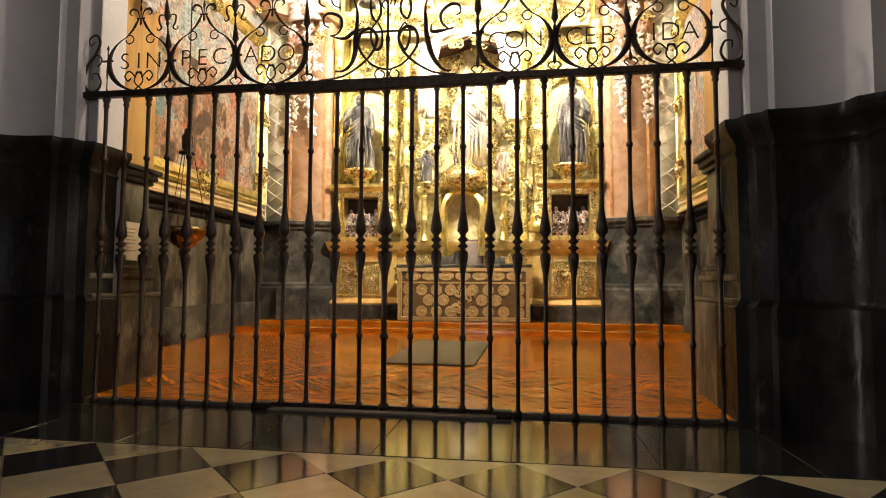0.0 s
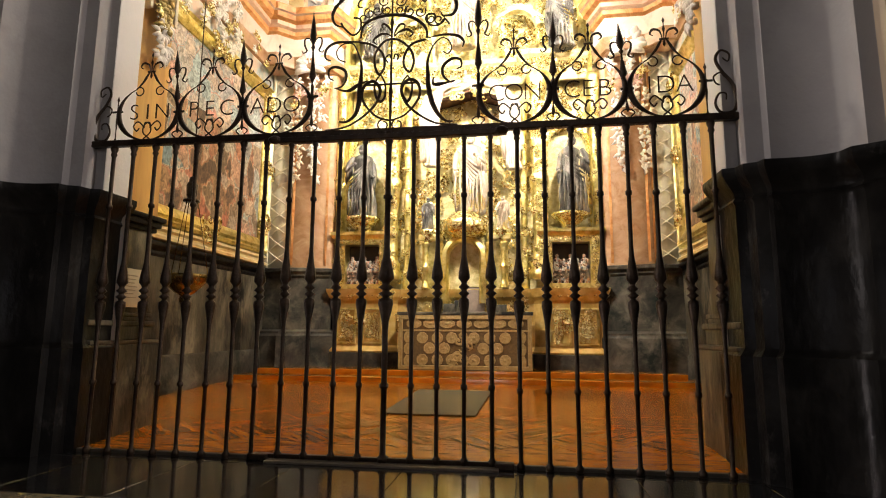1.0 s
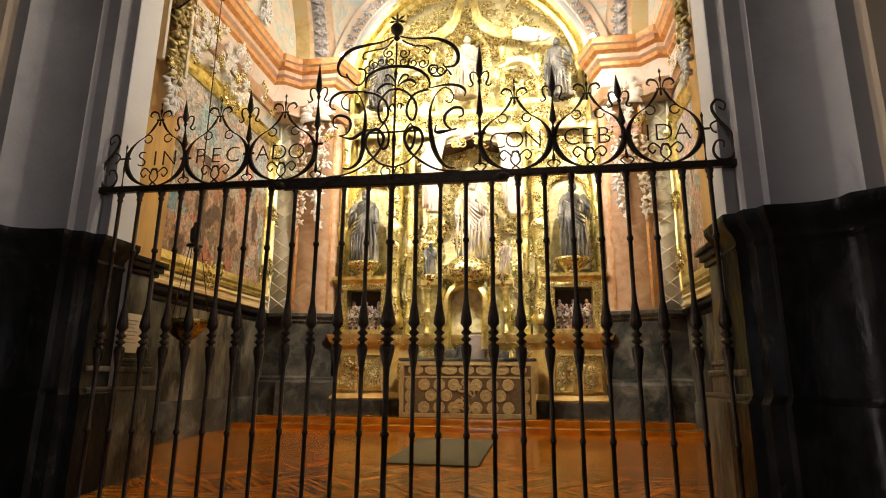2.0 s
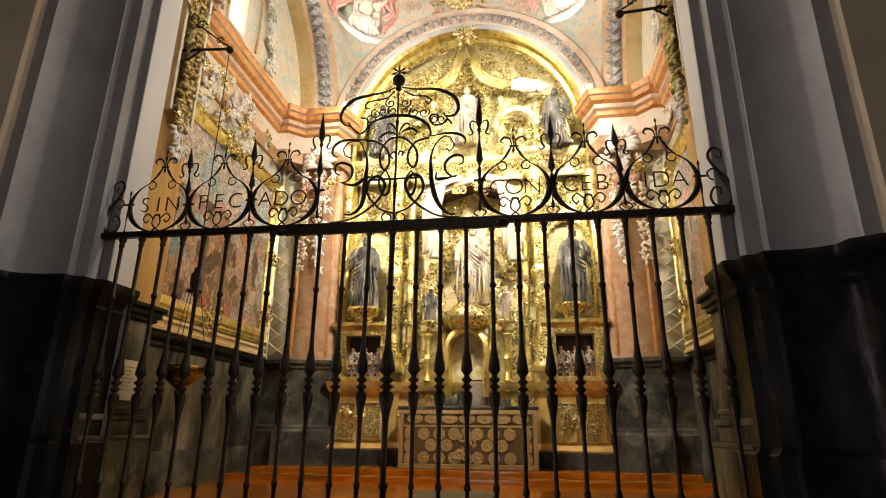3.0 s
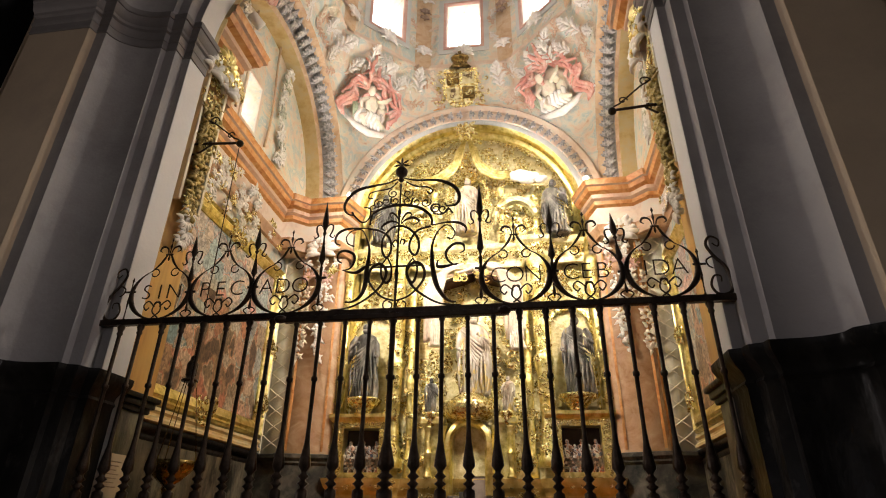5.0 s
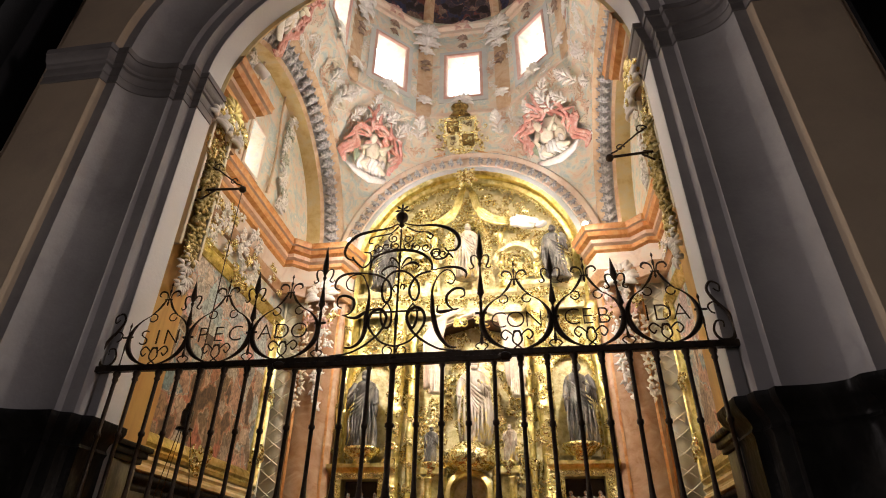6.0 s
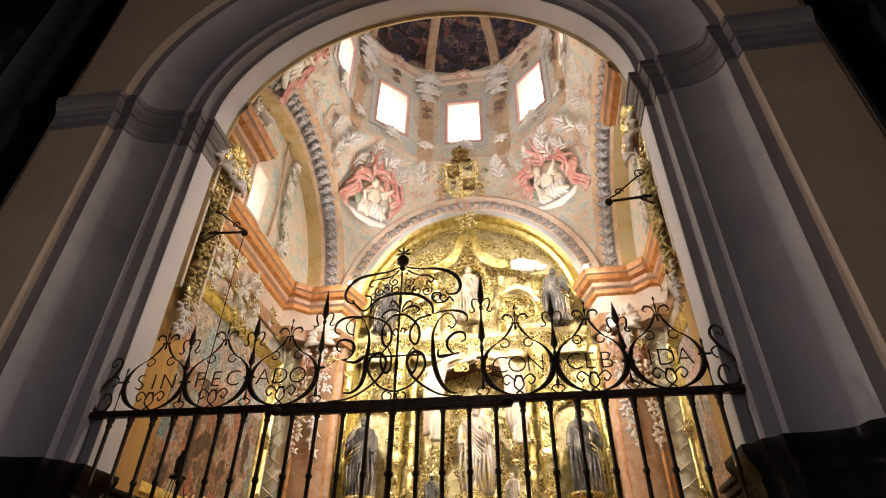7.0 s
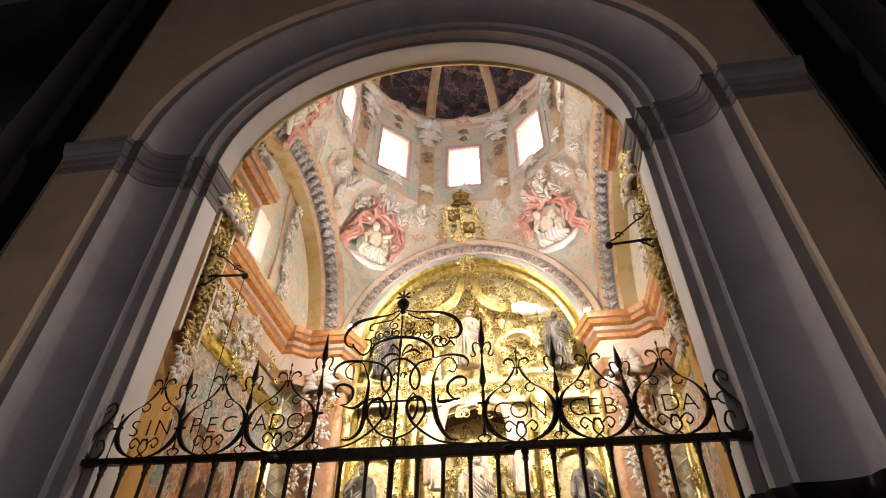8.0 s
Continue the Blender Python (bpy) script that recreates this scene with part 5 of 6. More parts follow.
for i in range(300):                      # upper storey, under the arch
    a, q = rnd.uniform(0.05, pi - 0.05), rnd.uniform(0.2, 1) ** 0.5
    x, z = AX + 2.1 * q * cos(a), 6.35 + 2.55 * q * sin(a)
    if (x - AX) ** 2 + (z - ZA) ** 2 > 2.1 ** 2 and z > ZA:
        continue
    carve(x, z, RY + 0.1, rnd.choice((0.35, 0.45, 0.55, 0.7, 0.95)))
for k in range(34):                       # beaded band under the arch
    a = pi * (k + 0.5) / 34
    carve(AX + 2.2 * cos(a), ZA + 2.18 * sin(a), RY + 0.02, 0.62)
rpart("arch_moulding", mesh_sweep([(AX - 2.3, ZA - 0.3)] + [(AX + 2.3 * cos(pi - pi * i / 40), ZA + 2.3 * sin(pi - pi * i / 40)) for i in range(41)] + [(AX + 2.3, ZA - 0.3)],
                                  [(-0.06, 0.0), (-0.06, -0.1), (0.0, -0.14), (0.08, -0.1), (0.1, 0.0)], lambda u, v, w: (u, RY + 0.04 + w, v)), GOLD)

vv, ff, base = [], [], 0
for me, m in extra:
    co = np.empty(len(me.vertices) * 3)
    me.vertices.foreach_get("co", co)
    mm = np.array(m)
    vv.append(co.reshape(-1, 3) @ mm[:3, :3].T + mm[:3, 3])
    ff += [[base + i for i in p.vertices] for p in me.polygons]
    base += len(me.vertices)
me = bpy.data.meshes.new("small_carving")
me.from_pydata(np.vstack(vv).tolist(), [], ff)
me.materials.append(CARVED)
me.polygons.foreach_set("use_smooth", [True] * len(me.polygons))
o = new("small_carving", me)
o.parent = retable
o.matrix_parent_inverse = INV
tagged(o, kind="stuff")

# tabernacle in the middle
tab = [(AX - 0.3, 1.5)] + [(AX + 0.3 * cos(pi - pi * i / 14), 2.35 + 0.3 * sin(pi - pi * i / 14)) for i in range(15)] + [(AX + 0.3, 1.5)]
rpart("tabernacle_arch", mesh_sweep(tab, [(-0.1, 0.0), (-0.1, -0.12), (-0.02, -0.16), (0.02, -0.1), (0.02, 0.1)], lambda u, v, w: (u, 10.2 + w, v)), GOLD)
rpart("tabernacle_back", boxm(AX - 0.32, AX + 0.32, 10.3, 10.36, 1.45, 2.68), GOLDPLAIN)
for s in (-1, 1):
    for dx in (0.45, 0.72):
        column(AX + s * dx, 1.78, 2.62, 0.05, 10.2)
    rpart("tabernacle_wing", boxm(*sorted((AX + s * 0.4, AX + s * 0.8)), 10.26, 10.45, 1.6, 2.7, bevel=0.02), GOLD)
    rpart("side_console", boxm(*sorted((AX + s * 0.42, AX + s * 0.86)), 10.12, 10.45, 2.66, 2.78, bevel=0.02), GOLD)
    bm = bmesh.new()
    lathe(bm, [(0.02, 0.0), (0.1, 0.05), (0.09, 0.1), (0.17, 0.2), (0.17, 0.24)], 16, (AX + s * 0.68, 10.2, 2.62))
    rpart("console", bm, CARVED, smooth=True)
bm = bmesh.new()
lathe(bm, [(0.12, 0.0), (0.3, 0.03), (0.42, 0.1), (0.46, 0.3), (0.4, 0.36), (0.34, 0.38), (0.3, 0.44), (0.22, 0.5)], 28, (AX + 0.02, 10.2, 2.68), ripple=lambda a, z: 1 + 0.05 * sin(14 * a))
rpart("statue_pedestal", bm, CARVED, "gold fringed pedestal", smooth=True)
# canopy with a dark underside over the middle statue
can = bmesh.new()
for s in (-1, 1):
    pts = [(AX + 0.1, 10.16, 5.6), (AX + 0.1 + s * 0.35, 10.18, 5.5), (AX + 0.1 + s * 0.86, 10.24, 5.36)]
    for a, b in zip(pts, pts[1:]):
        quad(can, a, b, (b[0], 10.6, b[2]), (a[0], 10.6, a[2]))
        quad(can, (a[0], a[1], a[2] - 0.055), (b[0], b[1], b[2] - 0.055), b, a)
        quad(can, (a[0], a[1], a[2] - 0.055), (a[0], 10.6, a[2] - 0.055), (b[0], 10.6, b[2] - 0.055), (b[0], b[1], b[2] - 0.055))
rpart("canopy", can, mat("dark_wood", [(0.05, 0.02, 0.008), (0.14, 0.06, 0.02)], 8, 0.5, bump=0.2, stretch=(1, 1, 4)), "dark brown wooden canopy")
for s in (-1, 1):
    bm = bmesh.new()
    tube(bm, [(AX + 0.1, 10.13, 5.64), (AX + 0.1 + s * 0.36, 10.15, 5.54), (AX + 0.1 + s * 0.92, 10.2, 5.39)], [0.03, 0.035, 0.04], 8)
    rpart("canopy_moulding", bm, FRESCOPINK, "pale rose moulding of the canopy", smooth=True)
    ob = rpart("canopy_scroll", carving(130 + s, 0.34, 0.24, 9), GOLD, smooth=True)
    ob.matrix_basis = pose(AX + 0.1 + s * 0.2, 10.12, 5.44)
    bm = bmesh.new()
    for k in range(7):
        x = AX + 0.1 + s * (0.62 + 0.05 * k)
        tube(bm, [(AX + 0.1 + s * 0.15, 10.05, 5.72), (AX + 0.1 + s * (0.5 + 0.04 * k), 10.06, 5.62 - 0.03 * k), (x, 10.12, 5.2), (x + s * 0.05 * sin(k), 10.2, 4.6 - 0.06 * k), (x + s * 0.03, 10.25, 4.2)], [0.02, 0.05, 0.055, 0.05, 0.03], 6)
    rpart("curtain", bm, FRESCOPINK, "pale pink carved curtain", smooth=True)
    # golden curtains of the upper storey
    bm = bmesh.new()
    for k in range(4):
        q = 0.045 * k
        tube(bm, [(AX + s * (0.03 + 0.3 * q), 10.35, 8.95), (AX + s * (0.1 + q), 10.3, 8.6), (AX + s * (0.16 + q), 10.27, 8.3), (AX + s * (0.3 + q), 10.26, 8.02 + q), (AX + s * (0.52 + 0.8 * q), 10.26, 7.86 + q), (AX + s * (0.75 + 0.4 * q), 10.28, 7.8 + 1.2 * q), (AX + s * 0.95, 10.32, 7.86 + q)],
             [0.02, 0.03, 0.034, 0.036, 0.034, 0.03, 0.02], 8)
    rpart("gilded_drapery", bm, GOLD, smooth=True)
bm = leaf_fan(3, 0.32, 9, 300)
o = rpart("arch_cartouche", bm, CARVED, smooth=True)
o.matrix_basis = pose(AX, 10.2, ZA + 2.15)
# upper niche
up = [(AX + 0.42 * cos(pi - pi * i / 14), 7.45 + 0.5 * sin(pi - pi * i / 14)) for i in range(15)]
rpart("upper_niche_arch", mesh_sweep(up, [(-0.06, 0.0), (-0.06, -0.08), (0.02, -0.11), (0.04, 0.0)], lambda u, v, w: (u, 10.4 + w, v)), CARVED)
for s in (-1, 1):
    vol = [(AX + s * (1.02 + 0.42 * cos(radians(165 - 150 * i / 16))), 6.75 + 0.5 * sin(radians(165 - 150 * i / 16))) for i in range(17)]
    rpart("pediment_volute", mesh_sweep(vol if s > 0 else vol[::-1], [(-0.09, 0.0), (-0.09, -0.12), (-0.03, -0.15), (0.03, -0.13), (0.05, 0.0)], lambda u, v, w: (u, 10.38 + w, v)), GOLDPLAIN, "pale gilded pediment scroll")
    for k in range(8):
        again(CARV[k % 6], pose(AX + s * (0.36 + 0.04 * (k % 3)), 10.25, 6.38 + 0.15 * k) @ Matrix.Diagonal((0.6, 0.6, 0.6, 1))).matrix_parent_inverse = INV
    column(AX + s * 0.72, 6.3, 7.6, 0.05, 10.36)
    column(AX + s * 1.45, 6.3, 7.35, 0.07, 10.35)
    for zz in (6.5, 6.75, 7.0, 7.25):
        again(CARV[int(zz * 4) % 6], pose(AX + s * 0.72, 10.22, zz) @ Matrix.Diagonal((0.6, 0.6, 0.6, 1))).matrix_parent_inverse = INV
        again(CARV[int(zz * 4 + 2) % 6], pose(AX + s * 1.45, 10.26, zz) @ Matrix.Diagonal((0.55, 0.55, 0.55, 1))).matrix_parent_inverse = INV
    bm = bmesh.new()
    rgc = random.Random(70 + s)
    for k in range(22):
        q = rgc.uniform(-1, 1)
        ball(bm, (0.32 * q, -0.06 - 0.08 * rgc.random(), 0.1 * rgc.uniform(-1, 1) - 0.12 * q), rgc.uniform(0.06, 0.12), (1.25, 0.8, 0.8), 9, 7)
    ob = rpart("carved_cloud", bm, STUCCO if s > 0 else CARVED, "white carved cloud" if s > 0 else "", smooth=True)
    ob.matrix_basis = pose(AX + s * 1.35, 10.3, 7.75)

# ---- statues ----
statue("saint_statue", 21, (AX - 1.98, 10.12, 3.1), 1.5, ROBE, "grey-robed carved saint on a gilded corbel", 12, -1, 0.4)
statue("saint_statue", 22, (AX + 2.0, 10.12, 3.1), 1.5, ROBE, "grey-robed carved saint on a gilded corbel", -12, 1, -0.4)
statue("virgin_statue", 23, (AX + 0.1, 10.2, 3.14), 1.62, ROBELIGHT, "central draped statue in pale grey and gold robes", 0, 1, 0.5)
statue("small_statue", 24, (AX - 0.68, 10.2, 2.85), 0.66, ROBE, "small dark-robed statue on a console", 10, 1)
statue("small_statue", 25, (AX + 0.72, 10.2, 2.85), 0.66, ROBELIGHT, "small pale gilded statue on a console", -10, -1)
statue("upper_statue", 26, (AX + 0.0, 10.28, 6.5), 1.4, ROBELIGHT, "pale lilac robed statue in the upper niche", 0, 1, 0.3)
statue("upper_statue", 27, (AX - 1.8, 10.2, 6.32), 1.25, ROBE, "dark grey robed statue below the golden arch", 20, -1, 0.8)
statue("upper_statue", 28, (AX + 1.85, 10.2, 6.32), 1.35, ROBE, "grey robed statue leaning by a bright cloud", -20, 1, -0.8)
statue("angel_statue", 29, (AX - 0.62, 10.25, 4.1), 0.8, FLESH, "pale gilded angel beside the niche", 20, 1, 0.6)
statue("angel_statue", 30, (AX + 0.95, 10.25, 4.0), 0.85, FLESH, "pale gilded angel beside the niche", -20, -1, -0.6)

# ---- altar ----
altar = thing("altar", (AX + 0.07, 9.85, 0.35), "altar with brown brocade frontal embroidered with gold medallions", "altar")
AI = altar.matrix_basis.inverted()


def apart_(name, bm, material, label="", smooth=False):
    ob = part(name, bm, material, altar, label, smooth)
    ob.matrix_parent_inverse = AI
    return ob


ax0, ax1, ay = AX - 1.07, AX + 1.2, 9.6
altar_body = apart_("body", boxm(ax0, ax1, ay, ay + 0.55, 0.34, 1.28, bevel=0.01), BROCADE)
apart_("mensa", boxm(ax0 - 0.03, ax1 + 0.03, ay - 0.04, ay + 0.6, 1.28, 1.33, bevel=0.01), GREYSTONE)
apart_("frontal_frame", mesh_sweep([(ax0, 0.36), (ax1, 0.36), (ax1, 1.27), (ax0, 1.27)], [(-0.0, 0.0), (0.0, -0.03), (-0.06, -0.035), (-0.07, 0.0)], lambda u, v, w: (u, ay + w, v), True), BROCADEGOLD)
apart_("frontal_band", boxm(ax0 + 0.06, ax1 - 0.06, ay - 0.012, ay, 1.0, 1.03), BROCADEGOLD)


def medallion(r):
    """A flat scalloped disc with a raised rim and a boss."""
    bm = bmesh.new()
    lathe(bm, [(r, 0.0), (r, 0.012), (r * 0.86, 0.018), (r * 0.8, 0.012), (r * 0.3, 0.012), (r * 0.22, 0.02), (0.002, 0.024)], 32, ripple=lambda a, z: 1 + 0.05 * abs(sin(4 * a)))
    bmesh.ops.rotate(bm, verts=bm.verts[:], cent=(0, 0, 0), matrix=Matrix.Rotation(pi / 2, 3, "X"))
    return bm


first_m = part("medallion", medallion(0.095), BROCADEGOLD, altar_body)
first_m.matrix_basis = pose(AX + 0.065 - 0.72, ay - 0.004, 0.89)
for z, xs in ((0.89, (-0.46, -0.215, 0.165, 0.43, 0.69)), (0.715, (-0.6, -0.34, 0.32, 0.56)), (0.52, (-0.72, -0.46, -0.215, 0.165, 0.43, 0.69))):
    for k, x in enumerate(xs):
        again(first_m, pose(AX + 0.065 + x, ay - 0.004, z, 0, 17 * k, 0))
for x in (-0.98, 0.98):
    for z in (0.5, 0.7, 0.9):
        again(first_m, pose(AX + 0.065 + x, ay - 0.004, z) @ Matrix.Diagonal((0.62, 1, 1.0, 1)))
o = apart_("centre_medallion", carving(91, 0.34, 0.5, 10), BROCADEGOLD, smooth=True)
o.matrix_basis = pose(AX + 0.065, ay, 0.7) @ Matrix.Diagonal((1.1, 0.4, 1.1, 1))
for k in range(7):
    again(first_m, pose(AX + 0.065 - 0.87 + 0.29 * k, ay - 0.004, 1.13) @ Matrix.Diagonal((1.35, 1, 0.82, 1)))
chair = thing("presider_chair", (AX + 0.2, 10.22, 0.35), "grey-brown upholstered chair back behind the altar", "chair")
o = part("backrest", boxm(-0.17, 0.17, -0.04, 0.03, 0.9, 1.45, bevel=0.06), CHAIRCLOTH, chair)
part("seat", boxm(-0.22, 0.22, -0.06, 0.06, 0.4, 0.5, bevel=0.02), CHAIRCLOTH, chair)
for x, w, h in ((-0.35, 0.2, 0.16), (0.55, 0.22, 0.14), (-0.15, 0.14, 0.22)):
    tagged(part("altar_box", boxm(AX + x, AX + x + w, 9.95, 10.1, 1.33, 1.33 + h, bevel=0.01), GREYSTONE), "grey box standing on the altar", "box", "boxes on the altar")

# ---- side paintings ----
def side_painting(s):
    x = AX + s * (WX - 0.005)
    th = thing("painting", (x, 8.0, 4.0), "large old figure painting in a carved gilded frame", "painting")
    inv = th.matrix_basis.inverted()

    def pp(name, bm, material, label="", smooth=False):
        ob = part(name, bm, material, th, label, smooth)
        ob.matrix_parent_inverse = inv
        return ob

    y0, y1, z0, z1 = (6.2, 9.62, 2.58, 5.42)
    pl = lambda u, v, w: (x - s * w, u, v)
    path = [(y0, z0), (y1, z0), (y1, z1), (y0, z1)]
    pp("frame", mesh_sweep(path, [(-0.08, 0.02), (-0.08, 0.06), (-0.02, 0.1), (0.06, 0.13), (0.1, 0.1), (0.14, 0.14), (0.18, 0.1), (0.2, 0.0)], pl, True), GOLD)
    pp("frame_base", mesh_sweep([(y0 - 0.6, z0 - 0.2), (y1 + 0.16, z0 - 0.2)], [(0.0, 0.06), (0.02, 0.12), (0.06, 0.13), (0.09, 0.09), (0.12, 0.09), (0.16, 0.15), (0.2, 0.15), (0.22, 0.0)], pl), SOFFIT, "ochre gilded base rail")
    bm = bmesh.new()
    quad(bm, pl(y0, z0, 0.03), pl(y1, z0, 0.03), pl(y1, z0 + 1.75, 0.03), pl(y0, z0 + 1.75, 0.03))
    pp("canvas_lower", bm, CANVAS, "crowd of dark red and brown figures")
    bm = bmesh.new()
    quad(bm, pl(y0, z0 + 1.75, 0.03), pl(y1, z0 + 1.75, 0.03), pl(y1, z1, 0.03), pl(y0, z1, 0.03))
    pp("canvas_upper", bm, CANVASSKY, "pale sky with floating figures")
    for k, (y, z) in enumerate(((7.85, z0 - 0.05), (7.85, z1 + 0.08), (y1 + 0.05, z0 + 0.3), (y1 + 0.05, z1 - 0.2), (y1 + 0.05, 4.0), (y0, 3.2))):
        ob = pp("frame_carving", carving(120 + k, 0.5, 0.4, 9), CARVED, smooth=True)
        ob.matrix_basis = Matrix.Translation(pl(y, z, 0.1)) @ pose(0, 0, 0, 0, 0, 90 if s < 0 else -90)


side_painting(-1)
side_painting(1)
# painted crests of stucco above the paintings, and swags on piers
for s, nm in ((-1, "west"), (1, "east")):
    face = pose(0, 0, 0, 0, 0, 90 if s < 0 else -90)
    fr = thing("stucco_cartouche", (AX + s * (WX - 0.02), 7.6, 6.0), "white and gilded stucco cartouche with leaves below the cornice", "stucco")
    inv = fr.matrix_basis.inverted()
    rg = random.Random(40 + s)
    for k in range(84):
        big = k < 56
        y = 7.55 + 0.85 * rg.uniform(-1, 1) if big else 5.7 + 3.75 * rg.random()
        dz = (5.55 if big else 5.95) + (1.0 if big else 0.5) * rg.random()
        ob = part("stucco_leaf", leaf_fan(200 + k, rg.uniform(0.08, 0.17) if big else 0.09, 7, 260), STUCCO if k % 3 else CARVED, fr, smooth=True)
        ob.matrix_parent_inverse = inv
        ob.matrix_basis = Matrix.Translation((AX + s * (WX - 0.08), y, dz)) @ face @ pose(0, 0, 0, 0, rg.uniform(0, 360), 0)
    # framed swag on the front corner pier
    sw = thing("gilded_swag", (AX + s * 2.7, 5.03, 5.6), "gilded swag of fruit in a moulded strip on the corner pier", "swag", "swags on the corner piers")
    for dx in (-0.2, 0.2):
        o = part("strip_moulding", boxm(dx - 0.024, dx + 0.024, -0.07, 0.02, -1.35, 0.5, bevel=0.012), TRELLIS, sw)
        o.matrix_basis = face
    o = part("fruit", swag(60 + s, 0.3, 1.5, 260), OLDGILT, sw, smooth=True)
    o.matrix_basis = face
    for k in range(5):
        o = part("swag_leaf", leaf_fan(66 + k, 0.16, 7, 180), STUCCO if k else CARVED, sw, smooth=True)
        o.matrix_basis = face @ pose(0.06 * (k % 2) - 0.03, -0.03, -1.3 - 0.12 * k, 0, 180, 0)
    for k in range(5):
        o = part("capital_leaf", leaf_fan(75 + k, 0.26, 8, 220, 0.4), (STUCCO, CARVED, GOLD)[k % 3], sw, smooth=True)
        o.matrix_basis = face @ pose(0.16 * (k - 2) * 0.8, -0.04, 0.5 + 0.14 * (k % 3))
    o = part("capital_scroll", carving(63 + s, 0.5, 0.6, 26, 0.5), CARVED, sw, smooth=True)
    o.matrix_basis = face @ pose(0, -0.02, 0.2)
    # swags on the far corner pier
    for dx, w in ((2.82, 0.26), (3.22, 0.32)):
        sg = tagged(part("silver_swag", swag(80 + int(dx * 10), w, 1.5, 90), STUCCO if dx < 3 else FLESH, smooth=True), "pale stucco swag on the pink pier", "swag", "swags on the piers")
        sg.matrix_basis = pose(AX + s * dx, 9.93, 5.3)
    cap = tagged(part("pier_capital", leaf_fan(88, 0.42, 11, 220), STUCCO, smooth=True), "white stucco shell capital on the pink pier", "capital", "pier capitals")
    cap.matrix_basis = pose(AX + s * 2.95, 9.88, 6.05)
    orn = thing("pier_ornament", (AX + s * 2.95, 9.92, 5.55), "white and rose stucco ornament on the pier", "stucco", "pier ornaments")
    rgo = random.Random(89)
    for k in range(14):
        o = part("stucco_leaf", leaf_fan(160 + k, rgo.uniform(0.1, 0.17), 7, 230), (STUCCO, ROSEFRAME, STUCCO, CARVED)[k % 4], orn, smooth=True)
        o.matrix_basis = pose(rgo.uniform(-0.32, 0.32), -0.02, rgo.uniform(-0.3, 0.3), 0, rgo.uniform(0, 360), 0)
    # leaves on the side arches
    bandw = thing("leaf_band", (AX + s * 3.1, YC, CORN), "band of silver stucco leaves along the side arch", "stucco band")
    lf = None
    for k in range(40):
        a = pi * (k + 0.5) / 40
        er, tg = Vector((0, -cos(a), sin(a))), Vector((0, sin(a), cos(a))) * (1 if a < pi / 2 else -1)
        nn = (Vector((-s * 0.65, 0, 0)) - er * 0.76).normalized()
        m = Matrix.Translation(Vector((-s * 0.08, 0, 0)) + er * 2.68 + nn * 0.01 - tg * 0.08) @ Matrix(((-nn).cross(tg), -nn, tg)).transposed().to_4x4()
        if lf is None:
            lf = part("leaf", leaf_fan(95, 0.2, 7, 150, 0.22), SILVER, bandw, smooth=True)
            lf.matrix_basis = m
        else:
            again(lf, m)
    # lunette stucco
    lun = thing("lunette_stucco", (AX + s * 3.48, 7.4, 8.4), "pale stucco garlands on the lunette wall", "stucco")
    rg = random.Random(17)
    for k in range(32):
        sd, f = (-1, 1)[k % 2], (k // 2) / 15
        yy = sd * (0.95 - 0.22 * sin(pi * f) + 0.25 * (1 - f)) + rg.uniform(-0.06, 0.06) - 0.2
        ob = part("garland_leaf", leaf_fan(240 + k, rg.uniform(0.12, 0.2), 6, 240), STUCCO if k % 5 else SAGEFRESCO, lun, smooth=True)
        ob.matrix_basis = Matrix.Translation((-s * 0.03, yy, -1.05 + 2.0 * f)) @ face @ pose(0, 0, 0, 0, rg.uniform(0, 360), 0)
    for sd in (-1, 1):
        bm = bmesh.new()
        tube(bm, [(sd * (0.55 + 0.06 * sin(5 * f)) - 0.2, -0.02, -1.2 + 2.4 * f) for f in [i / 12 for i in range(13)]], 0.022, 6)
        ob = part("panel_moulding", bm, DRUMPIL, lun, smooth=True)
        ob.matrix_basis = Matrix.Translation((-s * 0.02, 0, 0)) @ face
        ob = part("garland_volute", carving(140 + sd, 0.42, 0.5, 9), STUCCO, lun, smooth=True)
        ob.matrix_basis = Matrix.Translation((-s * 0.03, sd * 1.15 - 0.2, -1.0)) @ face

# ---- vault ornament ----
def vault_point(th, z):
    a = Vector(foot_point(th))
    o = Vector((*oct_point(th, DR), DZ))
    f = max(0.0, min(1.0, (z - a.z) / (DZ - a.z)))
    p = a.lerp(o, f)
    return p + Vector((p.x - AX, p.y - DC, 0)).normalized() * (0.096 * (DZ - a.z) * sin(pi * f))


def on_vault(th, z, lift=0.05):
    """A pose on the vault: local -y looks into the room, z runs up the surface."""
    p = vault_point(th, z)
    e = (vault_point(th + 0.02, z) - vault_point(th - 0.02, z)).normalized()
    u = (vault_point(th, z + 0.1) - vault_point(th, z - 0.1)).normalized()
    n = e.cross(u)
    c = Vector((AX, DC, 9.0)) - p
    if n.dot(c) > 0:
        n = -n
    x = u.cross(n) * -1
    x.normalize()
    u = n.cross(x) * -1
    m = Matrix((x, n, u)).transposed()
    if m.determinant() < 0:
        m = Matrix((-x, n, u)).transposed()
    return Matrix.Translation(p - n * lift) @ m.to_4x4()


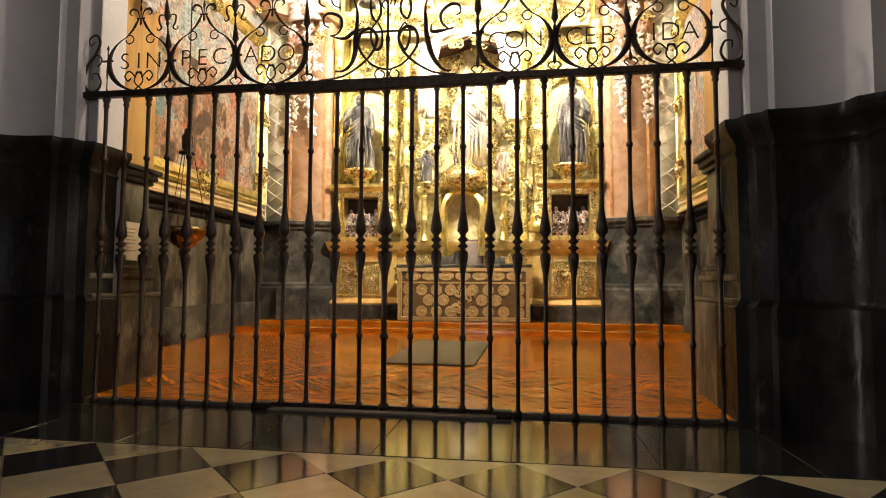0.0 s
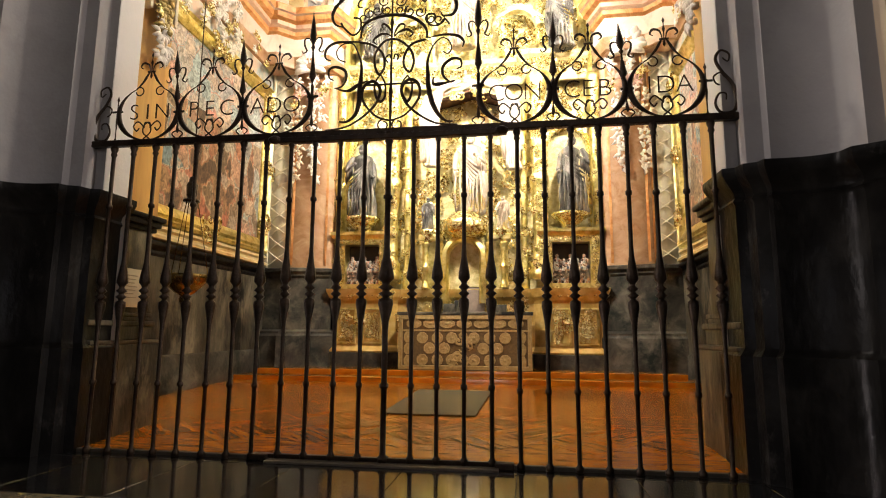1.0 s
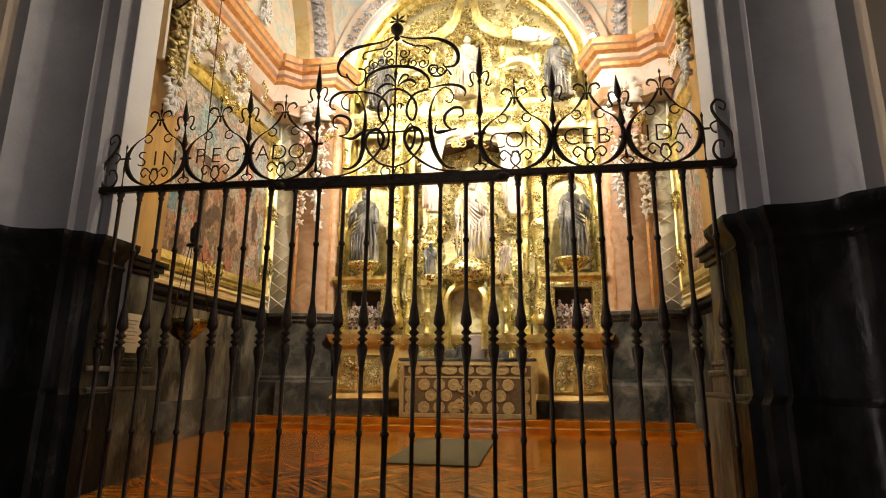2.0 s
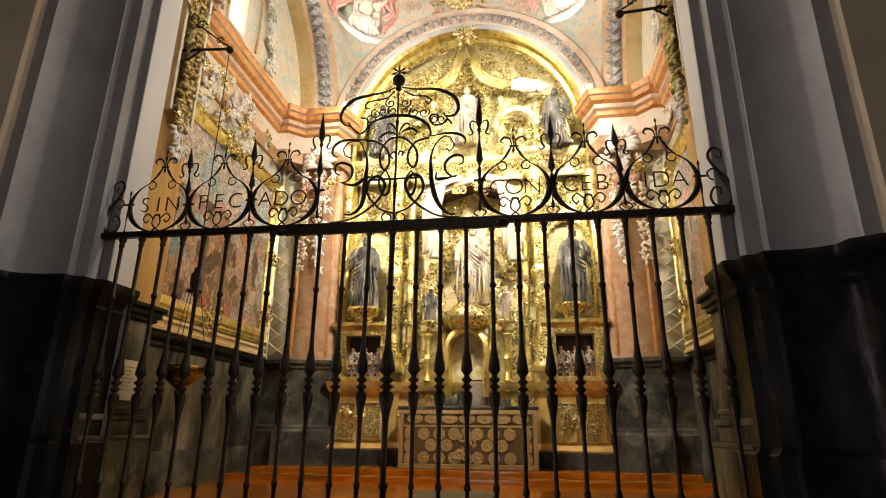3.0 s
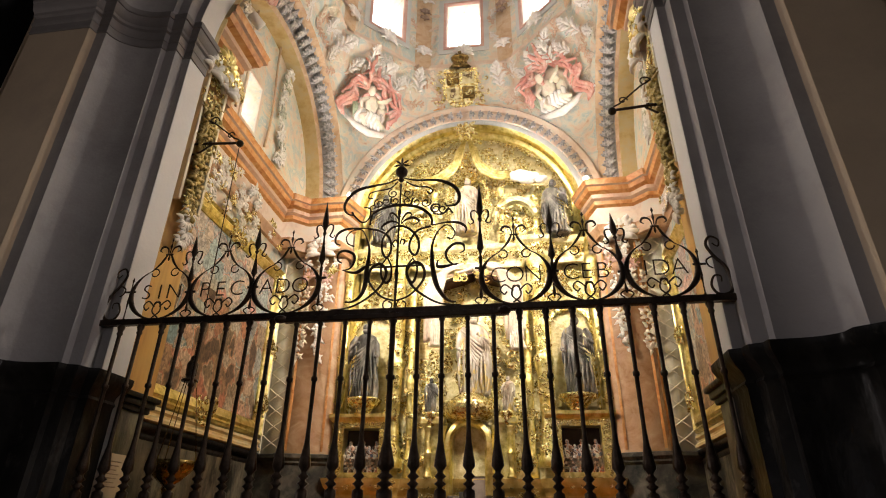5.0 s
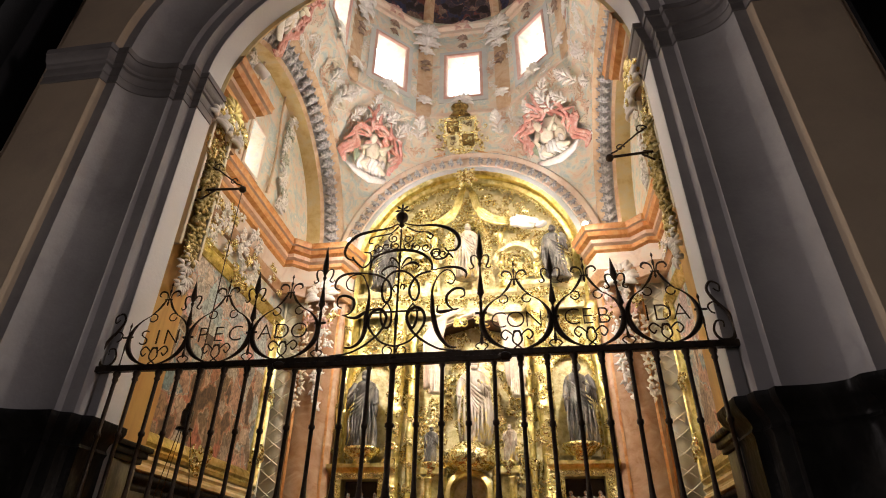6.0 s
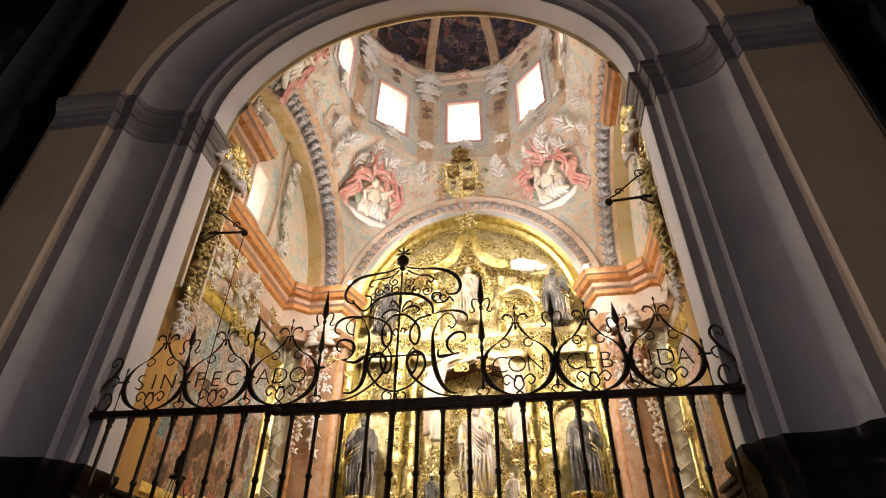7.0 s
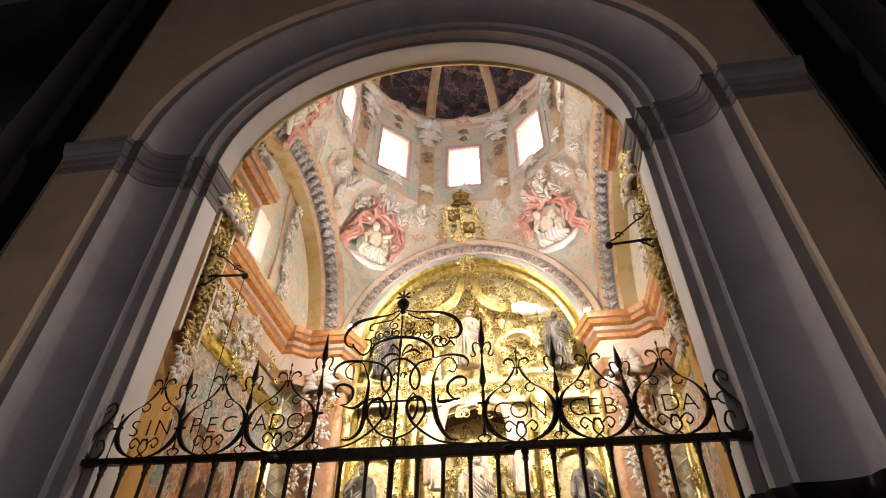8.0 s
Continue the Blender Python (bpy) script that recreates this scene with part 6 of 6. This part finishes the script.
def drapery_relief(seed, th, z, label):
    t = thing("painted_relief", (0, 0, 0), label, "relief", "pendentive reliefs")
    t.matrix_basis = on_vault(th, z, 0.11) @ Matrix.Diagonal((1.2, 0.85, 1.2, 1))
    rg = random.Random(seed)

    def folds(n, x0, x1, z0, z1, r, down):
        b = bmesh.new()
        for k in range(n):
            x, z, a = rg.uniform(x0, x1), rg.uniform(z0, z1), rg.uniform(0, 6.28)
            pts, rad = [], []
            for i in range(7):
                pts.append((x, -0.06 - 0.14 * sin(pi * i / 6) * rg.uniform(0.5, 1), z))
                rad.append(r * (0.3 + 0.8 * sin(pi * (i + 0.5) / 7)))
                a += rg.uniform(-0.9, 0.9)
                x, z = x + 0.085 * cos(a), z + 0.085 * sin(a) - down
            tube(b, pts, rad, 6)
        return b

    # a cloth drawn up over the figures, knotted at the top and falling in twisted ends at both sides
    b = folds(9, -0.3, 0.26, 0.3, 0.52, 0.036, 0.0)
    for k in range(5):
        pts, rad = [], []
        ph, rr = rg.uniform(0, 6.28), 0.42 + 0.04 * k
        a0, a1 = rg.uniform(178, 200), rg.uniform(-30, -4)
        for i in range(17):
            a = radians(a0 + (a1 - a0) * i / 16)
            w = rr - 0.03 + 0.06 * sin(1.7 * i + ph) + 0.05 * sin(2.3 * i)
            pts.append((w * 1.05 * cos(a), -0.04 - 0.07 * abs(sin(1.3 * i + ph)), 0.06 + w * sin(a)))
            rad.append(0.04 * (0.35 + 0.75 * abs(sin(0.9 * i + ph))) * (1 if 0 < i < 16 else 0.4))
        tube(b, pts, rad, 7)
    for sd, ln in ((1, 8), (-1, 6)):
        for k in range(3):
            x = sd * (0.44 + 0.06 * k)
            tube(b, [(x + 0.1 * sin(1.35 * i + 0.5 * k) + sd * 0.014 * i, -0.05 - 0.06 * abs(sin(1.3 * i + k)), 0.14 - 0.095 * i) for i in range(ln)],
                 [0.026 + 0.026 * abs(sin(1.2 * i + k)) for i in range(ln - 1)] + [0.01], 7)
    part("red_drapery", b, ROSE, t, "rose-red painted drapery", True)
    b = bmesh.new()
    ball(b, (0.0, 0.02, 0.06), 0.33, (1.05, 0.3, 1), 32, 20)
    ball(b, (-0.04, -0.1, 0.02), 0.17, (0.85, 0.6, 1.15), 14, 10)
    ball(b, (-0.12, -0.16, 0.28), 0.085, (0.9, 0.9, 1.15), 12, 9)
    ball(b, (0.17, -0.13, 0.12), 0.075, (0.9, 0.9, 1.1), 12, 9)
    ball(b, (0.2, -0.09, -0.06), 0.12, (0.9, 0.6, 1.1), 12, 9)
    for pts, r in (([(-0.14, -0.12, 0.14), (-0.28, -0.17, 0.04), (-0.22, -0.2, -0.1)], 0.05), ([(0.06, -0.14, 0.12), (0.2, -0.2, 0.2), (0.3, -0.16, 0.3)], 0.045),
                   ([(-0.08, -0.14, -0.12), (-0.2, -0.22, -0.24), (-0.06, -0.2, -0.36)], 0.07), ([(0.06, -0.14, -0.14), (0.2, -0.2, -0.25), (0.32, -0.14, -0.3)], 0.065)):
        tube(b, pts, [r, r * 0.95, r * 0.55], 9)
    part("pale_figure", b, FLESH, t, "pale cream figure", True)
    b = bmesh.new()
    for k in range(7):
        x = -0.3 + 0.08 * k
        tube(b, [(x, -0.1, -0.02 - 0.03 * (k % 3)), (x + 0.06, -0.19, -0.14), (x + 0.02, -0.18, -0.28), (x + 0.1, -0.1, -0.4)], [0.03, 0.05, 0.05, 0.02], 7)
    part("white_cloth", b, STUCCO, t, "white painted cloth", True)
    b = bmesh.new()
    for k in range(4):
        x = -0.4 + 0.05 * k
        tube(b, [(x, -0.08, 0.02), (x + 0.04, -0.15, -0.14), (x + 0.12, -0.1, -0.3)], [0.025, 0.045, 0.02], 7)
    part("green_drapery", b, SAGE, t, "sage green drapery", True)
    bm = bmesh.new()
    tube(bm, [(-0.5, -0.05, -0.3), (-0.25, -0.16, -0.42), (0.05, -0.17, -0.48), (0.34, -0.12, -0.42), (0.5, -0.05, -0.3)], [0.025, 0.06, 0.075, 0.06, 0.02], 9)
    part("relief_ledge", bm, STUCCO, t, "white curved ledge", True)


def spray(seed, h):
    """A slim upright spray of small lobed leaves."""
    rg = random.Random(seed)
    bm = bmesh.new()
    tube(bm, [(0, -0.01, -h / 2), (0.02, -0.03, 0), (0, -0.01, h / 2)], 0.012, 6)
    for k in range(16):
        f = k / 15
        sd = 1 if k % 2 else -1
        z, ln = -h / 2 + h * f, h * 0.3 * (0.45 + 0.55 * sin(pi * f)) * rg.uniform(0.7, 1.15)
        a = radians(rg.uniform(10, 70))
        tube(bm, [(0, -0.02, z), (sd * ln * 0.5 * cos(a), -0.05, z + ln * 0.5 * sin(a)), (sd * ln * cos(a), -0.035, z + ln * sin(a)), (sd * ln * 0.95 * cos(a) - sd * 0.02, -0.03, z + ln * sin(a) + 0.03)], [0.008, 0.02, 0.016, 0.004], 5)
    return bm


drapery_relief(5, radians(133), 9.68, "painted stucco relief with rose drapery on a pendentive")
drapery_relief(6, radians(50), 9.78, "painted stucco relief with rose drapery on a pendentive")
drapery_relief(7, radians(212), 9.9, "painted stucco relief with rose drapery above the entrance arch")
drapery_relief(8, radians(-32), 9.9, "painted stucco relief with rose drapery above the entrance arch")
arms = thing("coat_of_arms", (0, 0, 0), "gilded crowned coat of arms on the vault", "coat of arms")
arms.matrix_basis = on_vault(radians(92), 10.27, 0.04) @ Matrix.Diagonal((1.3, 1.0, 1.2, 1))
bm = bmesh.new()
ol = [(-0.3, 0.38), (0.3, 0.38), (0.32, -0.1), (0.2, -0.34), (0, -0.44), (-0.2, -0.34), (-0.32, -0.1)]
f0 = bm.faces.new([bm.verts.new((x, -0.02, z)) for x, z in ol])
ex = bmesh.ops.extrude_face_region(bm, geom=[f0])
bmesh.ops.translate(bm, verts=[v for v in ex["geom"] if isinstance(v, bmesh.types.BMVert)], vec=(0, -0.08, 0))
part("shield", bm, CARVED, arms)
for x, z in ((-0.14, 0.18), (0.14, 0.18), (-0.14, -0.12), (0.14, -0.12)):
    part("quarter", boxm(x - 0.11, x + 0.11, -0.13, -0.1, z - 0.12, z + 0.12, bevel=0.02), GOLDPLAIN if x * z > 0 else BRASS, arms)
    o = part("charge", carving(int(150 + 30 * x + 90 * z), 0.15, 0.17, 7), BROCADE if x * z > 0 else CARVED, arms, smooth=True)
    o.matrix_basis = pose(x, -0.13, z)
for s in (-1, 1):
    o = part("mantling", carving(140 + s, 0.3, 0.9, 26, 0.6), CARVED, arms, smooth=True)
    o.matrix_basis = pose(s * 0.38, 0, 0)
    bm = bmesh.new()
    for k in range(3):
        tube(bm, [(s * 0.3, -0.03, -0.35), (s * (0.5 + 0.05 * k), -0.04, -0.42 - 0.03 * k), (s * (0.58 + 0.1 * k), -0.03, -0.6 + 0.03 * k)], [0.025, 0.02, 0.008], 6)
    part("ribbon", bm, OCHRE, arms, smooth=True)
bm = bmesh.new()
lathe(bm, [(0.2, 0.0), (0.15, 0.04), (0.13, 0.12), (0.16, 0.16), (0.17, 0.2), (0.1, 0.26), (0.03, 0.28)], 14, (0, -0.1, 0.4), ripple=lambda a, z: 1 + 0.08 * sin(8 * a))
ball(bm, (0, -0.1, 0.71), 0.035)
part("crown", bm, BRASS, arms, "dark gold crown", True)


def plume(seed, h):
    """A full upright plume: pairs of broad curling leaves on a short stem, a small fan at its tip."""
    rg = random.Random(seed)
    bm = bmesh.new()
    for k in range(9):
        f = k / 8
        for sd in (-1, 1):
            z, ln = -h / 2 + h * 0.85 * f, h * 0.34 * (0.55 + 0.6 * sin(pi * (0.15 + 0.75 * f))) * rg.uniform(0.75, 1.15)
            a = radians(rg.uniform(15, 55) + 25 * f)
            tube(bm, [(0, -0.03, z), (sd * ln * 0.4 * cos(a), -0.08, z + ln * 0.4 * sin(a)), (sd * ln * 0.85 * cos(a), -0.07, z + ln * 0.8 * sin(a)), (sd * ln * cos(a), -0.03, z + ln * 0.7 * sin(a))],
                 [h * 0.025, h * 0.055, h * 0.05, h * 0.015], 6, 0.7)
    for k in range(5):
        a = radians(30 + 30 * k)
        tube(bm, [(0, -0.04, h * 0.36), (h * 0.1 * cos(a), -0.09, h * 0.36 + h * 0.1 * sin(a)), (h * 0.18 * cos(a), -0.05, h * 0.36 + h * 0.17 * sin(a))], [h * 0.03, h * 0.045, h * 0.012], 6, 0.7)
    return bm


flo = part("stucco_spray", plume(150, 0.56), STUCCO, smooth=True)
tagged(flo, "white stucco leaf spray on the vault", "stucco", "leaf sprays on the vault")
spots = [(114, 10.5), (73, 10.5), (138, 10.38), (45, 10.4), (131, 10.42), (53, 10.42), (155, 10.5), (29, 10.5), (146, 10.3), (38, 10.32), (123, 10.3), (60, 10.3), (160, 10.1), (22, 10.1), (168, 10.45), (14, 10.45), (140, 10.62), (42, 10.62)]
for i, (a, z) in enumerate(spots):
    m = on_vault(radians(a), z, 0.07) @ pose(0, 0, 0, 0, (0 if i < 2 else (i * 47) % 100 - 50), 0) @ Matrix.Diagonal((*([1.0 if i < 8 else 0.75] * 3), 1))
    if i == 0:
        flo.matrix_basis = m
    else:
        o = flo.copy()
        scene.collection.objects.link(o)
        o.matrix_basis = m
# finer leaves over the pendentives
rg = random.Random(77)
tufts = [part("vault_tuft", spray(300 + k, 0.3 + 0.03 * k), mt, vault, smooth=True) for k, mt in enumerate((FRESCOPINK, FLESH, PALEROSE, STUCCO))]
n = 0
while n < 110:
    a, z = radians(rg.uniform(-25, 205)), rg.uniform(8.3, 10.65)
    if z < foot_point(a)[2] + 0.12 or min(abs(a - radians(131)), abs(a - radians(49))) < 0.2 and z < 10.3 or abs(a - radians(92)) < 0.17:
        continue
    m = on_vault(a, z, 0.02) @ pose(0, 0, 0, 0, rg.uniform(0, 360), 0) @ Matrix.Diagonal((1, 0.3, 1, 1))
    if n < 4:
        tufts[n].matrix_basis = m
    else:
        again(tufts[rg.randrange(4)], m)
    n += 1
for k in range(8):
    th = k * pi / 4
    face = Matrix.Rotation(th - pi / 2, 4, "Z")
    for i in range(9):
        u, z = rg.uniform(-0.78, 0.78), rg.uniform(10.85, 13.6)
        if abs(u) < 0.66 and 11.1 < z < 13.0:
            u = 0.72 * (1 if u > 0 else -1)
        o = again(tufts[rg.randrange(4)], Matrix.Translation(Vector((AX, DC, z)) + face @ Vector((u, DR - 0.01, 0))) @ face @ pose(0, 0, 0, 0, rg.uniform(0, 360), 0) @ Matrix.Diagonal((0.8, 0.4, 0.8, 1)), drum)
# drum ornament: leaf capitals, medallions and small crests
for k in range(8):
    th = k * pi / 4 + pi / 8
    d2 = Vector((cos(th), sin(th), 0))
    face = Matrix.Rotation(th - pi / 2, 4, "Z")
    e = Vector((AX, DC, 0)) + d2 * (DR / cos(pi / 8) - 0.12)
    for z, r, sd in ((13.62, 0.5, 160), (13.2, 0.46, 161), (12.92, 0.3, 165), (12.5, 0.2, 162), (12.28, 0.17, 163), (11.15, 0.3, 164)):
        o = part("pilaster_leaves", leaf_fan(sd, r * 0.8, 9, 210), STUCCO if z > 12.8 or z < 12 else BROWNROSE, drum, smooth=True)
        o.matrix_basis = Matrix.Translation(e + Vector((0, 0, z))) @ face
    th2 = k * pi / 4
    d3 = Vector((cos(th2), sin(th2), 0))
    f3 = Matrix.Rotation(th2 - pi / 2, 4, "Z")
    for z, r, mt in ((13.86, 0.34, ROSEFRAME), (13.4, 0.2, BROWNROSE), (13.1, 0.17, BROWNROSE), (11.1, 0.34, STUCCO)):
        o = part("face_rosette", leaf_fan(170, r * 0.8, 9, 240), mt, drum, smooth=True)
        o.matrix_basis = Matrix.Translation(Vector((AX, DC, z)) + d3 * (DR - 0.02)) @ f3
# relief leaves round the altarpiece arch
for k in range(40):
    a = pi * (k + 0.5) / 40
    if k == 0:
        lf = part("band_leaf", leaf_fan(180, 0.15, 5, 150, 0.25), SILVER, endw, smooth=True)
        lf.matrix_basis = pose(AX + (RA + 0.28) * cos(a), 10.17, ZA + (RA + 0.28) * sin(a), 0, 90 - math.degrees(a), 0)
    else:
        o = again(lf, pose(AX + (RA + 0.28) * cos(a), 10.17, ZA + (RA + 0.28) * sin(a), 0, (90 - math.degrees(a)) + (90 if a < pi / 2 else -90), 0))

# ---- brackets, hanging lamp, spotlights, plaque, rug ----
def bracket(s, label):
    b = thing("lamp_bracket", (AX + s * 2.72, 4.93, 5.07), label, "bracket", "wall brackets")
    lines = [([(0, 0, 0), (-s * 0.58, 0.05, 0)], 0.016), ([(-s * 0.02, 0, 0.42), (-s * 0.25, 0.02, 0.28), (-s * 0.5, 0.04, 0.07), (-s * 0.56, 0.05, 0.05)], 0.01),
             ([(-s * 0.0, 0, -0.16), (-s * 0.12, 0.01, -0.12), (-s * 0.24, 0.02, -0.02), (-s * 0.18, 0.02, 0.02)], 0.012)]
    bm = bmesh.new()
    for p, r in lines:
        tube(bm, p, r, 7)
    for cx, cz, r in ((-s * 0.2, -0.02, 0.06), (-s * 0.46, 0.1, 0.05), (-s * 0.2, 0.34, 0.07), (-s * 0.1, 0.42, 0.05)):
        tube(bm, [(cx + r * (1 - f / 18) * cos(f * 0.5), 0.02, cz + r * (1 - f / 18) * sin(f * 0.5)) for f in range(15)], 0.008, 5)
    part("arm", bm, IRON, b, smooth=True)
    bm = bmesh.new()
    ball(bm, (-s * 0.58, 0.05, -0.01), 0.045)
    part("pulley", bm, IRON, b, smooth=True)


bracket(-1, "black iron scroll bracket holding the lamp chain")
bracket(1, "black iron scroll bracket on the corner pier")
lampx, lampy = AX - 2.14, 4.98
hl = thing("hanging_lamp", (lampx, lampy, 1.36), "brass sanctuary lamp hanging on thin chains with a dark bell cap", "lamp")
bm = bmesh.new()
tube(bm, [(0, 0, 1.14), (0, 0, 3.7)], 0.006, 6)
part("chain", bm, IRON, hl)
bm = bmesh.new()
lathe(bm, [(0.01, 0.26), (0.03, 0.24), (0.035, 0.2), (0.055, 0.17), (0.05, 0.06), (0.035, 0.03), (0.075, 0.02), (0.08, 0.0)], 14, (0, 0, 0.88))
part("cap", bm, IRON, hl, smooth=True)
for k in range(3):
    a = k * 2.1 + 0.4
    bm = bmesh.new()
    tube(bm, [(0.06 * cos(a), 0.06 * sin(a), 0.89), (0.2 * cos(a), 0.2 * sin(a), 0.15)], 0.004, 5)
    part("hanging_chain", bm, BRASS, hl)
bm = bmesh.new()
lathe(bm, [(0.015, -0.16), (0.03, -0.14), (0.05, -0.1), (0.04, -0.06), (0.09, -0.03), (0.16, 0.04), (0.21, 0.1), (0.22, 0.14), (0.2, 0.14), (0.16, 0.07), (0.04, 0.02)], 22, (0, 0, 0.02), ripple=lambda a, z: 1 + 0.03 * sin(9 * a))
part("bowl", bm, BRASS, hl, smooth=True)
for s in (-1, 1):
    sp = thing("spotlight", (AX + s * 2.9, 5.72, 8.2), "small white cylinder spotlight on the cornice", "spotlight", "spotlights")
    to = Vector((AX, 10.4, 5.4)) - Vector(sp.location)
    sp.rotation_euler = to.to_track_quat("Z", "Y").to_euler()
    bm = bmesh.new()
    lathe(bm, [(0.075, 0.0), (0.085, 0.02), (0.085, 0.24), (0.078, 0.24), (0.07, 0.2)], 16)
    part("housing", bm, HOUSING, sp, smooth=True)
    bm = bmesh.new()
    lathe(bm, [(0.07, 0.2), (0.05, 0.215), (0.001, 0.22)], 14)
    part("lens", bm, BULB, sp, "lit lens")
    bm = bmesh.new()
    tube(bm, [(0, 0.0, 0.02), (0, -0.35, -0.3), (0, -0.6, -0.55)], 0.015, 6)
    part("stem", bm, HOUSING, sp)
    ul = thing("cornice_lamp", (AX + s * 2.45, 9.75, 7.14), "small lit lamp resting on the pier cornice", "lamp", "cornice lamps")
    bm = bmesh.new()
    lathe(bm, [(0.06, 0.0), (0.06, 0.03), (0.04, 0.05), (0.05, 0.12)], 12)
    part("lamp_base", bm, HOUSING, ul)
    bm = bmesh.new()
    ball(bm, (0, 0, 0.17), 0.055)
    part("bulb", bm, BULB, ul, "glowing bulb", True)
pq = thing("notice_plaque", (AX - 2.69, 4.91, 1.4), "yellowed paper notice mounted on the stone jamb", "notice")
part("sheet", boxm(-0.01, 0.02, -0.2, 0.2, -0.19, 0.18, bevel=0.003), PAPER, pq)
for k in range(7):
    part("text_line", boxm(0.02, 0.0225, -0.13, 0.1 - 0.02 * (k % 3), 0.11 - 0.035 * k, 0.12 - 0.035 * k), INK, pq)
rug = tagged(part("rug", boxm(-0.52, 0.52, -0.95, 0.95, 0.0, 0.012, bevel=0.004), RUG), "flat grey-green rug on the parquet", "rug")
rug.matrix_basis = pose(AX + 0.06, 7.15, rise(7.15) + 0.008, math.degrees(math.atan(0.035)), 0, -2)

# ---- floor pieces ----
def tile_mesh(name, pts, z0, z1, material, parent, cut=0.003):
    """A thin piece with a small chamfer, from its plan outline."""
    bm = bmesh.new()
    c = Vector((sum(p[0] for p in pts) / len(pts), sum(p[1] for p in pts) / len(pts)))
    lo = [bm.verts.new((*p, z0)) for p in pts]
    mid = [bm.verts.new((*p, z1 - cut * 0.7)) for p in pts]
    hi = []
    for p in pts:
        q = Vector(p) + (c - Vector(p)).normalized() * cut
        hi.append(bm.verts.new((q.x, q.y, z1)))
    for a, b in ((lo, mid), (mid, hi)):
        for i in range(len(pts)):
            j = (i + 1) % len(pts)
            bm.faces.new((a[i], a[j], b[j], b[i]))
    bm.faces.new(hi)
    return part(name, bm, material, parent, smooth=False)


D = 0.3235
g = 0.003
dia = [(-D + g, 0), (0, -D + g), (D - g, 0), (0, D - g)]
bt = wt = None
for i in range(-8, 9):
    for j in range(0, 9):
        xb, yb = -2.0 + 2 * D * i, 2.915 - 2 * D * j
        if bt is None:
            bt = tile_mesh("tile", dia, -0.012, 0.0, TILEB, floor_nave)
            bt.matrix_basis = pose(xb, yb, 0)
            wt = tile_mesh("tile", dia, -0.012, 0.0, TILEW, floor_nave)
            wt.matrix_basis = pose(xb + D, yb - D, 0)
            tri = tile_mesh("edge_tile", [(-D + g, -g), (0, -D + g), (D - g, -g)], -0.012, 0.0, TILEW, floor_nave)
            tri.matrix_basis = pose(xb + D, yb + D, 0)
        else:
            again(bt, pose(xb, yb, 0))
            again(wt, pose(xb + D, yb - D, 0))
            if j == 0:
                again(tri, pose(xb + D, yb + D, 0))
sl = None
for i in range(-5, 6):
    for j, (y0, y1) in enumerate(((3.245, 4.2), (4.206, 4.36))):
        w = 0.82
        x0 = -1.3 + w * i + 0.3 * j
        pts = [(-w / 2 + 0.002, 0.002), (w / 2 - 0.002, 0.002), (w / 2 - 0.002, y1 - y0 - 0.002), (-w / 2 + 0.002, y1 - y0 - 0.002)]
        o = tile_mesh("slab", pts, -0.012, 0.0, SLAB, floor_nave)
        o.matrix_basis = pose(x0, y0, 0)
# parquet laid diagonally in blocks of five strips
st, rest = None, []
tilt = math.degrees(math.atan(0.035))
count = 0
BL = 0.56
for a in range(-9, 10):
    for b in range(-9, 10):
        cx = AX + (a - b) * BL * 0.7071
        cy = 6.7 + (a + b) * BL * 0.7071
        if not (4.78 < cy < 8.75 and abs(cx - AX) < 3.7):
            continue
        for k in range(5):
            off = (k - 2) * BL / 5
            ang_ = 45 if (a + b) % 2 else -45
            ox, oy = -sin(radians(ang_)) * off, cos(radians(ang_)) * off
            px_, py_ = cx + ox, cy + oy
            m = pose(px_, py_, rise(py_), tilt, 0, 0) @ pose(0, 0, 0, 0, 0, ang_)
            if st is None:
                st = tile_mesh("strip", [(-BL / 2 + 0.0004, -BL / 10 + 0.0004), (BL / 2 - 0.0004, -BL / 10 + 0.0004), (BL / 2 - 0.0004, BL / 10 - 0.0004), (-BL / 2 + 0.0004, BL / 10 - 0.0004)], -0.004, 0.002, WOODFLOOR, floor_chapel, 0.0008)
                st.matrix_basis = m
            elif count < 300:
                again(st, m)
            else:
                rest.append(m)
            count += 1
bm = bmesh.new()
for m in rest:
    vs = [bm.verts.new(m @ Vector((x * (BL / 2 - 0.001), y * (BL / 10 - 0.001), 0.002))) for x, y in ((-1, -1), (1, -1), (1, 1), (-1, 1))]
    bm.faces.new(vs)
tagged(part("far_strip", bm, WOODFLOOR, floor_chapel, smooth=False), kind="stuff")
# the rest of the checkered nave floor, out of sight
for mt, sh in ((TILEB, 0.0), (TILEW, D)):
    bm = bmesh.new()
    for i in range(-11, 13):
        for j in range(0, 14):
            if -8 <= i <= 8 and j < 9:
                continue
            x, y = -2.0 + 2 * D * i + sh, 2.915 - 2 * D * j - sh
            if -8.6 < x < 6.6 and y > -5.6:
                bm.faces.new([bm.verts.new((x + a, y + b, 0.0)) for a, b in dia])
    tagged(part("far_tile", bm, mt, floor_nave, smooth=False), kind="stuff")
